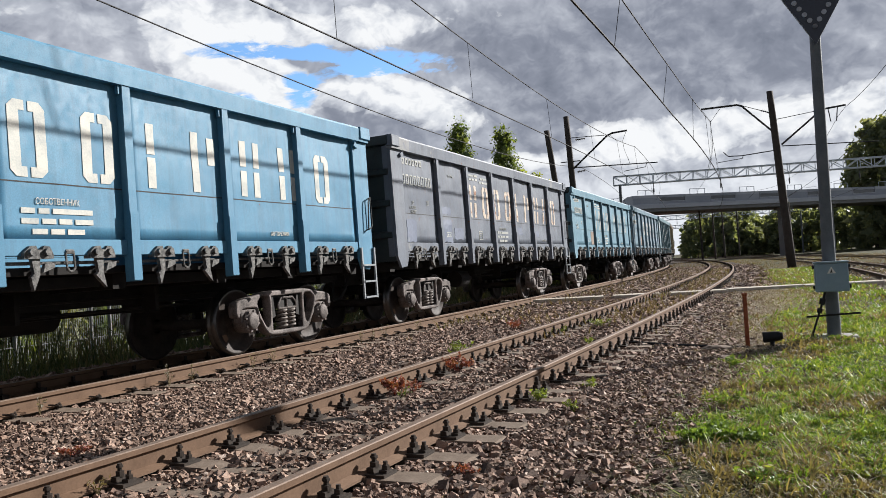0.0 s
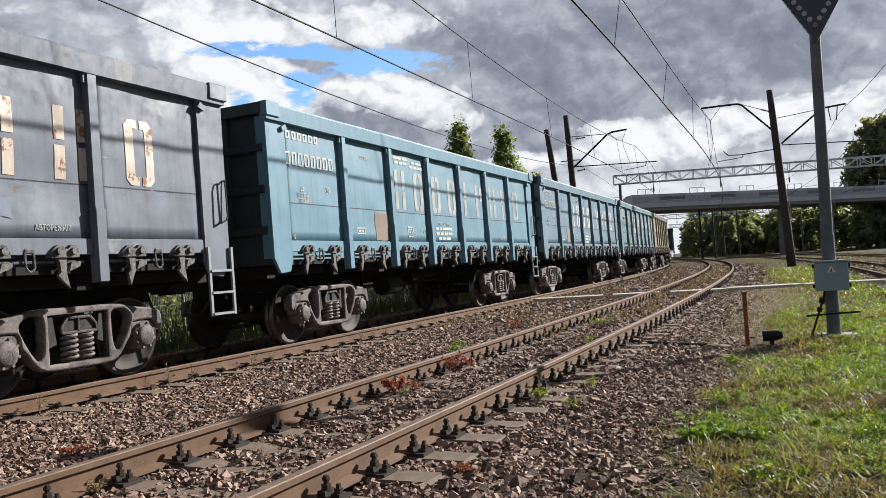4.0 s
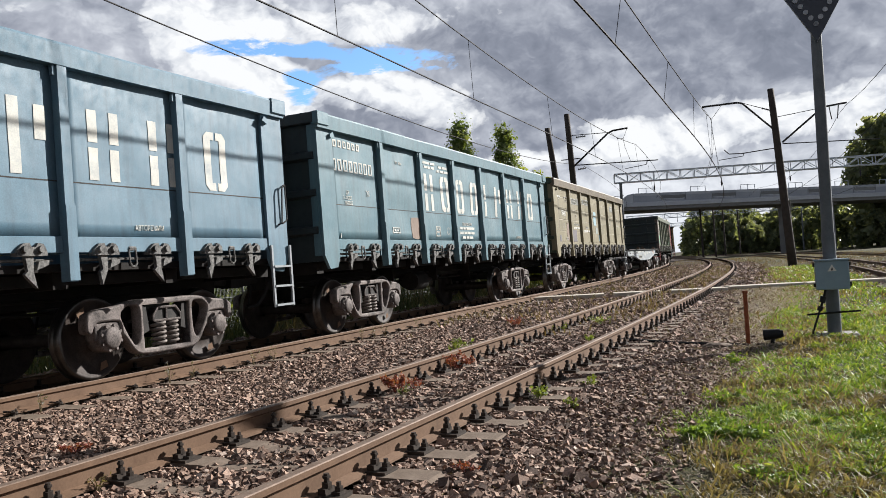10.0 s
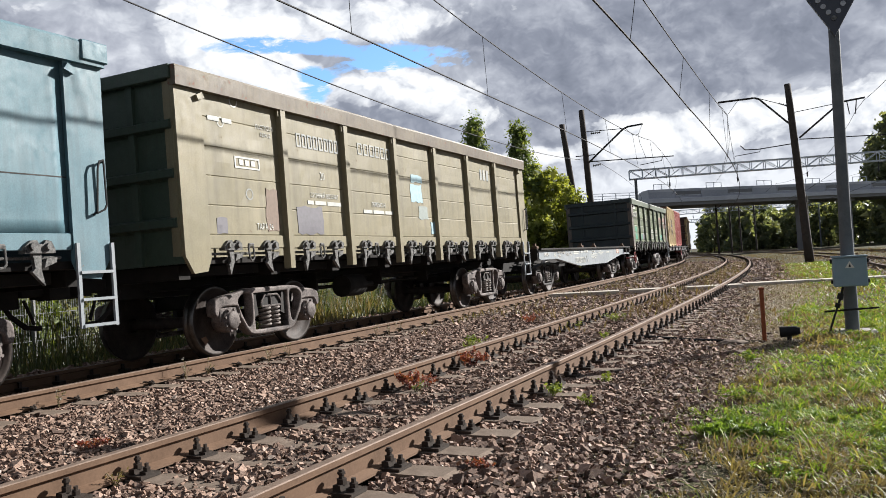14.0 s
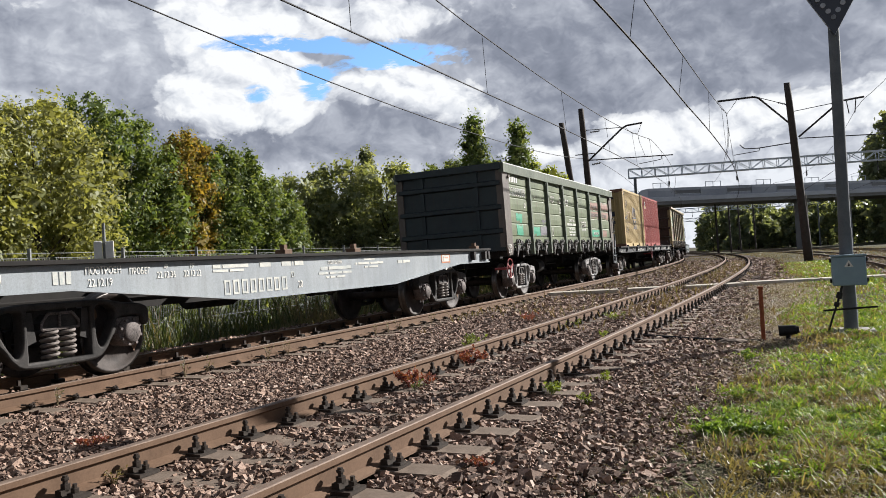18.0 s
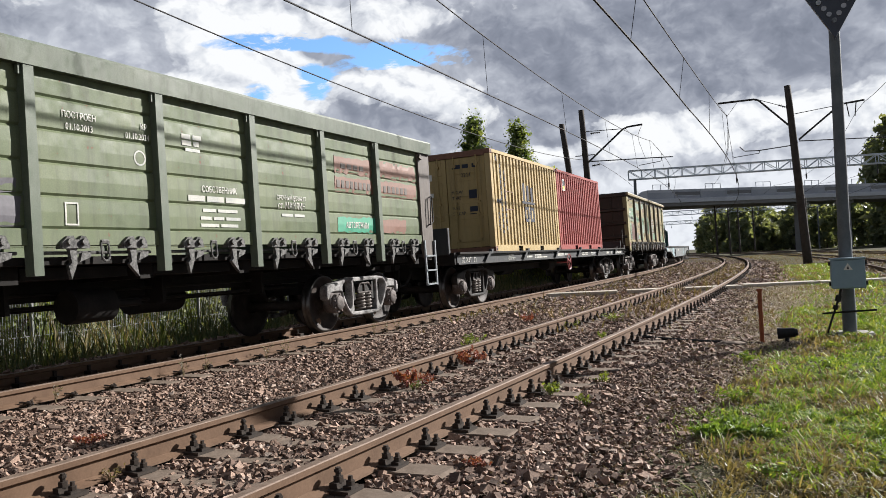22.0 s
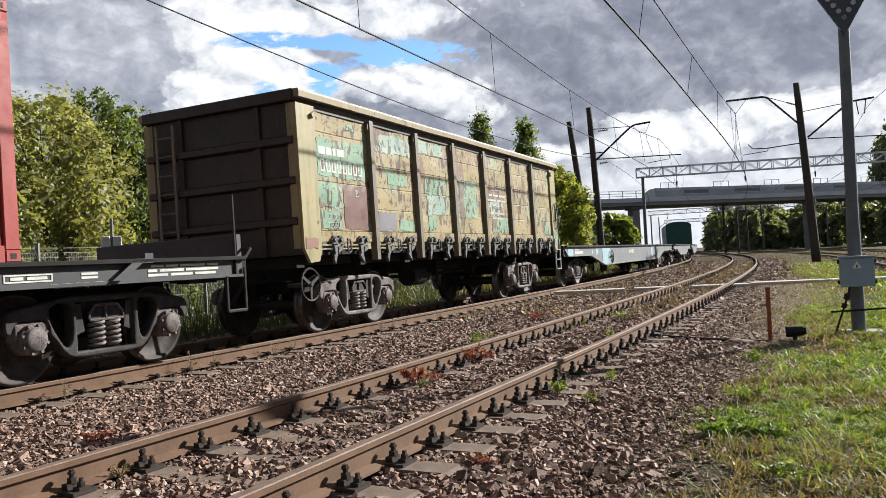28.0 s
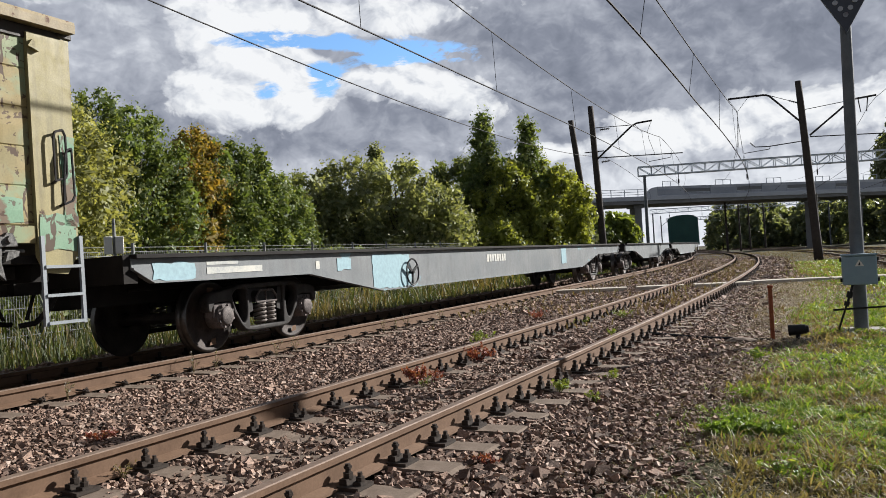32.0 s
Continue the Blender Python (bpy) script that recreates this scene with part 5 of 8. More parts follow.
def gondola(name, label, s0, zt, panel, post, style, cast, dented=1.0, foot=True, hand_wheel=None, end_mat=None, corner_mat=None, chord_mat=None, lip=False):
    w = wagon_thing(name, label, s0, 8.65)
    pk = panel.name
    zp = zt - 0.22
    edges = [-END] + POSTS + [END]
    SIDES[w.name] = ([i + s0 * 0.1 for i in range(7)], pk)
    end_mat = end_mat or M_ENDSHADE
    for g in (-1, 1):
        turn = 0 if g < 0 else 180
        for i, (a, b) in enumerate(zip(edges, edges[1:])):
            wd = b - a - 0.13
            me = cached(("panel", pk, style, i if g < 0 else -1, round(wd, 2), zt), lambda: side_panel_mesh(wd, 1.605, zp + 0.05, panel, style, i + s0 * 0.1, dented if g < 0 else 0))
            part("side_panel", me, w, pose((a + b) / 2, g * 1.43, 0, 0, 0, turn))
            def sill_bay():
                bm = bmesh.new()
                box(bm, -wd / 2, wd / 2, -0.03, 0.05, 1.43, 1.60, 0.006)
                return finish(bm, "sill_flange", panel)
            part("sill_flange", cached(("sill", pk, round(wd, 2)), sill_bay), w, pose((a + b) / 2, g * 1.43, 0, 0, 0, turn))
            if g < 0 and style == "sheet":
                q = 1.605 + (zp + 0.05 - 1.605) * 0.31
                bm = bmesh.new()
                film_on(bm, w, a + 0.07, b - 0.07, q - 0.007, q + 0.007, -1.43, 0.002)
                part("weld_seam", finish(bm, "weld_seam", M_CASTDARK), w)
            part("hatch_lock", cached("lock", lock_mesh), w, pose((a + b) / 2, g * 1.40, 0, 0, 0, turn))
        for x in POSTS:
            part("post", cached(("post", post.name, zt, foot), lambda: post_mesh(zp + 0.03, post, foot)), w, pose(x, g * 1.515, 0, 0, 0, turn))
        def chord():
            bm = bmesh.new()
            ring = [(-1.535, zt - 0.03), (-1.52, zt), (-1.44, zt + 0.005), (-1.40, zt - 0.02), (-1.40, zt - 0.23), (-1.43, zt - 0.25), (-1.525, zt - 0.245)]
            if lip:     # a thin overhanging edge with a recessed web below it
                ring = [(-1.565, zt - 0.035), (-1.55, zt), (-1.44, zt + 0.005), (-1.40, zt - 0.02), (-1.40, zt - 0.115), (-1.56, zt - 0.12)]
            xs = [-HALF + 2 * HALF * k / 24 for k in range(25)]
            rows = [[bm.verts.new((x, y + 0.006 * noise.noise(Vector((x, 0.3, s0))), z + 0.008 * noise.noise(Vector((x * 0.7, 4.0, s0))))) for y, z in ring] for x in xs]
            for A, B in zip(rows, rows[1:]):
                for k in range(len(ring)):
                    bm.faces.new((A[k], B[k], B[(k + 1) % len(ring)], A[(k + 1) % len(ring)]))
            bm.faces.new(rows[0])
            bm.faces.new(rows[-1][::-1])
            bmesh.ops.recalc_face_normals(bm, faces=bm.faces[:])
            return finish(bm, "top_chord", chord_mat or post)
        part("top_chord", cached(("chord", pk, zt), chord), w, pose(0, 0, 0, 0, 0, turn))
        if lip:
            # the shade that the lip throws is put into the web's dark brown
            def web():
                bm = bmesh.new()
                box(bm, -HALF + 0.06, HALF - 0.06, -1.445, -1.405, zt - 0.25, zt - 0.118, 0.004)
                return finish(bm, "chord_web", M_SHADEBROWN)
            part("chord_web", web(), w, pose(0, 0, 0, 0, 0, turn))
        if style == "sheet":
            for x in (-6.36, 6.36):
                def cap():
                    bm = bmesh.new()
                    box(bm, -0.17, 0.17, -1.552, -1.42, zt - 0.20, zt + 0.012, 0.01)
                    return finish(bm, "chord_cap", post)
                part("chord_cap", cached(("cap", pk, zt), cap), w, pose(x, 0, 0) if g < 0 else pose(x, 0, 0, 0, 0, 180))
        for e in (-1, 1):
            def corner():
                bm = bmesh.new()
                prism(bm, [(6.0, 1.30), (6.08, 1.14), (6.32, 1.12), (6.46, 1.34), (6.48, zp + 0.03), (6.0, zp + 0.03)], -1.475, -1.425)
                prism(bm, [(6.42, 1.34), (6.48, 1.34), (6.48, zp + 0.03), (6.42, zp + 0.03)], -1.425, -1.30)
                prism(bm, [(5.98, zp - 0.12), (6.10, zp - 0.16), (6.13, zp - 0.10), (6.03, zp - 0.05)], -1.52, -1.475)
                return finish(bm, "corner_post", M_CORNER if style == "planks" else corner_mat or post)
            part("corner_post", cached(("corner", pk, zt), corner), w, pose(0, 0, 0, 0, 0, turn) if g * e < 0 else Matrix.Diagonal((-1, 1, 1, 1)) @ pose(0, 0, 0, 0, 0, turn))
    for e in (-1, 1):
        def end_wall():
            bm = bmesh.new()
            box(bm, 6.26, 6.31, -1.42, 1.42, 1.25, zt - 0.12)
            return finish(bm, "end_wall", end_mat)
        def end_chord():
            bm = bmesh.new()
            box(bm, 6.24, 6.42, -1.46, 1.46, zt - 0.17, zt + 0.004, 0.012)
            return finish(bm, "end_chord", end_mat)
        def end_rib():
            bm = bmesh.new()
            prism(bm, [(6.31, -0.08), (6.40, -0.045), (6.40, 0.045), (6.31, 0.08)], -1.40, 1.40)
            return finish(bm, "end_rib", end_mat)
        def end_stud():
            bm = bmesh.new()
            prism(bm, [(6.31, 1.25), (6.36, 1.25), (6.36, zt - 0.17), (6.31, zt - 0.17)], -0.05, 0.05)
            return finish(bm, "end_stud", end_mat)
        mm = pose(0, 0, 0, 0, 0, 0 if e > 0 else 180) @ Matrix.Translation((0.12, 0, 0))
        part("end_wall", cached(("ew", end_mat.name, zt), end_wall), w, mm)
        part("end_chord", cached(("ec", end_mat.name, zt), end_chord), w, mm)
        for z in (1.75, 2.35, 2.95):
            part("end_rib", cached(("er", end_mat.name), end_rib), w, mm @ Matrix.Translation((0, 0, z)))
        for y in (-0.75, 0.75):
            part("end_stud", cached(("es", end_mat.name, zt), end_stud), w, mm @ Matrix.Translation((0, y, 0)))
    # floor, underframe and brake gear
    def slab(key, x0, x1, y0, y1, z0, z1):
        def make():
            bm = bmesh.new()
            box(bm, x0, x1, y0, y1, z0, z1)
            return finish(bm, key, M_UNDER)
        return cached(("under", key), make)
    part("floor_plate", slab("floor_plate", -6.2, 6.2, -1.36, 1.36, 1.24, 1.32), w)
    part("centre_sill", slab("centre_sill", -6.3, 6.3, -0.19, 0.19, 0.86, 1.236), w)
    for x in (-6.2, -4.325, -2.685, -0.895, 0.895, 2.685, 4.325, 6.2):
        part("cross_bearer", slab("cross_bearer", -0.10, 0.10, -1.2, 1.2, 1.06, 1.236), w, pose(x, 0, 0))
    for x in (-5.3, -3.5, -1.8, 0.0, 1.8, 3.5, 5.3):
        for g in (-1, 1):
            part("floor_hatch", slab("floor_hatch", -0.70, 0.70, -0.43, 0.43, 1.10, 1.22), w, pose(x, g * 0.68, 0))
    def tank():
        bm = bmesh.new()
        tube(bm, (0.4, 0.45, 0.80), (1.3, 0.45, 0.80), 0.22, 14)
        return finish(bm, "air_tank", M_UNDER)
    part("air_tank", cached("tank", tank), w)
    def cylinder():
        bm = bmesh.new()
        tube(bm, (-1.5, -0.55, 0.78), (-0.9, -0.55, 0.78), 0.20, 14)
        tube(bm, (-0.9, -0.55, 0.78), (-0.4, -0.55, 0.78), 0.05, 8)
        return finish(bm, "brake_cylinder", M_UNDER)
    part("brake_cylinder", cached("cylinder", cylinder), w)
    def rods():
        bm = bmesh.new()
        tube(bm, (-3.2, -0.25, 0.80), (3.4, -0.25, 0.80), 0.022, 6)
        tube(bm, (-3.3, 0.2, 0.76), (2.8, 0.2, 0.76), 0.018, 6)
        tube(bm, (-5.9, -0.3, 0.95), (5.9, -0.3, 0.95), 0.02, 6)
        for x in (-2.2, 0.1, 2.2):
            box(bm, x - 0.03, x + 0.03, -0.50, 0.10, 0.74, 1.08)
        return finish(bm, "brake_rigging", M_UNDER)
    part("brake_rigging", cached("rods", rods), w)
    add_couplers(w, HALF)
    part("step_ladder", cached("ladder", lambda: ladder_mesh(M_PALEGREY)), w, pose(6.24, -1.50, 0))
    part("hand_grip", cached("grip", grip_mesh), w, pose(6.27, -1.475, 0))
    for x in (-4.325, 4.325):
        add_bogie(w, x, s0, cast)
    if hand_wheel:
        part("hand_wheel", cached(("hw", hand_wheel.name), lambda: hand_wheel_mesh(hand_wheel)), w, pose(-6.36, -1.47, 0.80), "spoked brake hand wheel")
    return w


M_CORNER = paint("bleached_corner_paint", (0.085, 0.07, 0.06), (0.12, 0.10, 0.085), rust=0.36, streak=0.5, seed=71)
WORD = [("pair", -2.12), ("ring", -1.27), ("ring", -0.40), ("ring", 0.48), ("stem", 1.28), ("slab", 2.20), ("pair", 3.16), ("pair", 4.06), ("ring", 5.02)]


def big_word(w, mat, z0=2.22, z1=2.99):
    for kind, x in WORD:
        for quad in glyph_shapes(kind, x, 0.43, z0, z1):
            bm = bmesh.new()
            film_quad(bm, w, quad, -1.443, 0.006)
            bmesh.ops.recalc_face_normals(bm, faces=bm.faces[:])
            part("stencil_block", finish(bm, "stencil_block", mat), w)


def frame_bars(x0, x1, z0, z1, t=0.018):
    return [(x0, x1, z0, z0 + t), (x0, x1, z1 - t, z1), (x0, x0 + t, z0 + t, z1 - t), (x1 - t, x1, z0 + t, z1 - t)]


def word_bars(x0, x1, z, h, cuts):
    """A line of unreadable writing: bars parted where its words end."""
    edges = [x0] + [x0 + (x1 - x0) * c for c in cuts] + [x1]
    return [(a + 0.02, b - 0.02, z, z + h) for a, b in zip(edges, edges[1:])]


def digit_row(x, step, w, z0, z1, n):
    """A withheld number: a row of hollow blocks."""
    return [r for k in range(n) for r in frame_bars(x + k * step, x + k * step + w, z0, z1, 0.026)]


def blue_writing(w, mat, seed):
    bars(w, digit_row(-5.97, 0.178, 0.12, 2.75, 2.95, 8) + digit_row(-5.92, 0.16, 0.10, 3.15, 3.27, 6), -1.449, mat)
    write(w, "20", -4.82, 2.37, -1.449, 0.15, mat)
    write(w, "ДР", -5.55, 2.37, -1.449, 0.085, mat)
    write(w, {3: "01.07.2025", 4: "01.07.2025", 5: "31.03.2025"}.get(seed, "16.04.2022"), -5.55, 2.28, -1.449, 0.085, mat)
    write(w, "ПРОБЕГ", -5.52, 2.19, -1.449, 0.085, mat)
    write(w, "70т  83м", -3.5, 3.06, -1.449, 0.085, mat)
    bars(w, frame_bars(-3.92, -3.62, 1.73, 1.84) + word_bars(-3.88, -3.66, 1.765, 0.035, (0.5,)), -1.449, mat)
    write(w, "СОБСТВЕННИК", -0.08, 1.955, -1.449, 0.09, mat)
    bars(w, word_bars(-0.54, 0.38, 1.86, 0.055, (0.22, 0.40)) + word_bars(-0.54, 0.38, 1.755, 0.055, (0.26, 0.48, 0.70)) + word_bars(-0.42, 0.26, 1.65, 0.055, (0.32, 0.62)), -1.449, mat)
    if seed == 4:
        write(w, "ПОСТРОЕН", -2.1, 3.22, -1.449, 0.085, mat)
        write(w, "10.05.2010", -2.1, 3.13, -1.449, 0.085, mat)
        write(w, "04.07.2022", -1.35, 3.10, -1.449, 0.085, mat)
    else:
        bars(w, word_bars(-2.36, -1.7, 3.20, 0.05, (0.6,)) + word_bars(-2.3, -1.75, 3.11, 0.05, (0.35, 0.7)) + word_bars(-1.55, -1.05, 3.16, 0.05, (0.4,)) + word_bars(-1.65, -1.0, 3.07, 0.05, (0.3, 0.6)), -1.449, mat)
    write(w, "АВТОРЕЖИМ", 3.77, 1.68, -1.449, 0.085, mat)
    bars(w, frame_bars(-1.88, -1.64, 1.69, 1.90) + word_bars(-1.85, -1.67, 1.83, 0.025, (0.5,)) + word_bars(-1.85, -1.67, 1.77, 0.025, (0.6,)), -1.449, mat)
    bars(w, [(-5.86, -5.84, 1.625, 1.70)], -1.449, mat)


G0 = gondola("gondola_wagon", "bright sky-blue high-sided steel gondola wagon", 6.09, 3.60, M_SKYBLUE, M_SKYBLUE, "sheet", M_CAST)
big_word(G0, M_STENCIL)
blue_writing(G0, M_STENCIL, 1)
G1 = gondola("gondola_wagon", "faded blue-grey dented high-sided steel gondola wagon", 19.97, 3.63, M_GREY, M_GREY, "sheet", M_CAST, dented=1.6)
big_word(G1, M_STENCILRUST)
blue_writing(G1, M_STENCILDIM, 2)
for x0, x1, z0, z1, q in ((-5.9, -5.42, 1.62, 2.06, 3), (-4.24, -3.55, 1.62, 2.10, 52), (-3.4, -2.9, 1.68, 1.95, 53), (-4.11, -3.57, 2.23, 2.39, 54), (2.9, 3.3, 1.8, 2.0, 55), (1.2, 1.6, 1.85, 2.05, 56)):
    patch(G1, x0, x1, z0, z1, -1.440, M_PATCHNAVY, q)
G2 = gondola("gondola_wagon", "pale blue high-sided steel gondola wagon with worn letters", 33.87, 3.60, M_PALEBLUE, M_PALEBLUE, "sheet", M_CAST)
big_word(G2, M_STENCILDIM)
blue_writing(G2, M_STENCIL, 3)
patch(G2, -3.22, -2.70, 1.63, 2.12, -1.440, M_PATCHDUN, 4)
G3 = gondola("gondola_wagon", "dusty blue high-sided steel gondola wagon", 47.77, 3.62, M_DUSTBLUE, M_DUSTBLUE, "sheet", M_CAST)
big_word(G3, M_STENCIL)
blue_writing(G3, M_STENCIL, 4)
patch(G3, -3.22, -2.72, 1.63, 2.12, -1.440, M_PATCHDUN, 5)
G4 = gondola("gondola_wagon", "grey-blue high-sided steel gondola wagon", 61.67, 3.63, M_GREYBLUE, M_GREYBLUE, "sheet", M_CAST, dented=1.4)
big_word(G4, M_STENCIL)
blue_writing(G4, M_STENCIL, 5)
patch(G4, -3.08, -2.72, 1.63, 2.05, -1.440, M_PATCHDUN, 6)
G5 = gondola("gondola_wagon", "faded tan high-sided gondola wagon with seamed sides", 75.70, 3.66, M_TAN, M_TAN, "seams", M_CAST, dented=0.8, foot=False, end_mat=M_GREENSHADE, chord_mat=M_CHORD)
bars(G5, digit_row(-3.90, 0.15, 0.11, 2.94, 3.15, 8) + digit_row(-2.1, 0.2, 0.15, 3.0, 3.2, 6), -1.449, M_STENCILDIM)
write(G5, "ПОСТРОЕН", -4.68, 3.09, -1.449, 0.085, M_STENCIL)
write(G5, "12.04.12", -4.66, 2.99, -1.449, 0.085, M_STENCIL)
write(G5, "20", -3.28, 2.48, -1.449, 0.17, M_STENCIL)
write(G5, "СРОЧНЫЙ ВОЗВРАТ", -3.24, 2.19, -1.449, 0.10, M_STENCIL)
bars(G5, word_bars(-3.75, -2.75, 2.08, 0.06, (0.2, 0.55)) + word_bars(-2.06, -0.96, 2.0, 0.06, (0.3, 0.7)), -1.449, M_STENCIL)
write(G5, "ПРИПИСАН", -1.5, 2.12, -1.449, 0.11, M_STENCIL)
write(G5, "ТАРА 24", -4.81, 1.68, -1.449, 0.12, M_STENCIL)
bars(G5, frame_bars(-5.38, -4.84, 2.50, 2.66, 0.025) + word_bars(-5.30, -4.92, 2.545, 0.075, (0.33, 0.66)) + word_bars(-5.88, -5.62, 3.08, 0.06, ()) + word_bars(-5.60, -5.36, 3.08, 0.06, ()), -1.449, M_STENCIL)
patch(G5, -5.8, -5.58, 1.62, 1.84, -1.440, M_PATCH, 7)
patch(G5, -4.0, -3.33, 1.63, 2.04, -1.440, M_PATCH, 8)
patch(G5, -0.2, 0.3, 2.28, 2.62, -1.440, M_PATCHBLUE, 9)
patch(G5, 0.60, 0.80, 1.66, 1.90, -1.440, M_PATCHBLUE, 10)
bars(G5, [(3.5 + k * 0.2, 3.62 + k * 0.2, 2.95, 3.2) for k in range(3)], -1.449, M_STENCILDIM)
G7 = gondola("gondola_wagon", "olive green gondola wagon with ribbed sides and brown patches", 104.39, 3.45, M_GREEN, M_GREENLIGHT, "planks", M_CASTWHITE, dented=0.5, foot=False, hand_wheel=M_WHEELRED, end_mat=M_ENDSHADE)
bars(G7, word_bars(-5.86, -5.19, 3.01, 0.13, (0.17, 0.34, 0.5, 0.6, 0.8)), -1.449, M_WHITE)
bars(G7, digit_row(-5.92, 0.172, 0.12, 2.66, 2.87, 8), -1.449, M_STENCIL)
write(G7, "27", -4.69, 2.37, -1.449, 0.18, M_WHITE)
write(G7, "701", -3.78, 2.66, -1.449, 0.10, M_WHITE)
write(G7, "772", -2.95, 2.66, -1.449, 0.10, M_WHITE)
write(G7, "ТАРА", -6.28, 1.31, -1.479, 0.13, M_WHITE)
write(G7, "23 6Т", -6.28, 1.18, -1.479, 0.13, M_WHITE)
patch(G7, -5.48, -4.98, 1.63, 1.91, -1.449, M_MINT, 11)
patch(G7, -5.48, -4.98, 1.95, 2.20, -1.449, M_MINT, 10)
patch(G7, -4.12, -3.41, 1.63, 1.87, -1.449, M_MINT, 12)
patch(G7, -3.36, -2.70, 1.63, 1.90, -1.449, M_PATCH, 13)
patch(G7, -3.2, -2.75, 1.94, 2.09, -1.449, M_PATCH, 20)
patch(G7, 3.02, 4.22, 1.63, 1.88, -1.449, M_MINT, 14)
write(G7, "АВТОРЕЖИМ", 3.62, 1.70, -1.453, 0.14, M_WHITE)
for x0, x1, z0, z1, q in ((3.0, 4.2, 2.60, 2.87, 15), (3.0, 4.2, 2.29, 2.54, 16), (4.45, 5.9, 2.62, 2.92, 17), (4.45, 5.9, 2.28, 2.56, 18), (4.5, 5.4, 1.63, 1.88, 19)):
    patch(G7, x0, x1, z0, z1, -1.449, M_PATCHBROWN, q)
bars(G7, [(3.2 + k * 0.2, 3.33 + k * 0.2, 2.68, 2.76) for k in range(4)] + [(3.05 + k * 0.14, 3.14 + k * 0.14, 2.36, 2.48) for k in range(8)] + [(4.6 + k * 0.16, 4.7 + k * 0.16, 2.36, 2.48) for k in range(6)], -1.453, M_CORNER)
write(G7, "ПОСТРОЕН", -1.95, 2.76, -1.449, 0.10, M_WHITE)
write(G7, "01.10.2013", -1.95, 2.64, -1.449, 0.10, M_WHITE)
write(G7, "КР", -1.05, 2.76, -1.449, 0.10, M_WHITE)
write(G7, "01.10.2024", -1.15, 2.64, -1.449, 0.10, M_WHITE)
write(G7, "СОБСТВЕННИК", 0.20, 2.10, -1.449, 0.11, M_WHITE)
bars(G7, word_bars(-0.4, 0.72, 1.98, 0.07, (0.3, 0.62)) + word_bars(-0.15, 0.55, 1.85, 0.04, (0.4,)) + word_bars(-0.2, 0.6, 1.75, 0.04, (0.3, 0.6)) + word_bars(-0.2, 0.55, 1.66, 0.04, (0.5,)) + frame_bars(-2.19, -2.02, 1.64, 1.88), -1.449, M_STENCIL)
write(G7, "СРОЧНЫЙ ВОЗВРАТ", 1.78, 2.08, -1.449, 0.09, M_WHITE)
write(G7, "ст. МАЙЛИН", 1.78, 1.95, -1.449, 0.14, M_WHITE)
bars(G7, word_bars(1.5, 2.1, 1.84, 0.04, (0.5,)) + word_bars(-0.46, -0.07, 2.74, 0.06, (0.5,)) + word_bars(-0.46, -0.12, 2.66, 0.06, (0.6,)) + word_bars(-0.40, -0.1, 2.59, 0.04, ()), -1.449, M_STENCIL)
G9 = gondola("gondola_wagon", "ochre gondola wagon with flaking paint and mint-green patches", 138.17, 3.69, M_RUSTY, M_BROWNPOST, "seams", M_CAST, dented=1.6, foot=False, hand_wheel=M_CASTDARK, end_mat=M_SHADEBROWN, corner_mat=M_OCHRE, chord_mat=M_LIP, lip=True)
bars(G9, digit_row(-5.85, 0.165, 0.115, 2.53, 2.73, 8) + word_bars(-5.9, -5.12, 2.80, 0.12, (0.3, 0.55, 0.7)), -1.449, M_STENCIL)
write(G9, "20", -4.80, 2.18, -1.449, 0.16, M_STENCIL)
write(G9, "ДР-388", -5.55, 1.92, -1.449, 0.11, M_STENCIL)
write(G9, "23 10 20 3", -5.50, 1.79, -1.449, 0.11, M_STENCIL)
write(G9, "ПРОБЕГ", -5.53, 1.66, -1.449, 0.11, M_STENCIL)
write(G9, "СОБСТВЕННИК", 1.70, 2.62, -1.449, 0.12, M_STENCIL)
write(G9, "ПРИПИСАН", 1.70, 2.20, -1.449, 0.11, M_STENCIL)
bars(G9, word_bars(1.2, 2.3, 2.50, 0.05, (0.25, 0.6)) + word_bars(1.1, 2.3, 2.38, 0.05, (0.5,)) + word_bars(1.2, 2.2, 2.08, 0.05, (0.3, 0.5)) + word_bars(1.3, 2.1, 1.96, 0.05, ()), -1.449, M_STENCILDIM)
M_MINTOLD = flaking("old_mint_paint", (0.115, 0.215, 0.132), (0.15, 0.24, 0.16), (0.21, 0.19, 0.10), seed=81)
M_PATCHPALE = flaking("pale_mint_paint", (0.165, 0.24, 0.19), (0.20, 0.27, 0.215), (0.21, 0.19, 0.10), seed=85)
M_MAROON = paint("maroon_primer", (0.08, 0.035, 0.025), (0.12, 0.055, 0.04), rust=0.36, streak=0.3, seed=83)
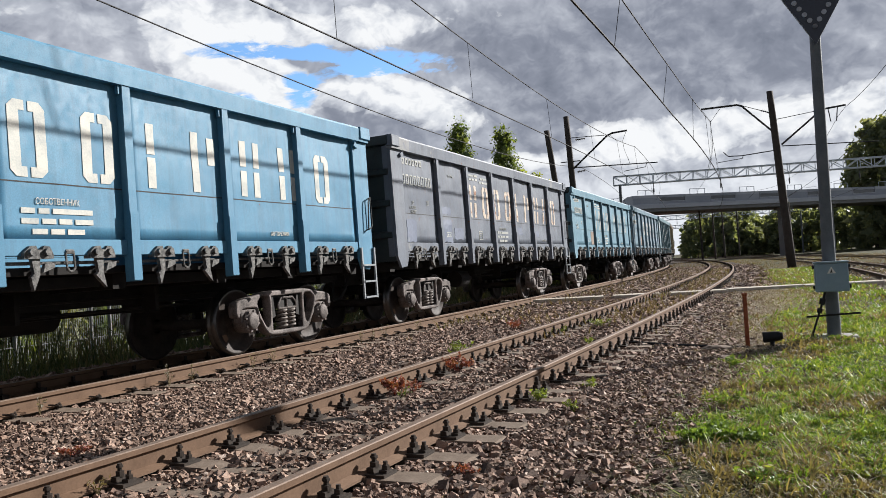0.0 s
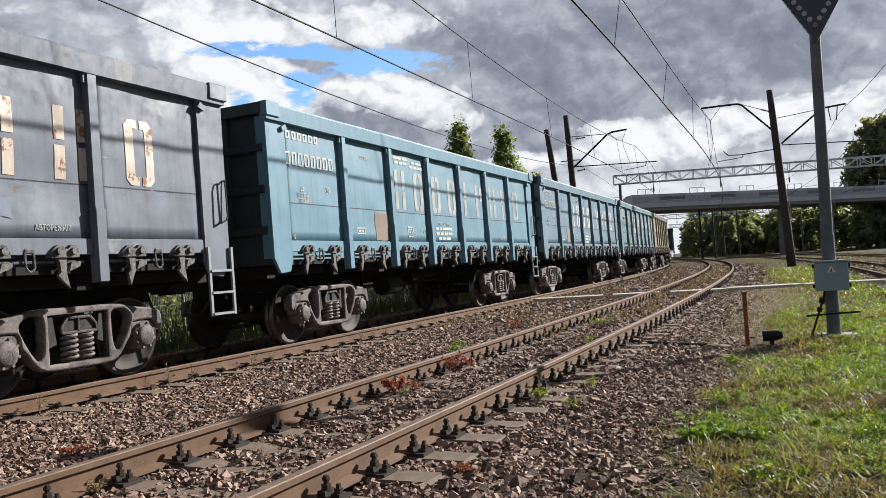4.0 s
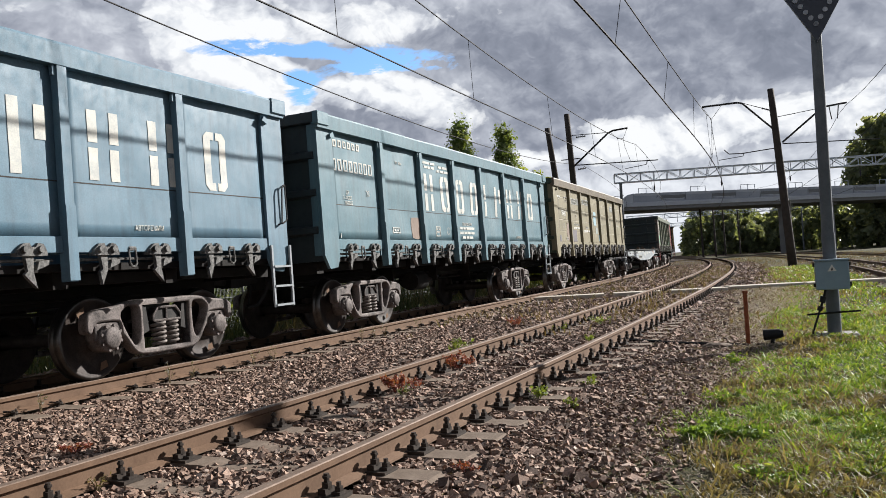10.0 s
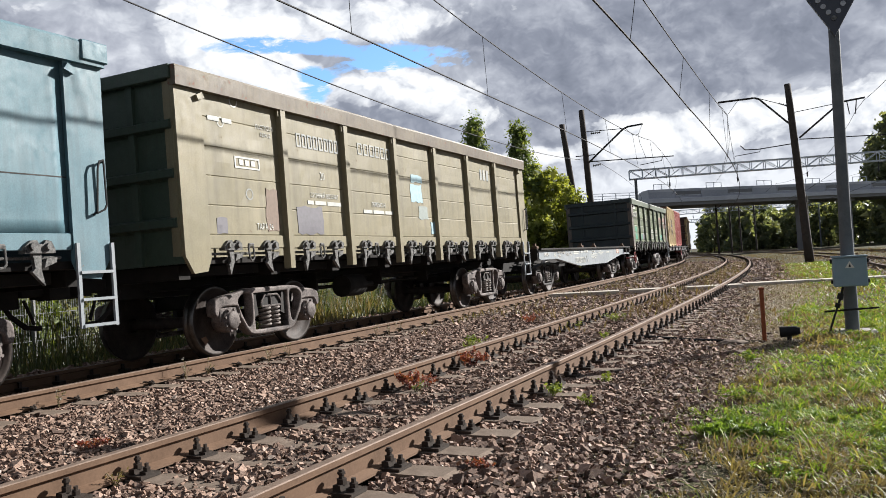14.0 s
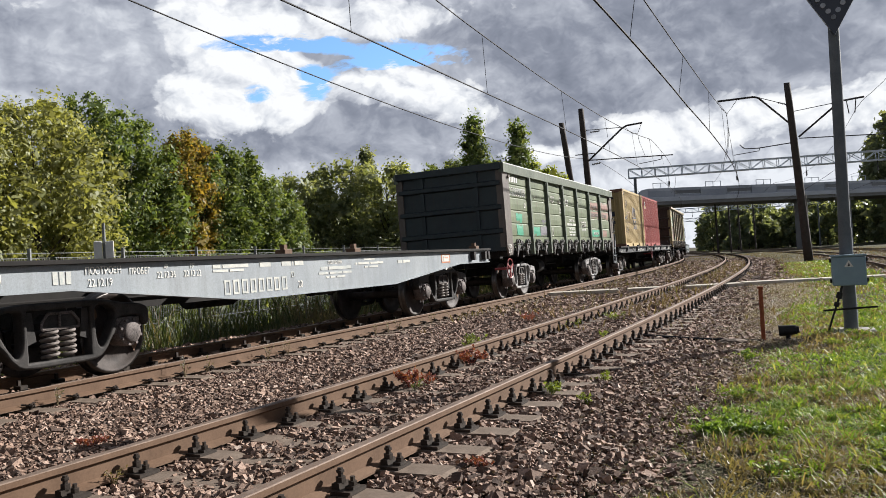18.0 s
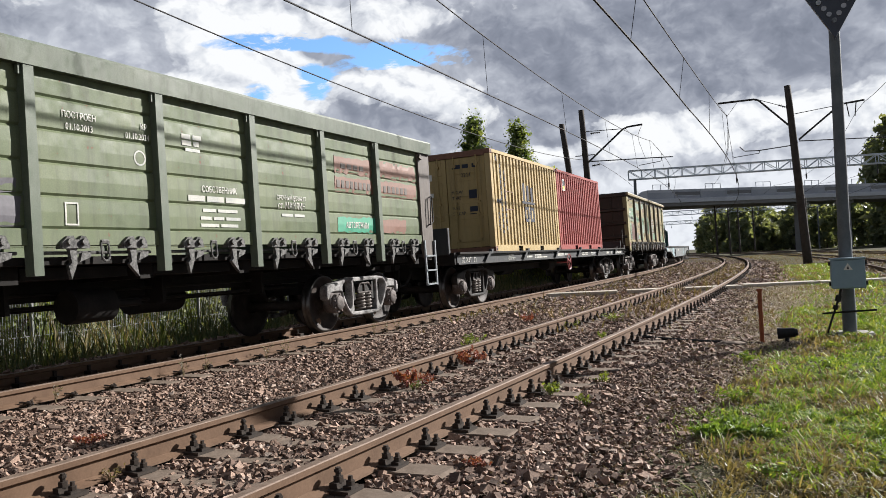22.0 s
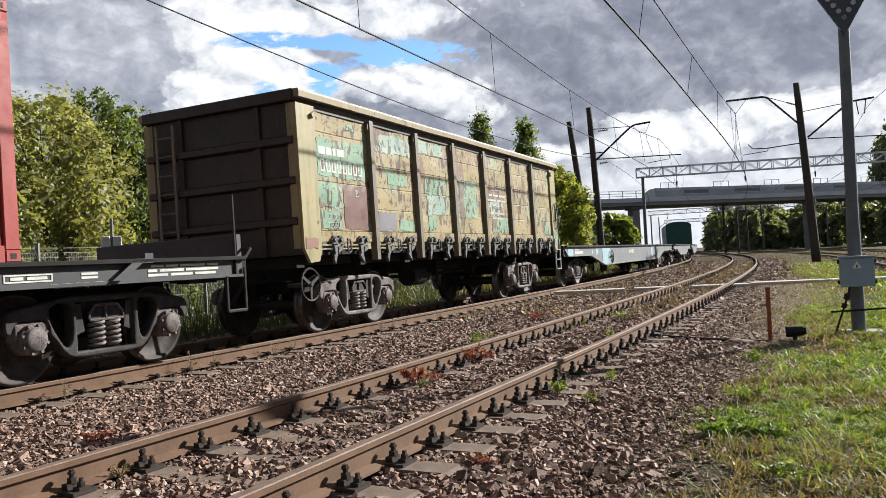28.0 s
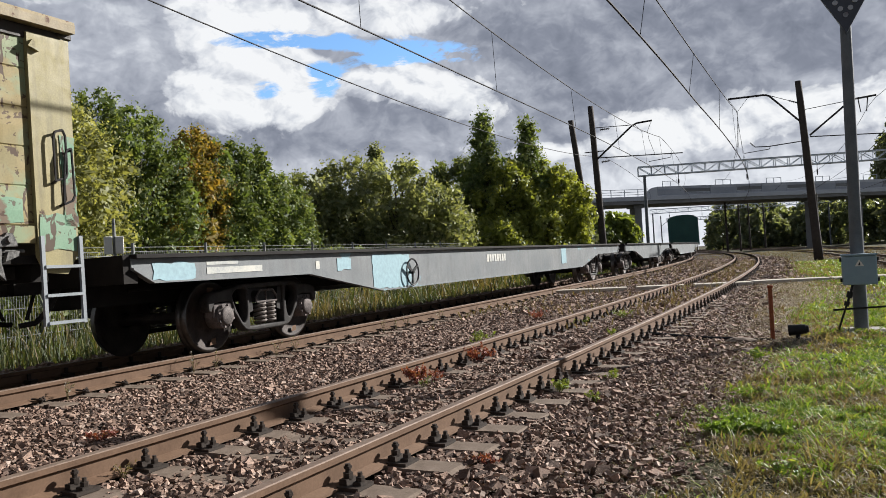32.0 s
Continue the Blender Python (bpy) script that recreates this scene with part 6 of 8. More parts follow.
for x0, x1, z0, z1, mt, q in ((-5.93, -4.50, 2.46, 3.06, M_MINTOLD, 21), (-5.95, -5.28, 1.98, 2.36, M_MINTOLD, 22), (-5.95, -5.30, 1.63, 1.94, M_MINTOLD, 34), (-5.22, -4.48, 1.64, 2.36, M_MAROON, 23), (-5.0, -4.75, 3.26, 3.36, M_MINTOLD, 35), (-4.15, -2.72, 3.02, 3.34, M_PATCHPALE, 24), (-3.68, -2.97, 2.45, 2.66, M_MINTOLD, 25), (-4.12, -3.47, 1.64, 1.95, M_PATCH, 26), (-4.10, -3.92, 1.45, 1.56, M_MINT, 36), (-2.18, -1.19, 2.37, 2.70, M_MINTOLD, 27), (-2.1, -1.1, 1.97, 2.35, M_PATCHPALE, 41), (-2.1, -1.73, 1.66, 1.96, M_MINTOLD, 42), (-2.5, -1.25, 3.16, 3.40, M_PATCHPALE, 43), (-3.35, -2.72, 1.64, 1.84, M_MINTOLD, 44), (-0.66, 0.5, 1.96, 2.76, M_MINTOLD, 28), (1.3, 2.4, 1.66, 2.01, M_MINTOLD, 29), (1.25, 2.15, 2.05, 2.37, M_PATCHPALE, 38), (5.35, 5.9, 1.64, 1.86, M_MINTOLD, 45), (-6.41, -6.10, 1.34, 1.49, M_PATCHBROWN, 31), (6.02, 6.42, 1.36, 1.72, M_MINTOLD, 32), (6.30, 6.46, 1.6, 2.5, M_MINTOLD, 33)):
    flat = abs(x0 + x1) < 11.9
    patch(G9, x0, x1, z0, z1, -1.446 if flat else -1.477, mt, q)


def end_ladder(w):
    for y in (0.82, 1.16):
        bm = bmesh.new()
        box(bm, -6.56, -6.53, y - 0.022, y + 0.022, 1.55, 3.45)
        part("ladder_rail", finish(bm, "ladder_rail", M_BROWNPOST), w)
    for z in (1.75, 2.05, 2.35, 2.65, 2.95, 3.25):
        bm = bmesh.new()
        tube(bm, (-6.565, 0.82, z), (-6.565, 1.16, z), 0.012, 6)
        part("rung", finish(bm, "rung", M_BROWNPOST), w)


def corner_grip(w, x):
    """Bent-rod handle on the corner post."""
    pts = [(x - 0.07, -1.475, 2.02), (x - 0.07, -1.53, 2.04), (x - 0.07, -1.53, 2.46), (x - 0.05, -1.53, 2.53), (x + 0.04, -1.53, 2.56), (x + 0.07, -1.53, 2.50), (x + 0.07, -1.53, 2.12), (x + 0.05, -1.53, 2.08), (x - 0.07, -1.53, 2.04)]
    bm = bmesh.new()
    for a, b in zip(pts, pts[1:]):
        tube(bm, a, b, 0.013, 6)
    part("grip", finish(bm, "grip", M_CASTDARK), w)


end_ladder(G9)
corner_grip(G9, 6.26)


def ring_mark(w, x, z, r, mat):
    """A round emblem kept to a plain ring."""
    bm = bmesh.new()
    for k in range(14):
        a, b = k * math.tau / 14, (k + 1) * math.tau / 14
        vs = [(x + q * math.cos(t), z + q * math.sin(t)) for q, t in ((r, a), (r, b), (r * 0.78, b), (r * 0.78, a))]
        bm.faces.new([bm.verts.new((p, side_y(w, p, h, -1.43) - 0.004, h)) for p, h in vs])
    part("emblem", finish(bm, "emblem", mat), w)


ring_mark(G5, -5.32, 3.40, 0.09, M_STENCIL)
ring_mark(G5, -5.61, 3.08, 0.07, M_STENCIL)
ring_mark(G5, -5.1, 2.16, 0.08, M_STENCILDIM)
for x0, x1, z0, z1, mt, q in ((-0.15, 0.35, 2.66, 2.80, M_PATCHBLUE, 41), (0.1, 0.5, 1.95, 2.2, M_PATCHGREY, 43), (-4.75, -4.46, 1.66, 2.25, M_PATCHDUN, 46)):
    patch(G5, x0, x1, z0, z1, -1.43, mt, q)
ring_mark(G7, -1.13, 2.43, 0.09, M_STENCIL)
for w, x in ((G2, -1.22), (G3, -1.22), (G4, -1.22)):
    ring_mark(w, x, 1.81, 0.08, M_STENCILDIM)


# ---- flat wagons ----
def sill_mesh(prof, y0, y1, mat):
    bm = bmesh.new()
    prism(bm, prof, y0, y1)
    return finish(bm, "side_sill", mat)


def flat_wagon(name, label, s0, half, base, prof, ztop, mat, cast, deck="open", stakes=(), hand_wheel=None, hw_x=0.0):
    w = wagon_thing(name, label, s0, base)
    xs = [x for x, _ in prof]
    for g in (-1, 1):
        part("side_sill", sill_mesh(prof, g * 1.40 - 0.02, g * 1.40 + 0.02, mat), w)
        bm = bmesh.new()
        box(bm, -half, half, min(g * 1.32, g * 1.50), max(g * 1.32, g * 1.50), ztop - 0.05, ztop, 0.006)
        part("top_flange", finish(bm, "top_flange", M_UNDER), w)
        bm = bmesh.new()
        for (xa, za), (xb, zb) in zip(prof[2:], prof[3:]):
            prism(bm, [(xa, za), (xb, zb), (xb, zb + 0.02), (xa, za + 0.02)], g * 1.36, g * 1.455)
        part("bottom_flange", finish(bm, "bottom_flange", mat), w)
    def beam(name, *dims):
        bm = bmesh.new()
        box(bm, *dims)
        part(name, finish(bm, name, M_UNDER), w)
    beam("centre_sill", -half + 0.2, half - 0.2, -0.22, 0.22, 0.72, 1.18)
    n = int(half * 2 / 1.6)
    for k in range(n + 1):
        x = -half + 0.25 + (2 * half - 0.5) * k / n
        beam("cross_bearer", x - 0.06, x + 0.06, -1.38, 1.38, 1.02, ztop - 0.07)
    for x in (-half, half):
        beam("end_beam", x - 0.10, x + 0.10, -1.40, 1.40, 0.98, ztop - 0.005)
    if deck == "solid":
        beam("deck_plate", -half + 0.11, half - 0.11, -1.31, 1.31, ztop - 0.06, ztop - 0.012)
    for i, x in enumerate(stakes):
        bm = bmesh.new()
        box(bm, x - 0.10, x + 0.10, -1.30, -1.12, ztop, ztop + 0.075, 0.01)
        box(bm, x - 0.04, x + 0.04, -1.25, -1.17, ztop + 0.075, ztop + 0.15)
        part("container_stop", finish(bm, "container_stop", M_RAILSIDE), w)
    bm = bmesh.new()
    tube(bm, (-1.2, 0.5, 0.80), (-0.2, 0.5, 0.80), 0.21, 14)
    part("air_tank", finish(bm, "air_tank", M_UNDER), w)
    bm = bmesh.new()
    tube(bm, (0.8, -0.4, 0.80), (1.5, -0.4, 0.80), 0.18, 12)
    part("brake_cylinder", finish(bm, "brake_cylinder", M_UNDER), w)
    bm = bmesh.new()
    tube(bm, (-half + 1, -0.3, 0.90), (half - 1, -0.3, 0.90), 0.02, 6)
    part("brake_rod", finish(bm, "brake_rod", M_UNDER), w)
    add_couplers(w, half + 0.1)
    for x in (-base / 2, base / 2):
        add_bogie(w, x, s0, cast)
    if hand_wheel:
        part("hand_wheel", cached(("hw", hand_wheel.name), lambda: hand_wheel_mesh(hand_wheel)), w, pose(hw_x, -1.50, 0.86), "spoked brake hand wheel")
    return w


F6_PROF = [(-6.72, 1.29), (6.72, 1.29), (6.72, 0.99), (5.0, 0.99), (4.3, 0.93), (2.0, 0.71), (-2.2, 0.71), (-4.4, 0.93), (-5.0, 0.99), (-6.72, 0.99)]
F6 = flat_wagon("flat_wagon", "empty pale grey container flat wagon with tapered side sills", 89.98, 6.72, 9.72, F6_PROF, 1.31, M_PALEGREY, M_CASTDARK, stakes=(-6.4, -1.0, 1.0, 6.4))
write(F6, "120 КМ/Ч", -6.0, 1.08, -1.422, 0.14)
write(F6, "ПОСТРОЕН", -4.56, 1.15, -1.422, 0.11)
write(F6, "22.12.19", -4.61, 1.02, -1.422, 0.12)
write(F6, "ПРОБЕГ", -4.05, 1.13, -1.422, 0.10)
write(F6, "КР", -3.64, 1.18, -1.422, 0.07)
write(F6, "22.12.36", -3.64, 1.07, -1.422, 0.11)
write(F6, "ДР", -3.2, 1.18, -1.422, 0.07)
write(F6, "22.12.22", -3.2, 1.07, -1.422, 0.11)
bars(F6, [(-5.2 + k * 0.08, -5.14 + k * 0.08, 1.06, 1.19) for k in range(3)] + digit_row(-2.63, 0.177, 0.12, 0.80, 0.99, 8) + frame_bars(-1.15, -1.08, 0.97, 1.05, 0.012) + word_bars(-2.85, -2.1, 1.15, 0.045, (0.25,)) + word_bars(-2.85, -2.2, 1.10, 0.03, (0.5,)) + word_bars(-1.89, -1.61, 1.14, 0.06, ()), -1.422, M_STENCIL)
write(F6, "20", -0.94, 0.81, -1.422, 0.15)
bars(F6, word_bars(-1.39, -0.81, 1.14, 0.07, (0.45, 0.55)), -1.422, M_STENCIL)
write(F6, "СОБСТВЕННИК", 0.05, 1.135, -1.422, 0.07)
bars(F6, word_bars(-0.40, 0.55, 1.045, 0.05, (0.25,)) + word_bars(-0.45, 0.55, 0.975, 0.035, (0.3, 0.7)) + word_bars(-0.25, 0.35, 0.915, 0.03, (0.2, 0.5)) + word_bars(0.65, 1.65, 1.10, 0.035, (0.1, 0.5)) + word_bars(0.95, 1.45, 1.04, 0.03, (0.3,)) + word_bars(0.95, 1.35, 1.17, 0.025, ()) + word_bars(2.16, 2.7, 1.09, 0.05, (0.4,)), -1.422, M_STENCIL)
bars(F6, frame_bars(4.10, 4.52, 1.04, 1.22, 0.022) + [(4.2, 4.22, 1.08, 1.17), (4.27, 4.43, 1.13, 1.15)], -1.422, plain("orange_paint", (0.42, 0.14, 0.05), 0.5))
bars(F6, [(4.125, 4.495, 1.065, 1.195)], -1.420, M_STENCIL)
for x in (5.7, 6.35, 6.55):
    bm = bmesh.new()
    prism(bm, [(x - 0.05, 1.06), (x + 0.05, 1.06), (x + 0.05, 1.24), (x - 0.05, 1.24)], -1.52, -1.42)
    part("lashing_bracket", finish(bm, "lashing_bracket", M_CASTDARK), F6)

F8_PROF = [(-9.15, 1.24), (9.15, 1.24), (9.15, 1.0), (-9.15, 1.0)]
F8 = flat_wagon("container_wagon", "charcoal container flat wagon with bracketed sides", 121.22, 9.15, 14.42, F8_PROF, 1.25, M_CHARCOAL, M_CASTDARK, deck="solid", hand_wheel=M_WHEELRED, hw_x=-0.14)
for x in (-7.2, -4.35, -1.25, 1.5, 4.4, 7.4):
    bm = bmesh.new()
    prism(bm, [(x - 0.45, 1.02), (x - 0.30, 1.02), (x - 0.02, 1.20), (x + 0.14, 1.20), (x + 0.14, 1.31), (x + 0.02, 1.31), (x + 0.02, 1.25), (x - 0.10, 1.25)], -1.50, -1.42)
    part("deck_bracket", finish(bm, "deck_bracket", M_CHARCOAL), F8)
bm = bmesh.new()
for g in (-1, 1):
    box(bm, -9.15, 9.15, g * 1.40 - 0.06, g * 1.40 + 0.06, 0.985, 1.0)
part("bottom_flange", finish(bm, "bottom_flange", M_CHARCOAL), F8)
write(F8, "ТАРА", -8.82, 1.10, -1.422, 0.085)
write(F8, "TARA", -8.82, 1.01, -1.422, 0.085)
write(F8, "24.8 Т", -8.5, 1.03, -1.422, 0.15)
ring_mark(F8, -8.13, 1.07, 0.07, M_STENCIL)
bars(F8, word_bars(-4.25, -3.75, 1.06, 0.05, (0.3,)) + word_bars(-3.55, -2.9, 1.10, 0.035, (0.3,)) + word_bars(-3.55, -2.75, 1.04, 0.035, (0.2, 0.6)) + word_bars(-2.75, -2.3, 1.04, 0.035, ()) + [(-1.39 + k * 0.125, -1.30 + k * 0.125, 1.06, 1.17) for k in range(8)] + word_bars(-0.35, 0.0, 1.08, 0.06, (0.5,)) + word_bars(1.9, 2.8, 1.10, 0.03, (0.4,)) + word_bars(1.9, 2.7, 1.05, 0.03, (0.6,)) + word_bars(3.2, 3.9, 1.10, 0.03, (0.5,)) + word_bars(3.2, 3.8, 1.05, 0.03, ()) + frame_bars(5.75, 6.28, 1.05, 1.13, 0.015) + word_bars(5.80, 6.24, 1.075, 0.03, (0.4,)) + word_bars(6.6, 6.85, 1.10, 0.025, ()) + word_bars(6.6, 6.85, 1.06, 0.025, ()) + word_bars(7.55, 8.7, 1.15, 0.025, (0.2, 0.4, 0.8)) + word_bars(7.5, 8.7, 1.095, 0.03, (0.15, 0.5)) + word_bars(7.5, 8.65, 1.045, 0.03, (0.3, 0.65)), -1.422, M_STENCIL)
write(F8, "ПОСТРОЕН", -5.6, 1.11, -1.422, 0.085, M_STENCIL)
write(F8, "UZBŪVĒTS 28.08.13", -5.52, 1.03, -1.422, 0.085, M_STENCIL)
write(F8, "PIERAKSTA STACIJA REZEKNE", 6.62, 0.975, -1.422, 0.07, M_STENCIL)
# end step and brake stand
bm = bmesh.new()
tube(bm, (9.0, -1.44, 1.0), (9.0, -1.44, 2.05), 0.02, 6)
pipe(bm, [(8.8, -1.45, 1.0), (8.8, -1.45, 0.55), (9.15, -1.45, 0.55), (9.15, -1.45, 1.1)], 0.022, 6)
pipe(bm, [(9.15, -1.45, 1.2), (9.30, -1.45, 1.35), (9.30, -1.2, 1.35)], 0.02, 6)
part("brake_stand", finish(bm, "brake_stand", M_CASTDARK), F8)
# folded end board
bm = bmesh.new()
box(bm, -9.30, -9.20, -1.30, 1.30, 1.20, 1.78, 0.01)
part("end_board", finish(bm, "end_board", M_CHARCOAL), F8)
bm = bmesh.new()
box(bm, 9.20, 9.30, -1.30, 1.30, 1.20, 1.55, 0.01)
part("end_board", finish(bm, "end_board", M_CHARCOAL), F8)


def corrugated(x0, x1, z0, z1, y, mat):
    """Trapezoid corrugation along x, outer ribs at y."""
    bm = bmesh.new()
    n = 21
    p = (x1 - x0) / n
    prof = []
    for k in range(n):
        a = x0 + k * p
        prof += [(a, 0.036), (a + 0.25 * p, 0.036), (a + 0.42 * p, 0.0), (a + 0.82 * p, 0.0)]
    prof.append((x1, 0.036))
    lo = [bm.verts.new((x, y + d, z0)) for x, d in prof]
    hi = [bm.verts.new((x, y + d, z1)) for x, d in prof]
    for k in range(len(prof) - 1):
        bm.faces.new((lo[k], lo[k + 1], hi[k + 1], hi[k]))
    return finish(bm, "side_wall", mat)


def container(name, label, s0, x0, mat, end_mat, door_front):
    """A twenty-foot box, keyed with its wagon."""
    w = tagged(new(name), label, "shipping container", "containers on the wagon")
    WAGONS.append((w, s0, 14.42))
    L, H, Wd, zb = 6.058, 2.591, 2.438, 1.262
    x1 = x0 + L
    for g in (-1, 1):
        part("side_wall", cached(("cw", mat.name), lambda: corrugated(-L / 2 + 0.16, L / 2 - 0.16, zb + 0.16, zb + H - 0.08, -Wd / 2 + 0.012, mat)), w, pose((x0 + x1) / 2, 0, 0, 0, 0, 0 if g < 0 else 180))
        for z0_, z1_, nm in ((zb, zb + 0.16, "bottom_rail"), (zb + H - 0.08, zb + H, "top_rail")):
            bm = bmesh.new()
            a, b = sorted((g * Wd / 2, g * (Wd / 2 - 0.06)))
            if nm == "bottom_rail":
                for xa, xb in ((x0 + 0.17, x0 + 1.85), (x0 + 2.21, x1 - 2.21), (x1 - 1.85, x1 - 0.17)):
                    box(bm, xa, xb, a, b, z0_, z1_)
                for xa, xb in ((x0 + 1.85, x0 + 2.21), (x1 - 2.21, x1 - 1.85)):
                    box(bm, xa, xb, a, b, z1_ - 0.03, z1_)
            else:
                box(bm, x0 + 0.15, x1 - 0.15, a, b, z0_, z1_)
            part(nm, finish(bm, nm, mat), w)
        for x in (x0, x1):
            bm = bmesh.new()
            a, b = sorted((g * Wd / 2, g * (Wd / 2 - 0.15)))
            xa, xb = (x, x + 0.16) if x == x0 else (x - 0.16, x)
            box(bm, xa, xb, a, b, zb + 0.12, zb + H - 0.12, 0.008)
            part("corner_pillar", finish(bm, "corner_pillar", mat), w)
            for z in (zb, zb + H - 0.118):
                bm = bmesh.new()
                e = 0.004
                box(bm, xa - e, xb + e, a - e, b + e, z - (e if z == zb else 0), z + 0.118 + (0 if z == zb else e), 0.012)
                box(bm, (xa + xb) / 2 - 0.03, (xa + xb) / 2 + 0.03, g * (Wd / 2 + 0.005) - 0.003, g * (Wd / 2 + 0.005) + 0.003, z + 0.035, z + 0.085, mat=1)
                part("corner_casting", finish(bm, "corner_casting", [M_PATCHBROWN if mat is M_YELLOW else mat, M_BLACK]), w)
    bm = bmesh.new()
    box(bm, x0 + 0.05, x1 - 0.05, -Wd / 2 + 0.05, Wd / 2 - 0.05, zb + H - 0.05, zb + H - 0.02)
    part("roof", finish(bm, "roof", M_PATCHBROWN if mat is M_YELLOW else mat), w)
    bm = bmesh.new()
    box(bm, x0 + 0.05, x1 - 0.05, -Wd / 2 + 0.06, Wd / 2 - 0.06, zb + 0.05, zb + 0.14)
    part("floor", finish(bm, "floor", M_UNDER), w)
    # ends
    for x, g in ((x0, -1), (x1, 1)):
        if g < 0 and door_front:
            for y0, y1 in ((-1.06, -0.01), (0.01, 1.06)):
                bm = bmesh.new()
                box(bm, x + 0.02, x + 0.06, y0, y1, zb + 0.14, zb + H - 0.16, 0.005)
                door = part("door", finish(bm, "door", end_mat), w)
                for k in range(4):
                    z = zb + 0.28 + k * 0.58
                    bm = bmesh.new()
                    box(bm, x + 0.005, x + 0.0195, y0 + 0.12, y1 - 0.12, z, z + 0.40, 0.005)
                    part("door_panel", finish(bm, "door_panel", end_mat), door)
                for y in (y0 + 0.22, y1 - 0.22):
                    bm = bmesh.new()
                    tube(bm, (x - 0.025, y, zb + 0.12), (x - 0.025, y, zb + H - 0.12), 0.017, 8)
                    for z in (0.3, 0.95, 1.25, 2.2):
                        box(bm, x - 0.045, x + 0.02, y - 0.05, y + 0.05, zb + z, zb + z + 0.06)
                    box(bm, x - 0.04, x - 0.02, y - 0.01, y + 0.32, zb + 1.0, zb + 1.04)
                    part("locking_bar", finish(bm, "locking_bar", end_mat), door)
            for z0_, z1_ in ((zb, zb + 0.13), (zb + H - 0.15, zb + H)):
                bm = bmesh.new()
                box(bm, x, x + 0.12, -1.07, 1.07, z0_, z1_, 0.006)
                part("end_beam", finish(bm, "end_beam", M_PATCHBROWN), w)
        else:
            bm = bmesh.new()
            box(bm, min(x, x - g * 0.05), max(x, x - g * 0.05), -1.07, 1.07, zb, zb + H - 0.01)
            for k in range(9):
                y = -0.95 + k * 0.235
                box(bm, x - 0.012 if g < 0 else x, x if g < 0 else x + 0.012, y, y + 0.11, zb + 0.16, zb + H - 0.14)
            part("end_wall", finish(bm, "end_wall", end_mat), w)
    return w


CY = container("yellow_container", "yellow twenty-foot steel shipping container with rusty corners", 121.22, -6.10, M_YELLOW, M_YELLOWEND, True)
CR = container("red_container", "faded red twenty-foot steel shipping container", 121.22, 0.04, M_RED, M_RED, False)
YS = -1.219 + 0.010
# company mark as plain shapes
bm = bmesh.new()
for x0, x1, z0, z1 in ((-3.56, -3.38, 2.66, 3.14), (-3.20, -3.02, 2.66, 3.10), (-2.84, -2.66, 2.66, 3.06), (-3.64, -2.50, 2.57, 2.64)):
    plate(bm, x0, x1, z0, z1, YS)
for c in (-3.27, -2.79):
    for x0, x1, z0, z1 in ((c - 0.20, c - 0.09, 2.16, 2.40), (c + 0.09, c + 0.20, 2.16, 2.40), (c - 0.16, c + 0.16, 2.07, 2.155), (c - 0.16, c + 0.16, 2.405, 2.49)):
        plate(bm, x0, x1, z0, z1, YS)
part("company_mark", finish(bm, "company_mark", M_NAVY), CY, label="dark blue block mark")
bars(CY, [(-5.41, -5.34, 3.42 - k * 0.142, 3.52 - k * 0.142) for k in range(13)] + [(-5.11, -5.04, 3.26 - k * 0.16, 3.37 - k * 0.16) for k in range(8)] + [(-5.11, -5.04, 1.98 - k * 0.17, 2.09 - k * 0.17) for k in range(2)] + [(-5.70, -5.64, 2.2 - k * 0.1, 2.26 - k * 0.1) for k in range(5)] + [(-5.74 + k * 0.12, -5.66 + k * 0.12, 2.50, 2.60) for k in range(3)] + [(-5.70, -5.60, 3.58, 3.70)], YS, M_NAVY)
bars(CY, frame_bars(-5.06, -4.45, 2.35, 2.84), YS, M_PATCHBROWN)
bars(CR, [(0.76, 1.02, 3.20, 3.57)], YS, M_WHITE, "sticker")
bars(CR, [(0.79, 0.99, 3.24, 3.36)], YS - 0.003, plain("sticker_yellow", (0.6, 0.45, 0.05), 0.5), "sticker")
bars(CR, [(0.79, 0.99, 3.36, 3.54)], YS - 0.003, M_NAVY, "sticker")


def end_write(thing, x, words, y, z, size, mat):
    """Lettering on the end that faces forward (-x)."""
    part("lettering", text_mesh(words, size, mat), thing, Matrix.Translation((x - 0.004, y, z)) @ Matrix.Rotation(radians(-90), 4, "Z") @ Matrix.Diagonal((0.85, 1, 1, 1)))


def end_bars(thing, x, rows, mat, name="lettering"):
    for y0, y1, z0, z1 in rows:
        bm = bmesh.new()
        box(bm, x - 0.005, x, y0, y1, z0, z1)
        part(name, finish(bm, name, mat), thing)


EX = -6.095
end_bars(CY, EX, [(-0.85, -0.72, 3.42, 3.52), (-0.62, -0.45, 3.42, 3.52), (-0.40, -0.18, 3.42, 3.52)], M_NAVY)
end_write(CY, EX, "22G1", -0.55, 3.20, 0.14, M_NAVY)
end_write(CY, EX, "M.G.W", -0.28, 2.78, 0.12, M_NAVY)
end_write(CY, EX, "TARE", -0.26, 2.64, 0.12, M_NAVY)
end_write(CY, EX, "NET", -0.24, 2.38, 0.12, M_NAVY)
end_write(CY, EX, "CU.CAP", -0.30, 2.24, 0.12, M_NAVY)
end_bars(CY, EX, [(-0.85, -0.60, 2.64, 2.86), (-0.85, -0.60, 2.24, 2.44)], M_NAVY)
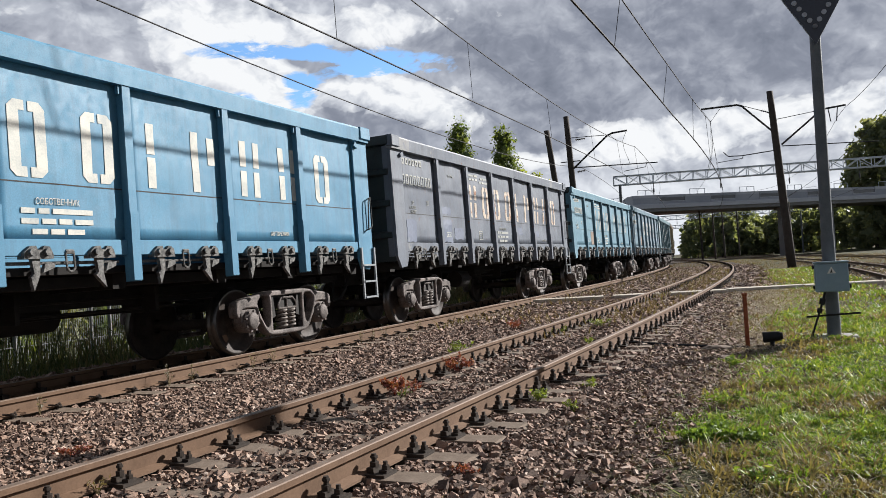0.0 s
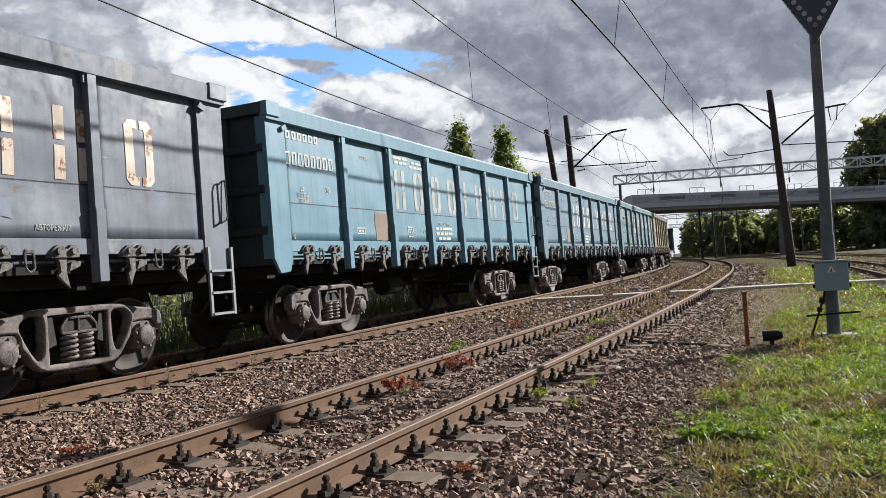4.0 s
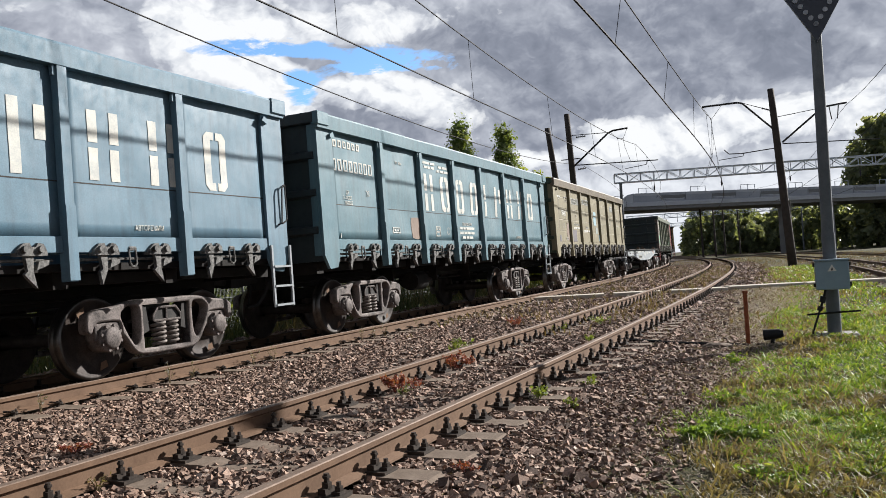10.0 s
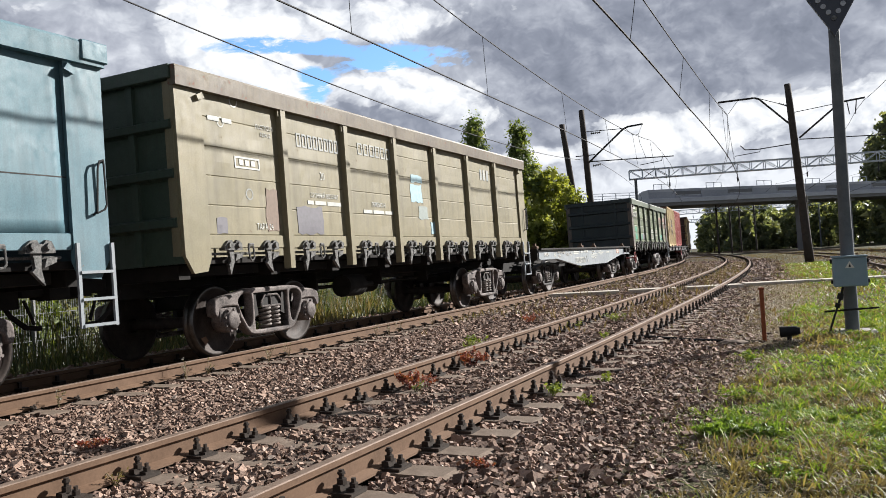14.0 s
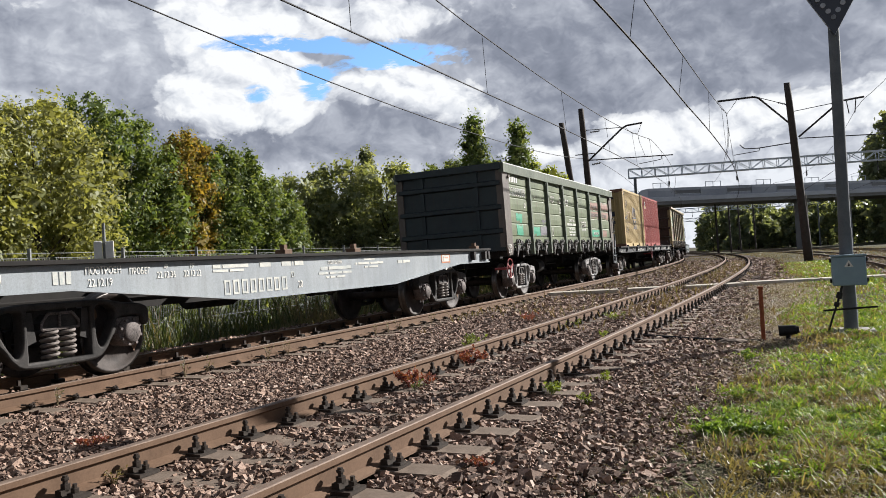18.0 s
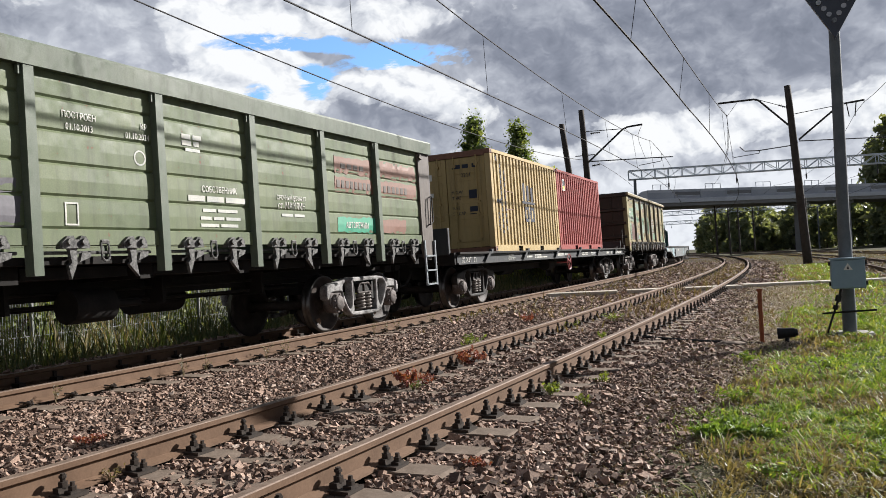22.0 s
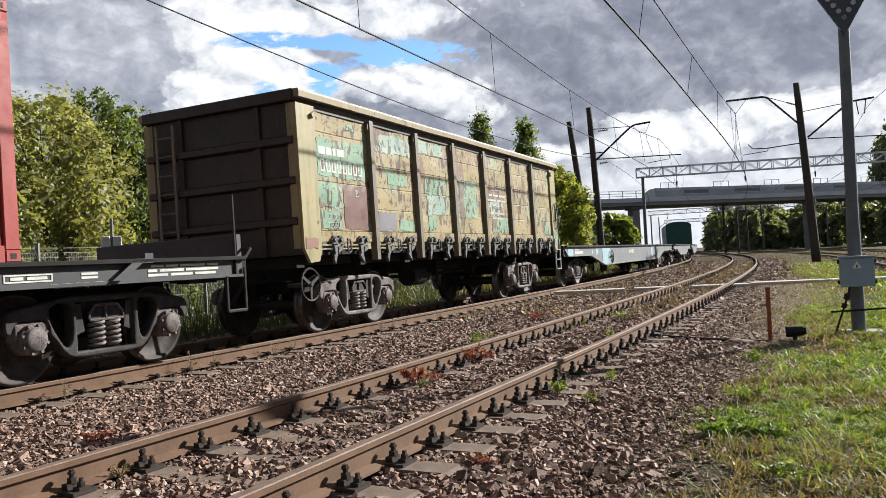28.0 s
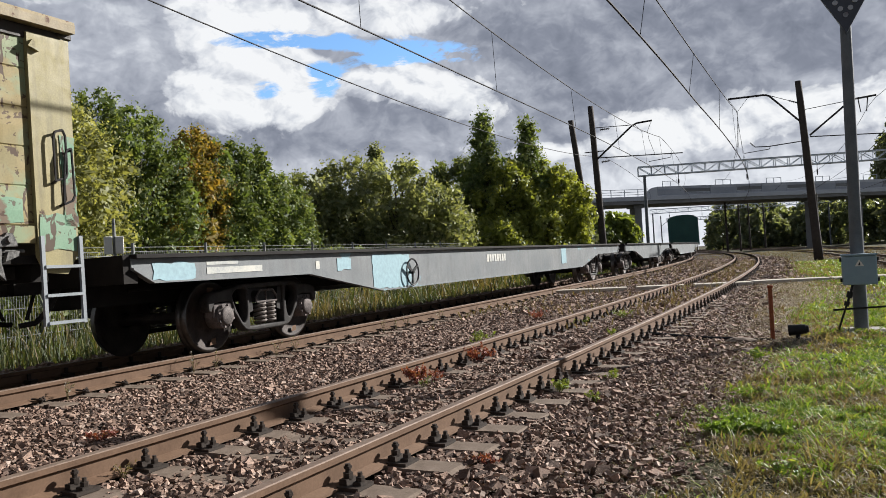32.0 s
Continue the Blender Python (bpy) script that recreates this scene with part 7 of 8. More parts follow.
end_bars(CY, EX, [(0.74, 0.92, 3.25, 3.45), (0.68, 0.80, 3.10, 3.20), (0.84, 0.96, 3.10, 3.20)], M_NAVY, "company_mark")
end_bars(CY, EX, [(0.40, 0.52, 3.18, 3.34), (0.38, 0.50, 2.76, 2.86), (0.68, 0.88, 2.08, 2.36)], M_WHITE, "sticker")

F10_PROF = [(-12.2, 1.29), (12.2, 1.29), (12.2, 1.13), (11.9, 0.97), (8.8, 0.95), (6.6, 0.58), (-6.6, 0.58), (-8.8, 0.95), (-11.9, 0.97), (-12.2, 1.13)]
F10 = flat_wagon("long_flat_wagon", "empty long grey container flat wagon with deep fish-belly sills", 157.50, 12.2, 18.8, F10_PROF, 1.30, M_FLATGREY, M_CASTDARK, deck="solid", hand_wheel=M_BLACK, hw_x=-5.55)
bars(F10, [(-11.0, -10.4, 1.15, 1.19), (-11.0, -9.9, 1.04, 1.12), (-8.6, -8.5, 1.02, 1.14)] + [(-1.6 + k * 0.16, -1.48 + k * 0.16, 0.95, 1.12) for k in range(8)], -1.422, M_STENCIL)
for x0, x1, z0, z1, q in ((-8.0, -7.6, 0.98, 1.16, 41), (-6.9, -5.5, 0.62, 1.20, 42), (4.4, 4.9, 0.75, 1.2, 43), (-11.9, -11.2, 1.0, 1.2, 44)):
    patch(F10, x0, x1, z0, z1, -1.422, M_PATCHBLUE, q)
F11_PROF = [(-6.72, 1.29), (6.72, 1.29), (6.72, 0.99), (5.0, 0.99), (4.3, 0.93), (2.6, 0.62), (-2.6, 0.62), (-4.4, 0.93), (-5.0, 0.99), (-6.72, 0.99)]
F11 = flat_wagon("flat_wagon", "pale grey flat wagon coupled behind the long flat wagon", 177.9, 6.72, 10.0, F11_PROF, 1.30, M_FLATGREY, M_CASTDARK)
F12 = flat_wagon("long_flat_wagon", "pale grey long flat wagon far back in the train", 197.4, 12.2, 18.1, F10_PROF, 1.30, M_FLATGREY, M_CASTDARK)
F13 = flat_wagon("flat_wagon", "grey flat wagon before the covered wagon", 217.9, 6.72, 10.0, F11_PROF, 1.30, M_FLATGREY, M_CASTDARK)


def covered_wagon():
    w = wagon_thing("covered_wagon", "dark green covered wagon with a rounded roof", 232.2, 8.65)
    ring = [(-1.50, 1.15), (-1.50, 3.95), (-1.2, 4.18), (-0.6, 4.32), (0.6, 4.32), (1.2, 4.18), (1.50, 3.95), (1.50, 1.15)]
    def shell(name, a, b, x0, x1):
        bm = bmesh.new()
        rows = [[bm.verts.new((x, y, z)) for y, z in ring[a:b]] for x in (x0, x1)]
        for k in range(b - a - 1):
            bm.faces.new((rows[0][k], rows[1][k], rows[1][k + 1], rows[0][k + 1]))
        part(name, finish(bm, name, M_TARP), w)
    shell("side_wall", 0, 2, -6.8, 6.8)
    shell("roof", 1, 7, -6.85, 6.85)
    shell("side_wall", 6, 8, -6.8, 6.8)
    for x in (-6.8, 6.8):
        bm = bmesh.new()
        prism(bm, [(y, z) for y, z in ring], x - 0.02, x + 0.02)
        bm.transform(Matrix.Rotation(radians(90), 4, "Z") @ Matrix.Translation((0, 0, 0)))
        bm.transform(Matrix.Diagonal((1, 1, 1, 1)))
        part("end_wall", finish(bm, "end_wall", M_TARP), w)
    for k in range(8):
        bm = bmesh.new()
        x = -6.6 + k * 1.886
        box(bm, x - 0.05, x + 0.05, -1.55, -1.50, 1.15, 3.95)
        part("wall_rib", finish(bm, "wall_rib", M_TARP), w)
    bm = bmesh.new()
    box(bm, -6.8, 6.8, -1.4, 1.4, 0.95, 1.2)
    part("underframe", finish(bm, "underframe", M_UNDER), w)
    add_couplers(w, 6.9)
    for x in (-4.325, 4.325):
        add_bogie(w, x, 232.2, M_CASTDARK)


covered_wagon()

# ---- overhead line: masts, arms, wires ----
def mast(name, label, base, height, r0, r1, lean=(0, 0), mat=None):
    ob = tagged(new(name), label, "mast")
    ob.matrix_basis = Matrix.Translation(base)
    bm = bmesh.new()
    n = 14
    prev = None
    for k in range(9):
        t = k / 8
        r = r0 + (r1 - r0) * t
        ring = [bm.verts.new((lean[0] * t * height + r * math.cos(a * math.tau / n), lean[1] * t * height + r * math.sin(a * math.tau / n), t * height)) for a in range(n)]
        if prev:
            for a in range(n):
                bm.faces.new((prev[a], prev[(a + 1) % n], ring[(a + 1) % n], ring[a])).smooth = True
        else:
            bm.faces.new(ring[::-1])
        prev = ring
    bm.faces.new(prev)
    part("shaft", finish(bm, "shaft", mat or M_POLE), ob)
    return ob


def arm_of(ob, name, pts, r, axis, mat=None):
    """A bent bar in the upright plane through the mast: pts of (reach, height)."""
    bm = bmesh.new()
    pipe(bm, [(axis[0] * a, axis[1] * a, z) for a, z in pts], r, 8)
    return part(name, finish(bm, name, mat or M_ARM), ob)


def insulator(ob, p, q):
    bm = bmesh.new()
    p, q = Vector(p), Vector(q)
    tube(bm, p, q, 0.03, 8)
    for k in range(5):
        c = p + (q - p) * (k + 0.5) / 5
        d = (q - p).normalized() * 0.012
        tube(bm, c - d, c + d, 0.075, 10)
    part("insulator", finish(bm, "insulator", M_ARM), ob)


def right_of(line, s):
    p, d = line.side(s, 0)
    return np.array([d[1], -d[0]])


def place(line, s, off, z=0.0):
    p, d = line.side(s, off)
    return Vector((p[0], p[1], z))


rl = right_of(T_LINE, 49.0)
MAST_L = mast("catenary_mast", "dark leaning concrete catenary mast beside the train's track", place(T_LINE, 49.0, -2.75, -0.4), 10.55, 0.23, 0.17, (-0.035, 0.01))
arm_of(MAST_L, "bracket_arm", [(-0.25, 7.2), (2.05, 9.1), (2.35, 9.22), (3.24, 9.28)], 0.055, rl)
arm_of(MAST_L, "tie_rod", [(-0.5, 9.22), (2.1, 9.14)], 0.022, rl)
arm_of(MAST_L, "registration_arm", [(-0.3, 7.36), (4.9, 7.18)], 0.032, rl)
arm_of(MAST_L, "steady_arm", [(4.25, 7.2), (4.2, 6.98), (2.93, 6.84)], 0.02, rl)
arm_of(MAST_L, "hanger", [(3.2, 9.25), (2.94, 8.67), (3.0, 8.2), (3.3, 7.25)], 0.012, rl)
arm_of(MAST_L, "hanger", [(2.2, 9.15), (2.6, 8.7), (2.94, 8.67)], 0.012, rl)
insulator(MAST_L, (rl[0] * 0.1, rl[1] * 0.1, 9.06), (rl[0] * 0.7, rl[1] * 0.7, 9.08))
insulator(MAST_L, (rl[0] * 0.1, rl[1] * 0.1, 7.08), (rl[0] * 0.6, rl[1] * 0.6, 7.12))
arm_of(MAST_L, "crossarm", [(-0.9, 7.75), (0.3, 7.75)], 0.03, rl)
STRUT = mast("strut_mast", "second dark concrete mast leaning against the first", place(T_LINE, 49.0, -3.4, -0.4), 9.8, 0.22, 0.17, (-0.098, 0.02))
rn = right_of(N_LINE, 51.3)
MAST_R = mast("catenary_mast", "dark leaning concrete catenary mast between two tracks", place(N_LINE, 51.3, 4.06, -0.1), 10.6, 0.26, 0.18, (-0.052, 0.01))
arm_of(MAST_R, "bracket_arm", [(-0.45, 8.15), (-2.15, 9.95), (-2.4, 10.04), (-4.45, 10.03)], 0.06, rn)
arm_of(MAST_R, "tie_rod", [(-0.5, 9.3), (-2.2, 10.0)], 0.02, rn)
arm_of(MAST_R, "registration_arm", [(-0.3, 7.12), (-2.34, 6.98), (-3.09, 7.02), (-3.35, 7.3)], 0.03, rn)
arm_of(MAST_R, "steady_arm", [(-2.25, 6.98), (-2.3, 6.82), (-3.7, 6.7)], 0.02, rn)
arm_of(MAST_R, "bracket_arm", [(-0.1, 7.4), (1.9, 8.98), (2.35, 9.22), (3.43, 9.31)], 0.055, rn)
arm_of(MAST_R, "tie_rod", [(-0.5, 8.9), (2.2, 9.18)], 0.02, rn)
arm_of(MAST_R, "registration_arm", [(-0.1, 7.32), (5.0, 7.05)], 0.03, rn)
arm_of(MAST_R, "hanger", [(-4.45, 10.03), (-3.95, 9.22), (-3.3, 10.03)], 0.012, rn)
arm_of(MAST_R, "hanger", [(-3.95, 9.22), (-4.05, 7.2), (-4.3, 6.4)], 0.012, rn)
arm_of(MAST_R, "hanger", [(2.5, 9.22), (2.6, 8.45)], 0.03, rn)
arm_of(MAST_R, "hanger", [(3.0, 9.28), (2.9, 8.45)], 0.03, rn)
arm_of(MAST_R, "rider_pipe", [(0.10, 0.0), (0.08, 4.0)], 0.035, rn, M_PALECONC)
insulator(MAST_R, (-rn[0] * 0.6, -rn[1] * 0.6, 9.34), (-rn[0] * 1.1, -rn[1] * 1.1, 9.55))


def wire(name, label, pts, r):
    bm = bmesh.new()
    pipe(bm, pts, r, 5)
    return tagged(part(name, finish(bm, name, M_WIRE)), label, "overhead wire", "overhead wires")


def along(line, s0, s1, n, off, height):
    out = []
    for k in range(n + 1):
        s = s0 + (s1 - s0) * k / n
        o = off(s) if callable(off) else off
        out.append(place(line, s, o, height(s) if callable(height) else height))
    return out


def sag(a, b, top, low):
    """Height of a hung wire whose supports repeat at a, b and so on."""
    return lambda s: low + (top - low) * (2 * (((s - a) / (b - a)) % 1.0) - 1) ** 2


def hung(s0, low, k, top):
    return lambda s: min(top, low + k * (s - s0) ** 2)


messT = hung(31.5, 7.52, 0.0020, 8.6)
messN = hung(18.0, 7.10, 0.0019, 9.6)
CON_T = wire("contact_wire", "contact wire over the train's track", along(T_LINE, -14, 110, 62, lambda s: 0.15 + 0.012 * max(0, s - 20), 6.0), 0.018)
MES_T = wire("messenger_wire", "sagging messenger wire over the train's track", along(T_LINE, -14, 111, 62, lambda s: 0.1 + 0.006 * max(0, s - 20), messT), 0.017)
CON_N = wire("contact_wire", "contact wire over the empty near track", along(N_LINE, -14, 112, 62, lambda s: -0.18 + 0.019 * max(0, s - 28), 6.0), 0.024)
MES_N = wire("messenger_wire", "sagging messenger wire over the empty near track", along(N_LINE, -9, 112, 62, 0.02, messN), 0.016)
FEED = wire("feeder_wire", "feeder wire along the masts beside the train's track", along(T_LINE, -14, 110, 50, -3.4, hung(27.0, 6.26, 0.0018, 7.6)), 0.016)
for off, z in ((6.9, 6.1), (7.2, 8.2), (12.2, 6.1), (12.4, 8.0)):
    wire("contact_wire" if z < 7 else "messenger_wire", "overhead wire above the side tracks", along(N_LINE, 14, 120, 30, off, z if z < 7 else sag(51.3, -9.0, z + 0.7, z - 0.4)), 0.013)
for line, zm, low, top, ss in ((T_LINE, messT, lambda s: 0.15 + 0.012 * max(0, s - 20), lambda s: 0.1 + 0.006 * max(0, s - 20), (6.5, 14.0, 21.6, 30.0, 38.0, 46.0, 54.0, 62.0)),
                               (N_LINE, messN, lambda s: -0.18 + 0.019 * max(0, s - 28), lambda s: 0.02, (3.0, 11.0, 18.2, 26.0, 35.0, 45.0, 54.0, 62.0))):
    for s in ss:
        bm = bmesh.new()
        tube(bm, place(line, s, low(s), 6.0), place(line, s, top(s), zm(s)), 0.009, 4)
        tagged(part("dropper", finish(bm, "dropper", M_WIRE)), "thin dropper between messenger and contact wire", "overhead wire", "droppers")


# ---- lattice gantry over the tracks ----
def gantry(name, label, a, b, z, depth, r, pole_r, legs):
    ob = tagged(new(name), label, "gantry")
    a, b = Vector(a), Vector(b)
    d = (b - a)
    L = d.length
    d.normalize()
    side = Vector((-d.y, d.x, 0)) * 0.35
    for off in (-1, 1):
        for h in (0, depth):
            bm = bmesh.new()
            tube(bm, a + side * off + Vector((0, 0, z + h)), b + side * off + Vector((0, 0, z + h)), r, 6)
            part("chord", finish(bm, "chord", M_TRUSS), ob)
    n = int(L / 1.2)
    for k in range(n):
        p, q = a + d * (L * k / n), a + d * (L * (k + 1) / n)
        for off in (-1, 1):
            bm = bmesh.new()
            lo, hi = Vector((0, 0, z)), Vector((0, 0, z + depth))
            s = side * off
            tube(bm, p + s + lo, p + s + hi, r * 0.7, 5)
            tube(bm, p + s + (lo if k % 2 else hi), q + s + (hi if k % 2 else lo), r * 0.6, 5)
            part("lattice_bar", finish(bm, "lattice_bar", M_TRUSS), ob)
    for p in legs:
        bm = bmesh.new()
        tube(bm, Vector(p), Vector((p[0], p[1], z)), pole_r, 10, pole_r * 0.8)
        part("leg", finish(bm, "leg", M_POLESTEEL), ob)
    for k in range(3, n, 5):
        p = a + d * (L * k / n)
        bm = bmesh.new()
        tube(bm, p + Vector((0, 0, z)), p + Vector((0, 0, z - 1.0)), 0.03, 5)
        tube(bm, p + Vector((0, 0, z - 0.9)), p + Vector((0, 0, z - 0.5)), 0.07, 8)
        part("insulator", finish(bm, "insulator", M_ARM), ob)
    return ob


gantry("lattice_gantry", "pale grey steel lattice gantry spanning all the tracks", (17.9, 75.2, 0), (50.0, 70.0, 0), 8.0, 0.82, 0.055, 0.17, [(18.45, 75.1, 0), (49.5, 70.1, 0)])
gantry("lattice_gantry", "distant steel lattice gantry beyond the overpass", (40.0, 160.0, 0), (72.0, 152.0, 0), 8.0, 0.8, 0.06, 0.16, [(40.5, 160.0, 0), (71.5, 152.1, 0)])
gantry("lattice_gantry", "small steel lattice gantry beyond the overpass", (58.0, 215.0, 0), (96.0, 205.0, 0), 8.0, 0.8, 0.07, 0.16, [(58.5, 215.0, 0), (95.5, 205.1, 0)])
for i, (x, y, h) in enumerate(((52.0, 140.0, 9.0), (58.5, 150.0, 9.5), (46.0, 128.0, 9.5), (66.0, 148.0, 9.0), (74.0, 170.0, 9.5), (62.0, 180.0, 9.0), (50.0, 190.0, 9.0), (40.5, 118.0, 9.5), (86.0, 180.0, 9.0))):
    m = mast("line_mast", "slim grey mast of the far overhead line", (x, y, -0.3), h, 0.16, 0.11, (-0.01, 0), M_POLE)
    tagged(m, group="far masts")
    arm_of(m, "bracket_arm", [(0, h - 2.4), (2.0, h - 1.0), (3.0, h - 0.9)], 0.05, (0.94, -0.34))

# ---- overpass ----
BR_A, BR_D = Vector((12.0, 106.3, 0)), Vector((0.9676, 0.2526, 0))


def overpass():
    ob = tagged(new("overpass"), "long concrete road overpass with grey noise barriers", "bridge")
    back = Vector((-BR_D.y, BR_D.x, 0))
    def slab(name, x0, x1, b0, b1, z0, z1, mat, bev=0.0, parent=ob):
        bm = bmesh.new()
        box(bm, x0, x1, b0, b1, z0, z1, bev)
        m = Matrix.Translation(BR_A) @ Matrix.Rotation(math.atan2(BR_D.y, BR_D.x), 4, "Z")
        bm.transform(m)
        return part(name, finish(bm, name, mat), parent)
    slab("deck", 0, 150, 0.0, 9.0, 7.30, 8.2, M_BRIDGE)
    slab("edge_beam", 0, 150, -0.25, 0.0, 7.75, 8.35, M_BARRIERPALE, 0.03)
    for x in (8.8, 14.6, 43.0, 50.8, 75.0, 95.0, 118.0, 140.0):
        slab("pier", x, x + 1.1, 1.5, 3.0, -0.5, 6.9, M_BRIDGE, 0.05)
        slab("pier_cap", x - 0.3, x + 1.4, 1.2, 3.3, 6.85, 7.30, M_BRIDGE, 0.05)
    # barrier along the near edge: solid foot, band of glazing, solid cap
    x = 17.5
    k = 0
    while x < 148:
        w = 4.1
        solid = k % 2 == 0
        slab("barrier_panel", x, x + w - 0.06, 0.10, 0.22, 8.2, 8.62, M_BARRIER)
        slab("barrier_panel", x, x + w - 0.06, 0.10, 0.22, 9.25, 9.62, M_BARRIERPALE if solid else M_BARRIER)
        if solid:
            slab("barrier_panel", x, x + w - 0.06, 0.10, 0.22, 8.62, 9.25, M_BARRIER)
        else:
            slab("glazing", x, x + w - 0.06, 0.13, 0.19, 8.62, 9.25, M_GLASS)
            slab("barrier_rail", x, x + w - 0.06, 0.09, 0.23, 8.66, 8.76, M_BARRIERPALE)
        if solid:
            # light frame on top
            for a, b, z0, z1 in ((0.8, 0.86, 9.62, 10.35), (3.2, 3.26, 9.62, 10.35), (0.8, 3.26, 10.29, 10.35), (2.0, 2.05, 9.62, 10.3)):
                slab("top_frame", x + a, x + b, 0.12, 0.20, z0, z1, M_TRUSS)
        slab("barrier_post", x - 0.05, x + 0.05, 0.06, 0.26, 8.2, 9.62, M_BARRIER)
        x += w
        k += 1
    # rounded nose where the barrier starts, and the open railing before it
    bm = bmesh.new()
    prism(bm, [(15.6, 8.2), (15.9, 9.0), (16.6, 9.45), (17.5, 9.62), (17.5, 8.2)], 0.10, 0.22)
    bm.transform(Matrix.Translation(BR_A) @ Matrix.Rotation(math.atan2(BR_D.y, BR_D.x), 4, "Z"))
    part("barrier_panel", finish(bm, "barrier_panel", M_BARRIERPALE), ob)
    for z in (8.6, 8.95, 9.3):
        slab("railing_bar", 0, 15.8, 0.12, 0.18, z, z + 0.06, M_TRUSS)
    for k in range(8):
        slab("railing_post", k * 2.0 + 0.5, k * 2.0 + 0.58, 0.10, 0.20, 8.2, 9.36, M_TRUSS)


overpass()

# ---- right-hand verge: sign post, cabinet, stake, lamp ----
POST = (5.45, 10.87, 0)
FACE = math.degrees(math.atan2(-5.45 * 0.85, 10.87))     # it faces the eye, nearly


def sign_post():
    ob = tagged(new("sign_post"), "grey steel post with a dark triangular sign and cabinet", "sign post")
    ob.matrix_basis = pose(*POST, 0, 0, FACE)
    bm = bmesh.new()
    tube(bm, (0, 0, 0), (0, 0, 1.4), 0.088, 14, 0.085)
    tube(bm, (0, 0, 1.4), (0.03, 0, 4.35), 0.078, 14, 0.068)
    part("pole", finish(bm, "pole", M_POLESTEEL), ob)
    bm = bmesh.new()
    prism(bm, [(0.03, 3.98), (0.47, 4.74), (-0.41, 4.74)], -0.14, -0.08)
    sign = part("sign_plate", finish(bm, "sign_plate", M_SIGN), ob, label="dark blue triangle pointing down")
    for g in (-1, 1):
        for k in range(5):
            t = k / 5
            bm = bmesh.new()
            x, z = 0.03 + g * 0.30 * t, 4.22 + 0.44 * t
            tube(bm, (x, -0.155, z), (x, -0.14, z), 0.034, 12)
            part("lens", finish(bm, "lens", M_LENS), sign)
            if k == 0 and g < 0:
                continue
    bm = bmesh.new()
    box(bm, -0.205, 0.205, -0.30, -0.09, 0.64, 1.02, 0.012)
    cab = part("cabinet", finish(bm, "cabinet", M_BOX), ob, label="grey switch cabinet with a warning sign")
    bm = bmesh.new()
    box(bm, -0.215, 0.215, -0.315, -0.08, 1.02, 1.045, 0.006)
    part("lid", finish(bm, "lid", M_BOX), cab)
    bm = bmesh.new()
    prism(bm, [(-0.055, 0.885), (0.055, 0.885), (0.0, 0.975)], -0.306, -0.301)
    part("warning_sign", finish(bm, "warning_sign", M_WHITE), cab)
    bm = bmesh.new()
    prism(bm, [(-0.018, 0.895), (0.012, 0.895), (0.004, 0.945)], -0.309, -0.306)
    part("warning_mark", finish(bm, "warning_mark", M_BLACK), cab)
    for z in (0.68, 0.95):
        for x in (-0.215, 0.215):
            bm = bmesh.new()
            tube(bm, (x, -0.24, z), (x, -0.24, z + 0.05), 0.018, 6)
            part("hinge", finish(bm, "hinge", M_BLACK), cab)
    bm = bmesh.new()
    pipe(bm, [(-0.09, -0.2, 0.64), (-0.12, -0.2, 0.52), (-0.17, -0.2, 0.38)], 0.016, 6)
    tube(bm, (-0.12, -0.2, 0.55), (-0.14, -0.2, 0.47), 0.038, 8)
    tube(bm, (-0.16, -0.2, 0.42), (-0.18, -0.2, 0.36), 0.034, 8)
    tube(bm, (-0.17, -0.2, 0.38), (-0.31, -0.22, -0.02), 0.014, 6)
    part("cable", finish(bm, "cable", M_BLACK), ob)
    bm = bmesh.new()
    tube(bm, (-0.33, -0.12, 0.305), (0.33, -0.06, 0.335), 0.014, 6)
    part("foot_bar", finish(bm, "foot_bar", M_BLACK), ob)
    bm = bmesh.new()
    box(bm, -0.24, 0.30, -0.22, 0.22, -0.12, 0.045, 0.03)
    part("footing", finish(bm, "footing", M_PALECONC), ob)
    return ob


sign_post()


def stake():
    ob = tagged(new("marker_stake"), "thin rusty red marker stake at the gravel's edge", "stake")
    ob.matrix_basis = Matrix.Translation((4.15, 10.59, 0))
    bm = bmesh.new()
    box(bm, -0.022, 0.022, -0.022, 0.022, -0.15, 0.68, 0.004)
    part("rod", finish(bm, "rod", M_STAKE), ob)
    bm = bmesh.new()
    box(bm, -0.03, 0.03, -0.03, 0.03, 0.665, 0.70, 0.006)
    part("cap", finish(bm, "cap", M_STAKE), ob)


stake()


def low_lamp():
    ob = tagged(new("ground_signal"), "small black shunting lamp low in the grass", "lamp")
    ob.matrix_basis = pose(4.46, 10.55, 0, 0, 0, -25)
    bm = bmesh.new()
    tube(bm, (-0.11, 0, 0.10), (0.10, 0, 0.115), 0.075, 14, 0.062)
    part("housing", finish(bm, "housing", M_BLACK), ob)
    bm = bmesh.new()
    tube(bm, (0.10, 0, 0.115), (0.135, 0, 0.118), 0.052, 12, 0.045)
    part("lens_hood", finish(bm, "lens_hood", M_BLACK), ob)
    bm = bmesh.new()
    tube(bm, (0, 0, -0.05), (0, 0, 0.06), 0.03, 8)
    part("peg", finish(bm, "peg", M_BLACK), ob)


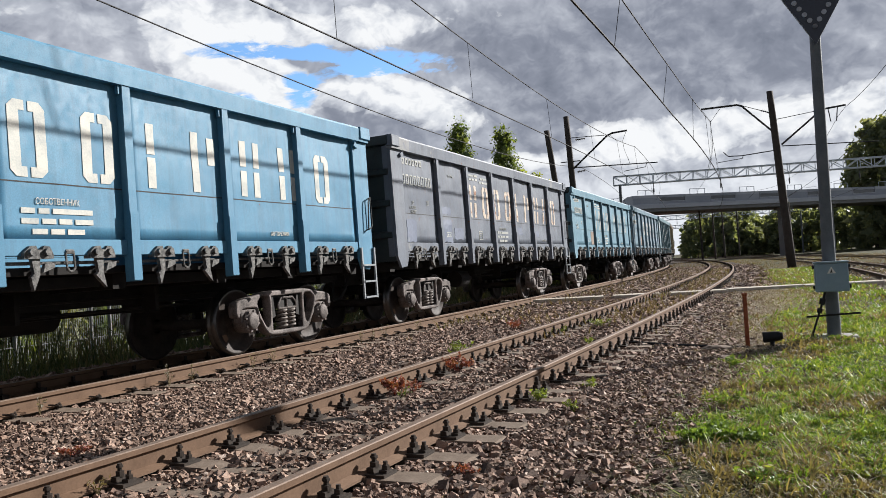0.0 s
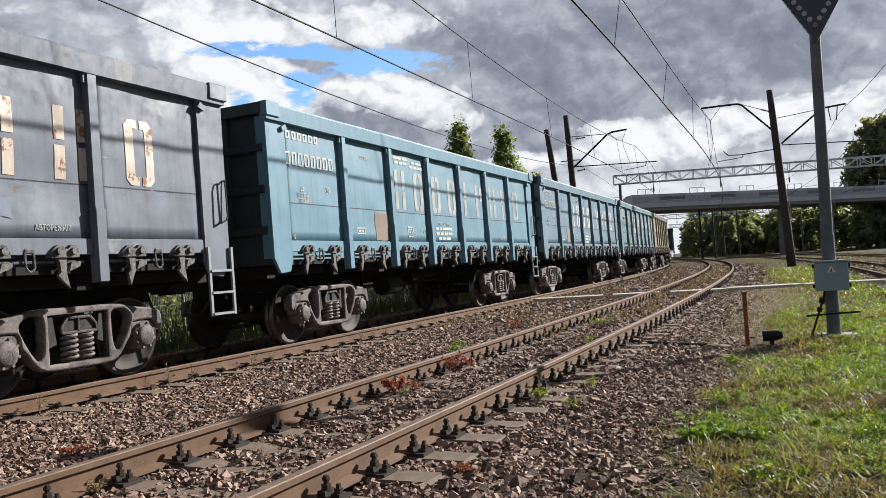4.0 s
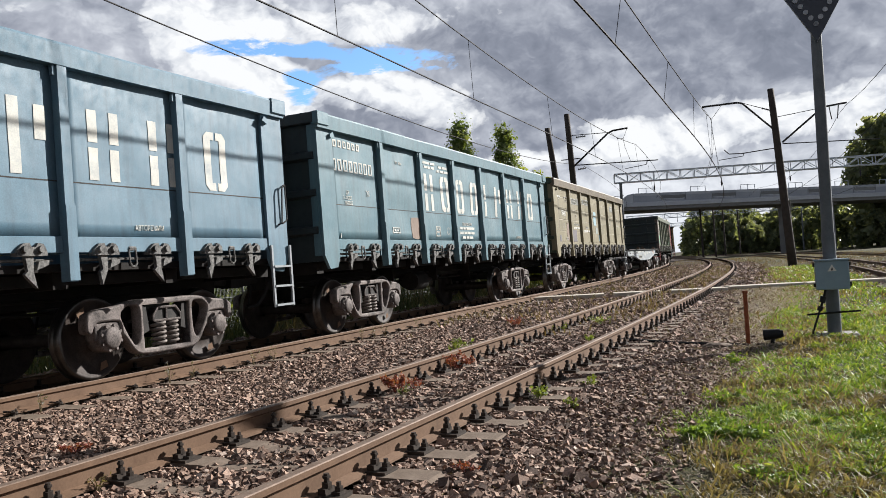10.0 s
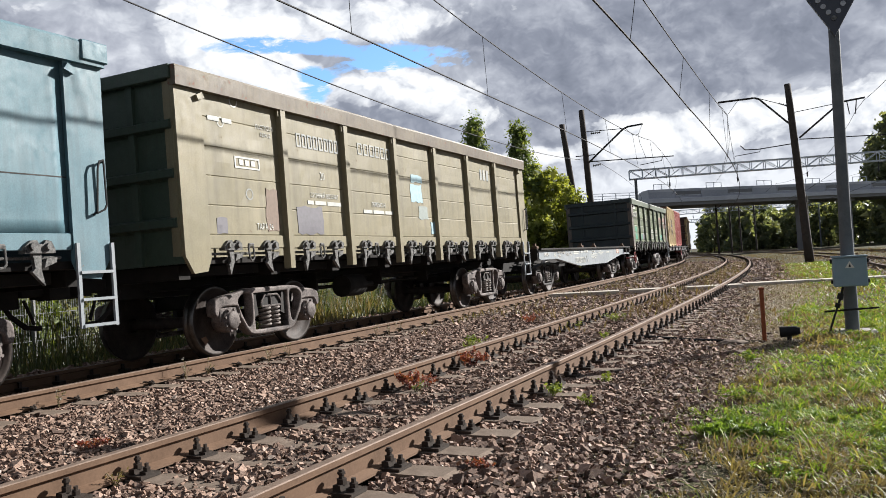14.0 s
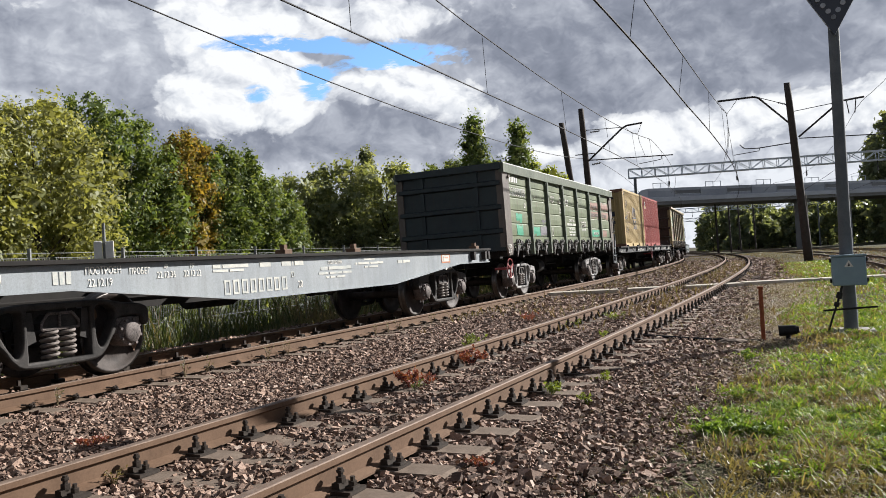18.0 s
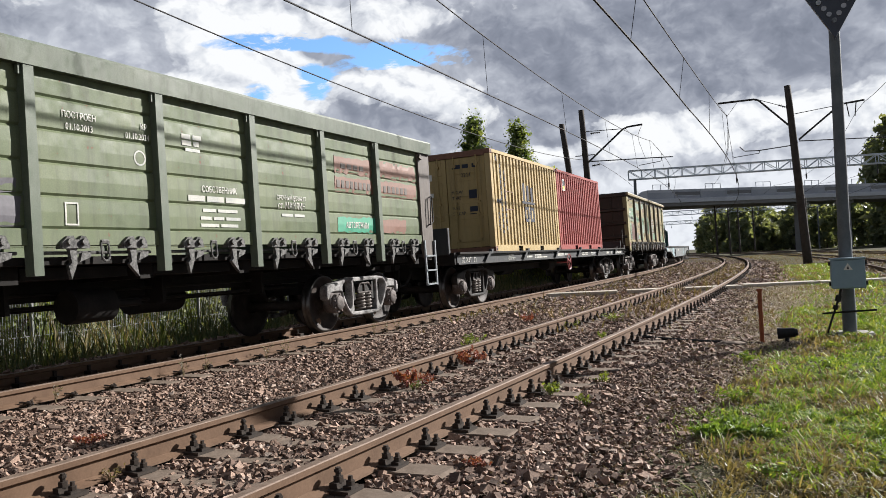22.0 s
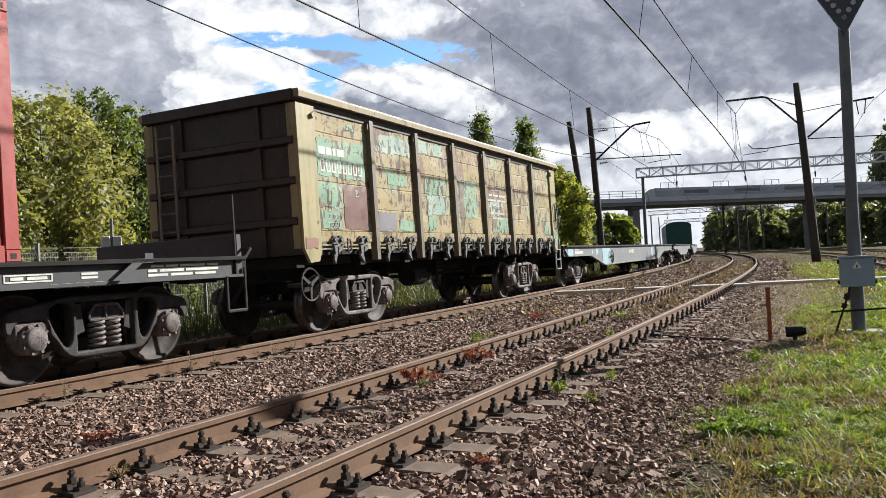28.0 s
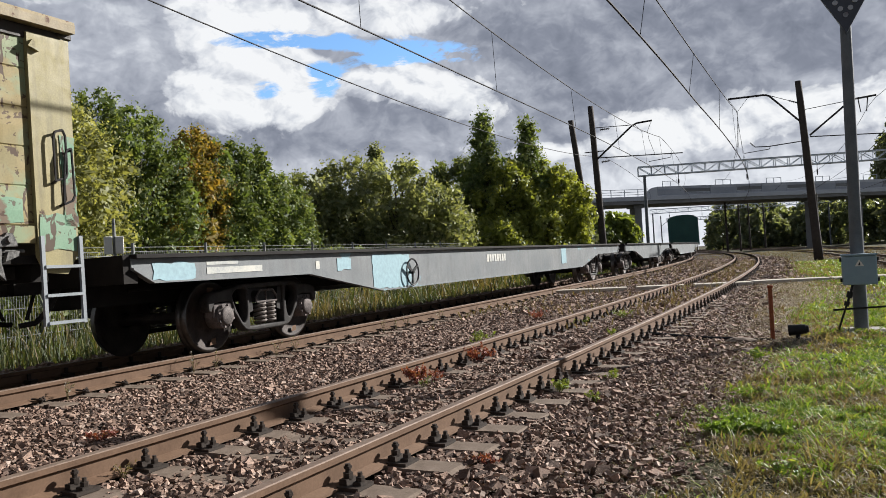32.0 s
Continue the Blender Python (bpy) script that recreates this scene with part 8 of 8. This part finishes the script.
low_lamp()
bm = bmesh.new()
pipe(bm, [(2.30, 12.75, -0.02), (2.75, 12.2, 0.0), (3.0, 11.75, 0.01), (3.35, 11.2, 0.0), (3.75, 10.75, 0.0), (4.1, 10.6, -0.02)], 0.026, 6)
tagged(part("ground_cable", finish(bm, "ground_cable", M_BLACK)), "black cable lying on the gravel by the stake", "cable")


def rock(name, label, p, sx, sy, sz, mat, seed):
    rnd = random.Random(seed)
    bm = bmesh.new()
    bmesh.ops.create_icosphere(bm, subdivisions=2, radius=1)
    for v in bm.verts:
        v.co = Vector((v.co.x * sx, v.co.y * sy, v.co.z * sz)) * (1 + 0.25 * noise.noise(v.co * 1.7 + Vector((seed, 0, 0))))
    ob = tagged(part(name, finish(bm, name, mat)), label, "stone")
    ob.matrix_basis = pose(*p, 0, 0, rnd.uniform(0, 360))


rock("flat_stone", "flat grey stone lying by the cable", (3.72, 10.55, 0.0), 0.20, 0.13, 0.05, M_SLEEPER, 2)
rock("flat_stone", "flat grey stone at the grass edge", (3.45, 9.6, -0.01), 0.12, 0.10, 0.04, M_SLEEPER, 5)

# ---- pale crossing path over both tracks ----
def crossing():
    a, d = np.array([2.35, 25.75]), np.array([0.984, -0.178])
    yaw = math.degrees(math.atan2(d[1], d[0]))
    rnd = random.Random(4)
    ob = tagged(new("foot_crossing"), "pale worn slab path crossing the tracks", "crossing", kind="structure")
    for s0, s1 in ((-0.1, 3.15), (3.42, 4.86), (5.15, 6.8), (6.85, 9.0), (9.05, 11.2), (11.25, 13.4), (13.45, 16.0), (16.05, 19.0), (19.05, 22.0)):
        bm = bmesh.new()
        box(bm, s0, s1, -0.38, 0.38, -0.06, 0.11, 0.015)
        m = pose(a[0], a[1], rnd.uniform(-0.012, 0.01), 0, 0, yaw + rnd.uniform(-0.5, 0.5))
        part("slab", finish(bm, "slab", M_BOARD), ob, m)


crossing()


# ---- fence and small cabinet behind the train ----
def fence():
    ob = tagged(new("mesh_fence"), "grey welded mesh fence behind the train", "fence", kind="structure")
    for k in range(12):
        s = 4.0 + k * 2.5
        p, q = place(T_LINE, s, -6.3), place(T_LINE, s + 2.5, -6.3)
        z0, z1 = ground_z(p.x, p.y), 2.0
        bm = bmesh.new()
        box(bm, p.x - 0.03, p.x + 0.03, p.y - 0.03, p.y + 0.03, z0 - 0.1, z1 + 0.05)
        part("fence_post", finish(bm, "fence_post", M_FENCE), ob)
        bm = bmesh.new()
        for z in (0.2, 0.75, 1.3, 1.75, 1.85, 1.95):
            tube(bm, (p.x, p.y, z), (q.x, q.y, z), 0.009, 4, caps=False)
        for j in range(1, 42):
            c = p.lerp(q, j / 42)
            tube(bm, (c.x, c.y, z0 + 0.1), (c.x, c.y, 1.85), 0.0045, 3, caps=False)
        part("mesh_panel", finish(bm, "mesh_panel", M_FENCE), ob)


fence()


def track_cabinet():
    p = place(T_LINE, 12.9, -5.7)
    ob = tagged(new("line_cabinet"), "two small white cabinets on a post by the fence", "cabinet")
    ob.matrix_basis = pose(p.x, p.y, ground_z(p.x, p.y), 0, 0, 25)
    bm = bmesh.new()
    tube(bm, (0, 0, 0), (0, 0, 2.95), 0.035, 8)
    part("post", finish(bm, "post", M_FENCE), ob)
    for x in (-0.13, 0.10):
        bm = bmesh.new()
        box(bm, x - 0.085, x + 0.085, -0.10, 0.05, 2.18, 2.56, 0.01)
        part("case", finish(bm, "case", M_WHITE), ob)


track_cabinet()


# ---- trees ----
def leaf_cloud(rng, lobes, n, size):
    """Leaf quads spread through and over a set of lobes (centre, radii)."""
    vol = np.array([a[1][0] * a[1][1] * a[1][2] for a in lobes]) ** 0.7
    idx = rng.choice(len(lobes), n, p=vol / vol.sum())
    C, R = np.array([l[0] for l in lobes])[idx], np.array([l[1] for l in lobes])[idx]
    d = rng.normal(size=(n, 3))
    d /= np.linalg.norm(d, axis=1)[:, None]
    rad = 1.0 - np.abs(rng.normal(0, 0.45, n)) + np.maximum(0, rng.normal(-0.1, 0.12, n))
    P = C + d * R * np.clip(rad, 0.15, 1.25)[:, None]
    P += rng.normal(0, 0.06, (n, 3))
    # each quad faces roughly outwards, tilted at random
    nrm = d + rng.normal(0, 0.7, (n, 3)) + np.array([0, 0, 0.35])
    nrm /= np.linalg.norm(nrm, axis=1)[:, None]
    a = np.cross(nrm, rng.normal(size=(n, 3)))
    a /= np.linalg.norm(a, axis=1)[:, None]
    b = np.cross(nrm, a)
    s = size * rng.lognormal(0, 0.3, n)[:, None]
    core = n // 7           # larger sprays close the middle of each lobe
    P[:core] = (C + d * R * rng.uniform(0.1, 0.72, n)[:, None])[:core]
    s[:core] *= 2.6
    v = np.stack([P - a * s, P - b * s * 0.55, P + a * s, P + b * s * 0.55], 1)
    return v.reshape(-1, 3), np.arange(4 * n).reshape(n, 4)


def tree(name, label, x, y, h, rad, mat, seed, leaves, size, shape="round", base=None):
    rnd = random.Random(seed)
    rng = np.random.default_rng(seed)
    z0 = ground_z(x, y)
    ob = tagged(new(name), label, "tree")
    ob.matrix_basis = Matrix.Translation((x, y, z0))
    h = h - z0
    low = base if base is not None else 0.05
    bm = bmesh.new()
    tr = 0.022 * h
    top = Vector((rnd.uniform(-0.2, 0.2), rnd.uniform(-0.2, 0.2), h * 0.8))
    tube(bm, (0, 0, -0.2), top * 0.5, tr, 8, tr * 0.7)
    tube(bm, top * 0.5, top, tr * 0.7, 8, tr * 0.25)
    # limbs, each with a spray of twigs that carry the leaves
    lobes = []
    n = 150 if leaves > 4000 else 60
    for k in range(n):
        t = low + (1 - low) * ((k + 0.5) / n) ** 0.85
        if shape == "round":
            wide = min(1.0, 0.72 + 0.5 * (t - low)) * math.sqrt(max(0.03, 1 - max(0.0, (t - 0.45) / 0.57) ** 2.2))
        else:
            wide = max(0.10, min(1.0, 1.22 - 1.15 * t)) * (0.75 + 0.25 * math.sin(k * 1.7))
        a = k * 2.39996 + rnd.uniform(-0.4, 0.4)
        rr = rad * wide * math.sqrt(rnd.uniform(0.12, 1.0)) * (1.12 if rnd.random() < 0.12 else 1.0)
        c = Vector((math.cos(a) * rr, math.sin(a) * rr, h * t + rnd.uniform(-0.03, 0.03) * h))
        if k % 6 == 0:
            root = top * max(0.06, t - 0.2)
            tube(bm, (root.x, root.y, root.z), c, tr * 0.26, 5, tr * 0.06, caps=False)
        lr = rad * rnd.uniform(0.17, 0.31) * (0.75 if t > 0.8 else 1.0)
        lobes.append(((c.x, c.y, c.z), (lr, lr, lr * rnd.uniform(0.8, 1.7))))
    part("trunk", finish(bm, "trunk", M_BARK), ob)
    v, q = leaf_cloud(rng, lobes, leaves, size)
    part("crown", polys("crown", v, q, mat), ob)
    return ob


NEARBY = [
    (-36.0, 21.5, 5.4, 1.9, M_LEAF, "broad green tree behind the fence", "round"),
    (-30.8, 22.6, 5.6, 1.9, M_WILLOWLIT, "tall grey-green willow behind the fence", "round"),
    (-26.3, 23.6, 5.9, 1.9, M_WILLOWLIT, "tall sunlit willow behind the fence", "round"),
    (-23.4, 26.6, 6.7, 1.5, M_LEAF, "slim green tree with a pointed top", "round"),
    (-21.2, 26.0, 6.1, 1.6, M_LEAF, "green maple with a dense crown behind the fence", "round"),
    (-17.4, 27.8, 5.8, 1.2, M_LEAFGOLD, "tree with turning yellow leaves behind the fence", "round"),
    (-15.4, 28.7, 5.4, 1.4, M_LEAF, "green tree beside the yellow one", "round"),
    (-13.6, 29.7, 5.3, 1.3, M_LEAF, "low green maple near the end of the row", "round"),
    (-12.0, 30.5, 4.5, 1.2, M_LEAF, "low green maple at the end of the row", "round"),
    (-9.6, 37.5, 5.4, 1.9, M_LEAFGREY, "rounded grey-green willow behind others", "round"),
    (-7.0, 38.5, 6.0, 2.1, M_LEAFGREY, "dense grey-green willow with bare stems", "round"),
    (-4.9, 39.5, 6.8, 1.5, M_LEAFGREY, "narrow willow with a thin leading shoot", "cone"),
    (-3.6, 37.8, 5.8, 2.2, M_LEAFGREY, "large rounded grey-green willow", "round"),
    (-1.0, 38.2, 4.6, 1.8, M_LEAFGREY, "low spreading grey-green willow tree", "round"),
    (0.6, 45.5, 6.6, 2.0, M_LEAFDARK, "dark dense tree before the masts", "round"),
    (2.8, 44.0, 8.7, 2.4, M_LEAF, "slim pointed poplar with an airy crown", "cone"),
    (5.9, 44.2, 8.3, 2.3, M_LEAF, "slim pointed poplar beside another", "cone"),
    (4.4, 43.1, 6.0, 1.7, M_LEAFSUN, "sunlit green tree below the poplars", "round"),
    (7.7, 44.0, 5.9, 1.6, M_LEAFSUN, "yellow-green tree beside the masts", "round"),
    (3.9, 40.6, 2.9, 1.1, M_LEAFSUN, "low bright shrub in front of the poplars", "round"),
    (6.4, 42.6, 3.9, 1.5, M_LEAFSUN, "bright green shrub beside the masts", "round"),
    (11.7, 79.7, 4.6, 2.0, M_WEED, "bright green shrub by the overpass pier", "round"),
    (9.7, 77.1, 4.2, 2.0, M_LEAF, "green shrub by the overpass pier", "round"),
]
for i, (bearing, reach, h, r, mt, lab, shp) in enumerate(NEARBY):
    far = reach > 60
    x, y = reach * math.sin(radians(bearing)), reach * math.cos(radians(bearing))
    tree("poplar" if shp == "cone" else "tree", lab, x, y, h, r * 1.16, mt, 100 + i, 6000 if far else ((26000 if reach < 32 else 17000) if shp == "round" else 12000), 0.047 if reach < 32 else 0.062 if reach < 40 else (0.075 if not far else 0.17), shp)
for i in range(14):      # undergrowth along the fence
    rnd = random.Random(820 + i)
    p = place(T_LINE, 9.0 + i * 1.45 + rnd.uniform(-0.3, 0.3), -7.9 + rnd.uniform(-0.5, 0.5))
    tree("shrub", "bushy green shrub growing through the fence", p.x, p.y, rnd.uniform(1.1, 2.3), rnd.uniform(0.8, 1.1), (M_LEAFGREY, M_LEAF, M_WEED)[i % 3], 820 + i, 4200, 0.05, base=0.02)
for i in range(24):
    rnd = random.Random(700 + i)
    x, y = -34 + i * 2.1 + rnd.uniform(-1, 1), 40 + i * 1.2 + rnd.uniform(-2, 3)
    if N_LINE.away(x, y)[0] > -12:
        continue
    tree("tree", "green tree in the row behind", x, y, rnd.uniform(4.5, 6.0), 2.4, M_LEAFHAZE, 700 + i, 2600, 0.22)
tree("tree", "large dark tree behind the overpass", 81.5, 138.5, 21.8, 8.0, M_LEAFHAZE, 301, 16000, 0.36)
tree("tree", "large dark tree behind the overpass", 100.0, 150.0, 21.0, 8.0, M_LEAFHAZE, 302, 9000, 0.36)
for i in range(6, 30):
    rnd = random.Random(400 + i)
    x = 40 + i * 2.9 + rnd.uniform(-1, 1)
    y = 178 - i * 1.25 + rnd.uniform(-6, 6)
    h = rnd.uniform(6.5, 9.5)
    tree("tree", "dark tree in the distant row under the overpass", x, y, h, rnd.uniform(2.6, 3.6), M_LEAFHAZE, 400 + i, 2600, 0.28)


for i in range(6, 34):
    rnd = random.Random(500 + i)
    x, y = 46 + i * 2.7 + rnd.uniform(-1, 1), 196 - i * 1.3 + rnd.uniform(-5, 5)
    tree("tree", "green tree in the wood beyond the overpass", x, y, rnd.uniform(6.5, 11.0), rnd.uniform(3.4, 4.6), M_LEAFHAZE, 500 + i, 2200, 0.34)


# ---- weeds ----
def weed(name, label, x, y, h, spread, n, leaf, mat, seed, stems=6, z=0.0, stem_mat=None):
    rng = np.random.default_rng(seed)
    rnd = random.Random(seed)
    ob = tagged(new(name), label, "weed")
    ob.matrix_basis = Matrix.Translation((x, y, z - 0.03))
    bm = bmesh.new()
    tips = []
    for k in range(stems):
        a = rnd.uniform(0, math.tau)
        tip = Vector((math.cos(a) * spread * rnd.uniform(0.2, 1), math.sin(a) * spread * rnd.uniform(0.2, 1), h * rnd.uniform(0.55, 1)))
        mid = Vector((tip.x * 0.4, tip.y * 0.4, tip.z * 0.6))
        tube(bm, (0, 0, 0), mid, 0.004, 4, 0.003, caps=False)
        tube(bm, mid, tip, 0.003, 4, 0.0015, caps=False)
        tips.append((mid, tip))
    tagged(part("stem", finish(bm, "stem", stem_mat or mat), ob), kind="stuff")
    k = rng.integers(0, len(tips), n)
    t = rng.uniform(0.1, 1.0, n)
    A, B = np.array([tuple(p[0]) for p in tips])[k], np.array([tuple(p[1]) for p in tips])[k]
    P = A + (B - A) * t[:, None] + rng.normal(0, leaf * 0.8, (n, 3))
    P[:, 2] = np.maximum(P[:, 2], 0.03)
    nr = rng.normal(size=(n, 3)) + np.array([0, 0, 0.6])
    nr /= np.linalg.norm(nr, axis=1)[:, None]
    a = np.cross(nr, rng.normal(size=(n, 3)))
    a /= np.linalg.norm(a, axis=1)[:, None]
    b = np.cross(nr, a)
    s = leaf * rng.lognormal(0, 0.3, n)[:, None]
    v = np.stack([P - a * s, P - b * s * 0.4, P + a * s, P + b * s * 0.4], 1).reshape(-1, 3)
    tagged(part("leaves", polys("leaves", v, np.arange(4 * n).reshape(n, 4), mat), ob), kind="stuff")


RED, GRN = "low reddish weed growing in the ballast", "small green weed growing beside a rail"
for i, (x, y, h, sp, n, lf, mt, lab) in enumerate((
        (-0.40, 8.35, 0.24, 0.26, 420, 0.019, M_REDWEED, RED), (-0.22, 8.55, 0.16, 0.16, 120, 0.016, M_REDWEED, RED), (0.28, 10.0, 0.24, 0.30, 420, 0.02, M_REDWEED, RED),
        (-2.86, 6.45, 0.10, 0.15, 200, 0.014, M_REDWEED, RED), (0.16, 5.05, 0.08, 0.10, 110, 0.011, M_REDWEED, RED), (1.6, 16.0, 0.2, 0.4, 220, 0.02, M_REDWEED, RED),
        (-0.35, 8.2, 0.12, 0.10, 80, 0.012, M_LEAFDARK, GRN), (0.42, 12.0, 0.25, 0.18, 160, 0.02, M_WEED, GRN), (0.30, 11.7, 0.18, 0.14, 90, 0.018, M_WEED, GRN),
        (0.93, 7.42, 0.14, 0.14, 130, 0.018, M_WEED, GRN), (1.00, 7.6, 0.12, 0.10, 80, 0.016, M_WEED, GRN), (1.55, 8.05, 0.12, 0.14, 110, 0.016, M_WEED, GRN), (1.17, 6.9, 0.13, 0.10, 80, 0.014, M_WEED, GRN),
        (2.4, 12.4, 0.10, 0.2, 120, 0.016, M_WEED, GRN), (2.2, 14.2, 0.14, 0.25, 120, 0.02, M_WEED, GRN), (-2.16, 5.15, 0.12, 0.10, 60, 0.010, M_GRASSDRY, "tuft of dry grass beside a rail"),
        (3.2, 15.2, 0.18, 0.3, 160, 0.02, M_WEED, GRN))):
    weed("weed", lab, x, y, h, sp, n, lf, mt, 900 + i, stems=9)
for i, s in enumerate((6.0, 7.9, 8.3, 9.6, 10.1, 12.8, 13.3, 13.7, 15.2)):
    p, _ = T_LINE.side(s, 0.98)
    weed("seeding_weed", "tall thin weed with pale seed heads beside the rail", p[0], p[1], 0.34 if i % 2 else 0.26, 0.12, 46, 0.012, M_PETAL, 950 + i, stems=5, stem_mat=M_GRASSDRY)
for i, (x, y, r) in enumerate(((1.88, 5.55, 0.2), (2.1, 5.45, 0.2), (1.75, 5.5, 0.14), (2.0, 5.75, 0.14))):
    weed("clover_patch", "patch of bright green low broad leaves in the grass", x, y, 0.10, r, 620, 0.015, M_CLOVER, 980 + i, stems=26)
for i, (x, y) in enumerate(((2.4, 6.7), (3.1, 7.3), (2.9, 5.2), (3.6, 6.0), (3.9, 8.2), (4.6, 9.6), (5.3, 10.4), (5.9, 11.2), (1.75, 4.4), (2.3, 4.3), (3.3, 8.9))):
    weed("grass_tuft", "tuft of coarse green grass and leaves", x, y, 0.13, 0.22, 190, 0.016, M_WEED if i % 2 else M_GRASS, 1010 + i, stems=16)
rng = np.random.default_rng(31)
n = 1500
s, off = rng.uniform(15, 60, n), np.where(rng.random(n) < 0.5, rng.uniform(-4.3, -1.2, n), rng.uniform(-0.6, 0.6, n))
gx, gy = line_points(N_LINE, s, off)
blades("track_weeds", gx, gy, np.full(n, -0.03), rng.uniform(0.05, 0.3, n), np.full(n, 0.025), rng.uniform(0.3, 0.9, n), rng, M_DRYWEED, "sparse brown weeds far along the ballast")
n = 34000
s, off = rng.uniform(13, 110, n), rng.uniform(-4.6, 17.0, n)
gx, gy = line_points(N_LINE, s, off)
k = vnoise(gx, gy, 0.35, 3.0) > np.where(off > 2.0, -0.15, 0.12)
k &= (np.abs(np.abs(off) - 0.795) > 0.12) & (np.abs(np.abs(off - 6.9) - 0.795) > 0.15) & (np.abs(np.abs(off - 12.2) - 0.795) > 0.15)
blades("verge_grass", gx[k], gy[k], np.full(k.sum(), -0.03), rng.uniform(0.05, 0.2, k.sum()), np.full(k.sum(), 0.022), rng.uniform(0.3, 0.9, k.sum()), rng, M_DRYWEED, "thin dry grass between the distant rails")



# ---- what moves: the wagons along the curve, and their wheels ----
def motions():
    times = [k * 1.0 for k in range(33)]
    for ob, s0, base in WAGONS:
        walk(ob, [(t, ride(s0 - run(t), base)) for t in times])
    for ob, x, s0 in WHEELSETS:
        rows, t = [], 0.0
        while t <= 32.0:
            rows.append((round(t, 3), Matrix.Translation((x, 0, WHEEL_R)) @ Matrix.Rotation(-run(t) / WHEEL_R, 4, "Y")))
            t += 4 / 30
        if rows[-1][0] < 32.0:
            rows.append((32.0, Matrix.Translation((x, 0, WHEEL_R)) @ Matrix.Rotation(-run(32.0) / WHEEL_R, 4, "Y")))
        walk(ob, rows)


motions()
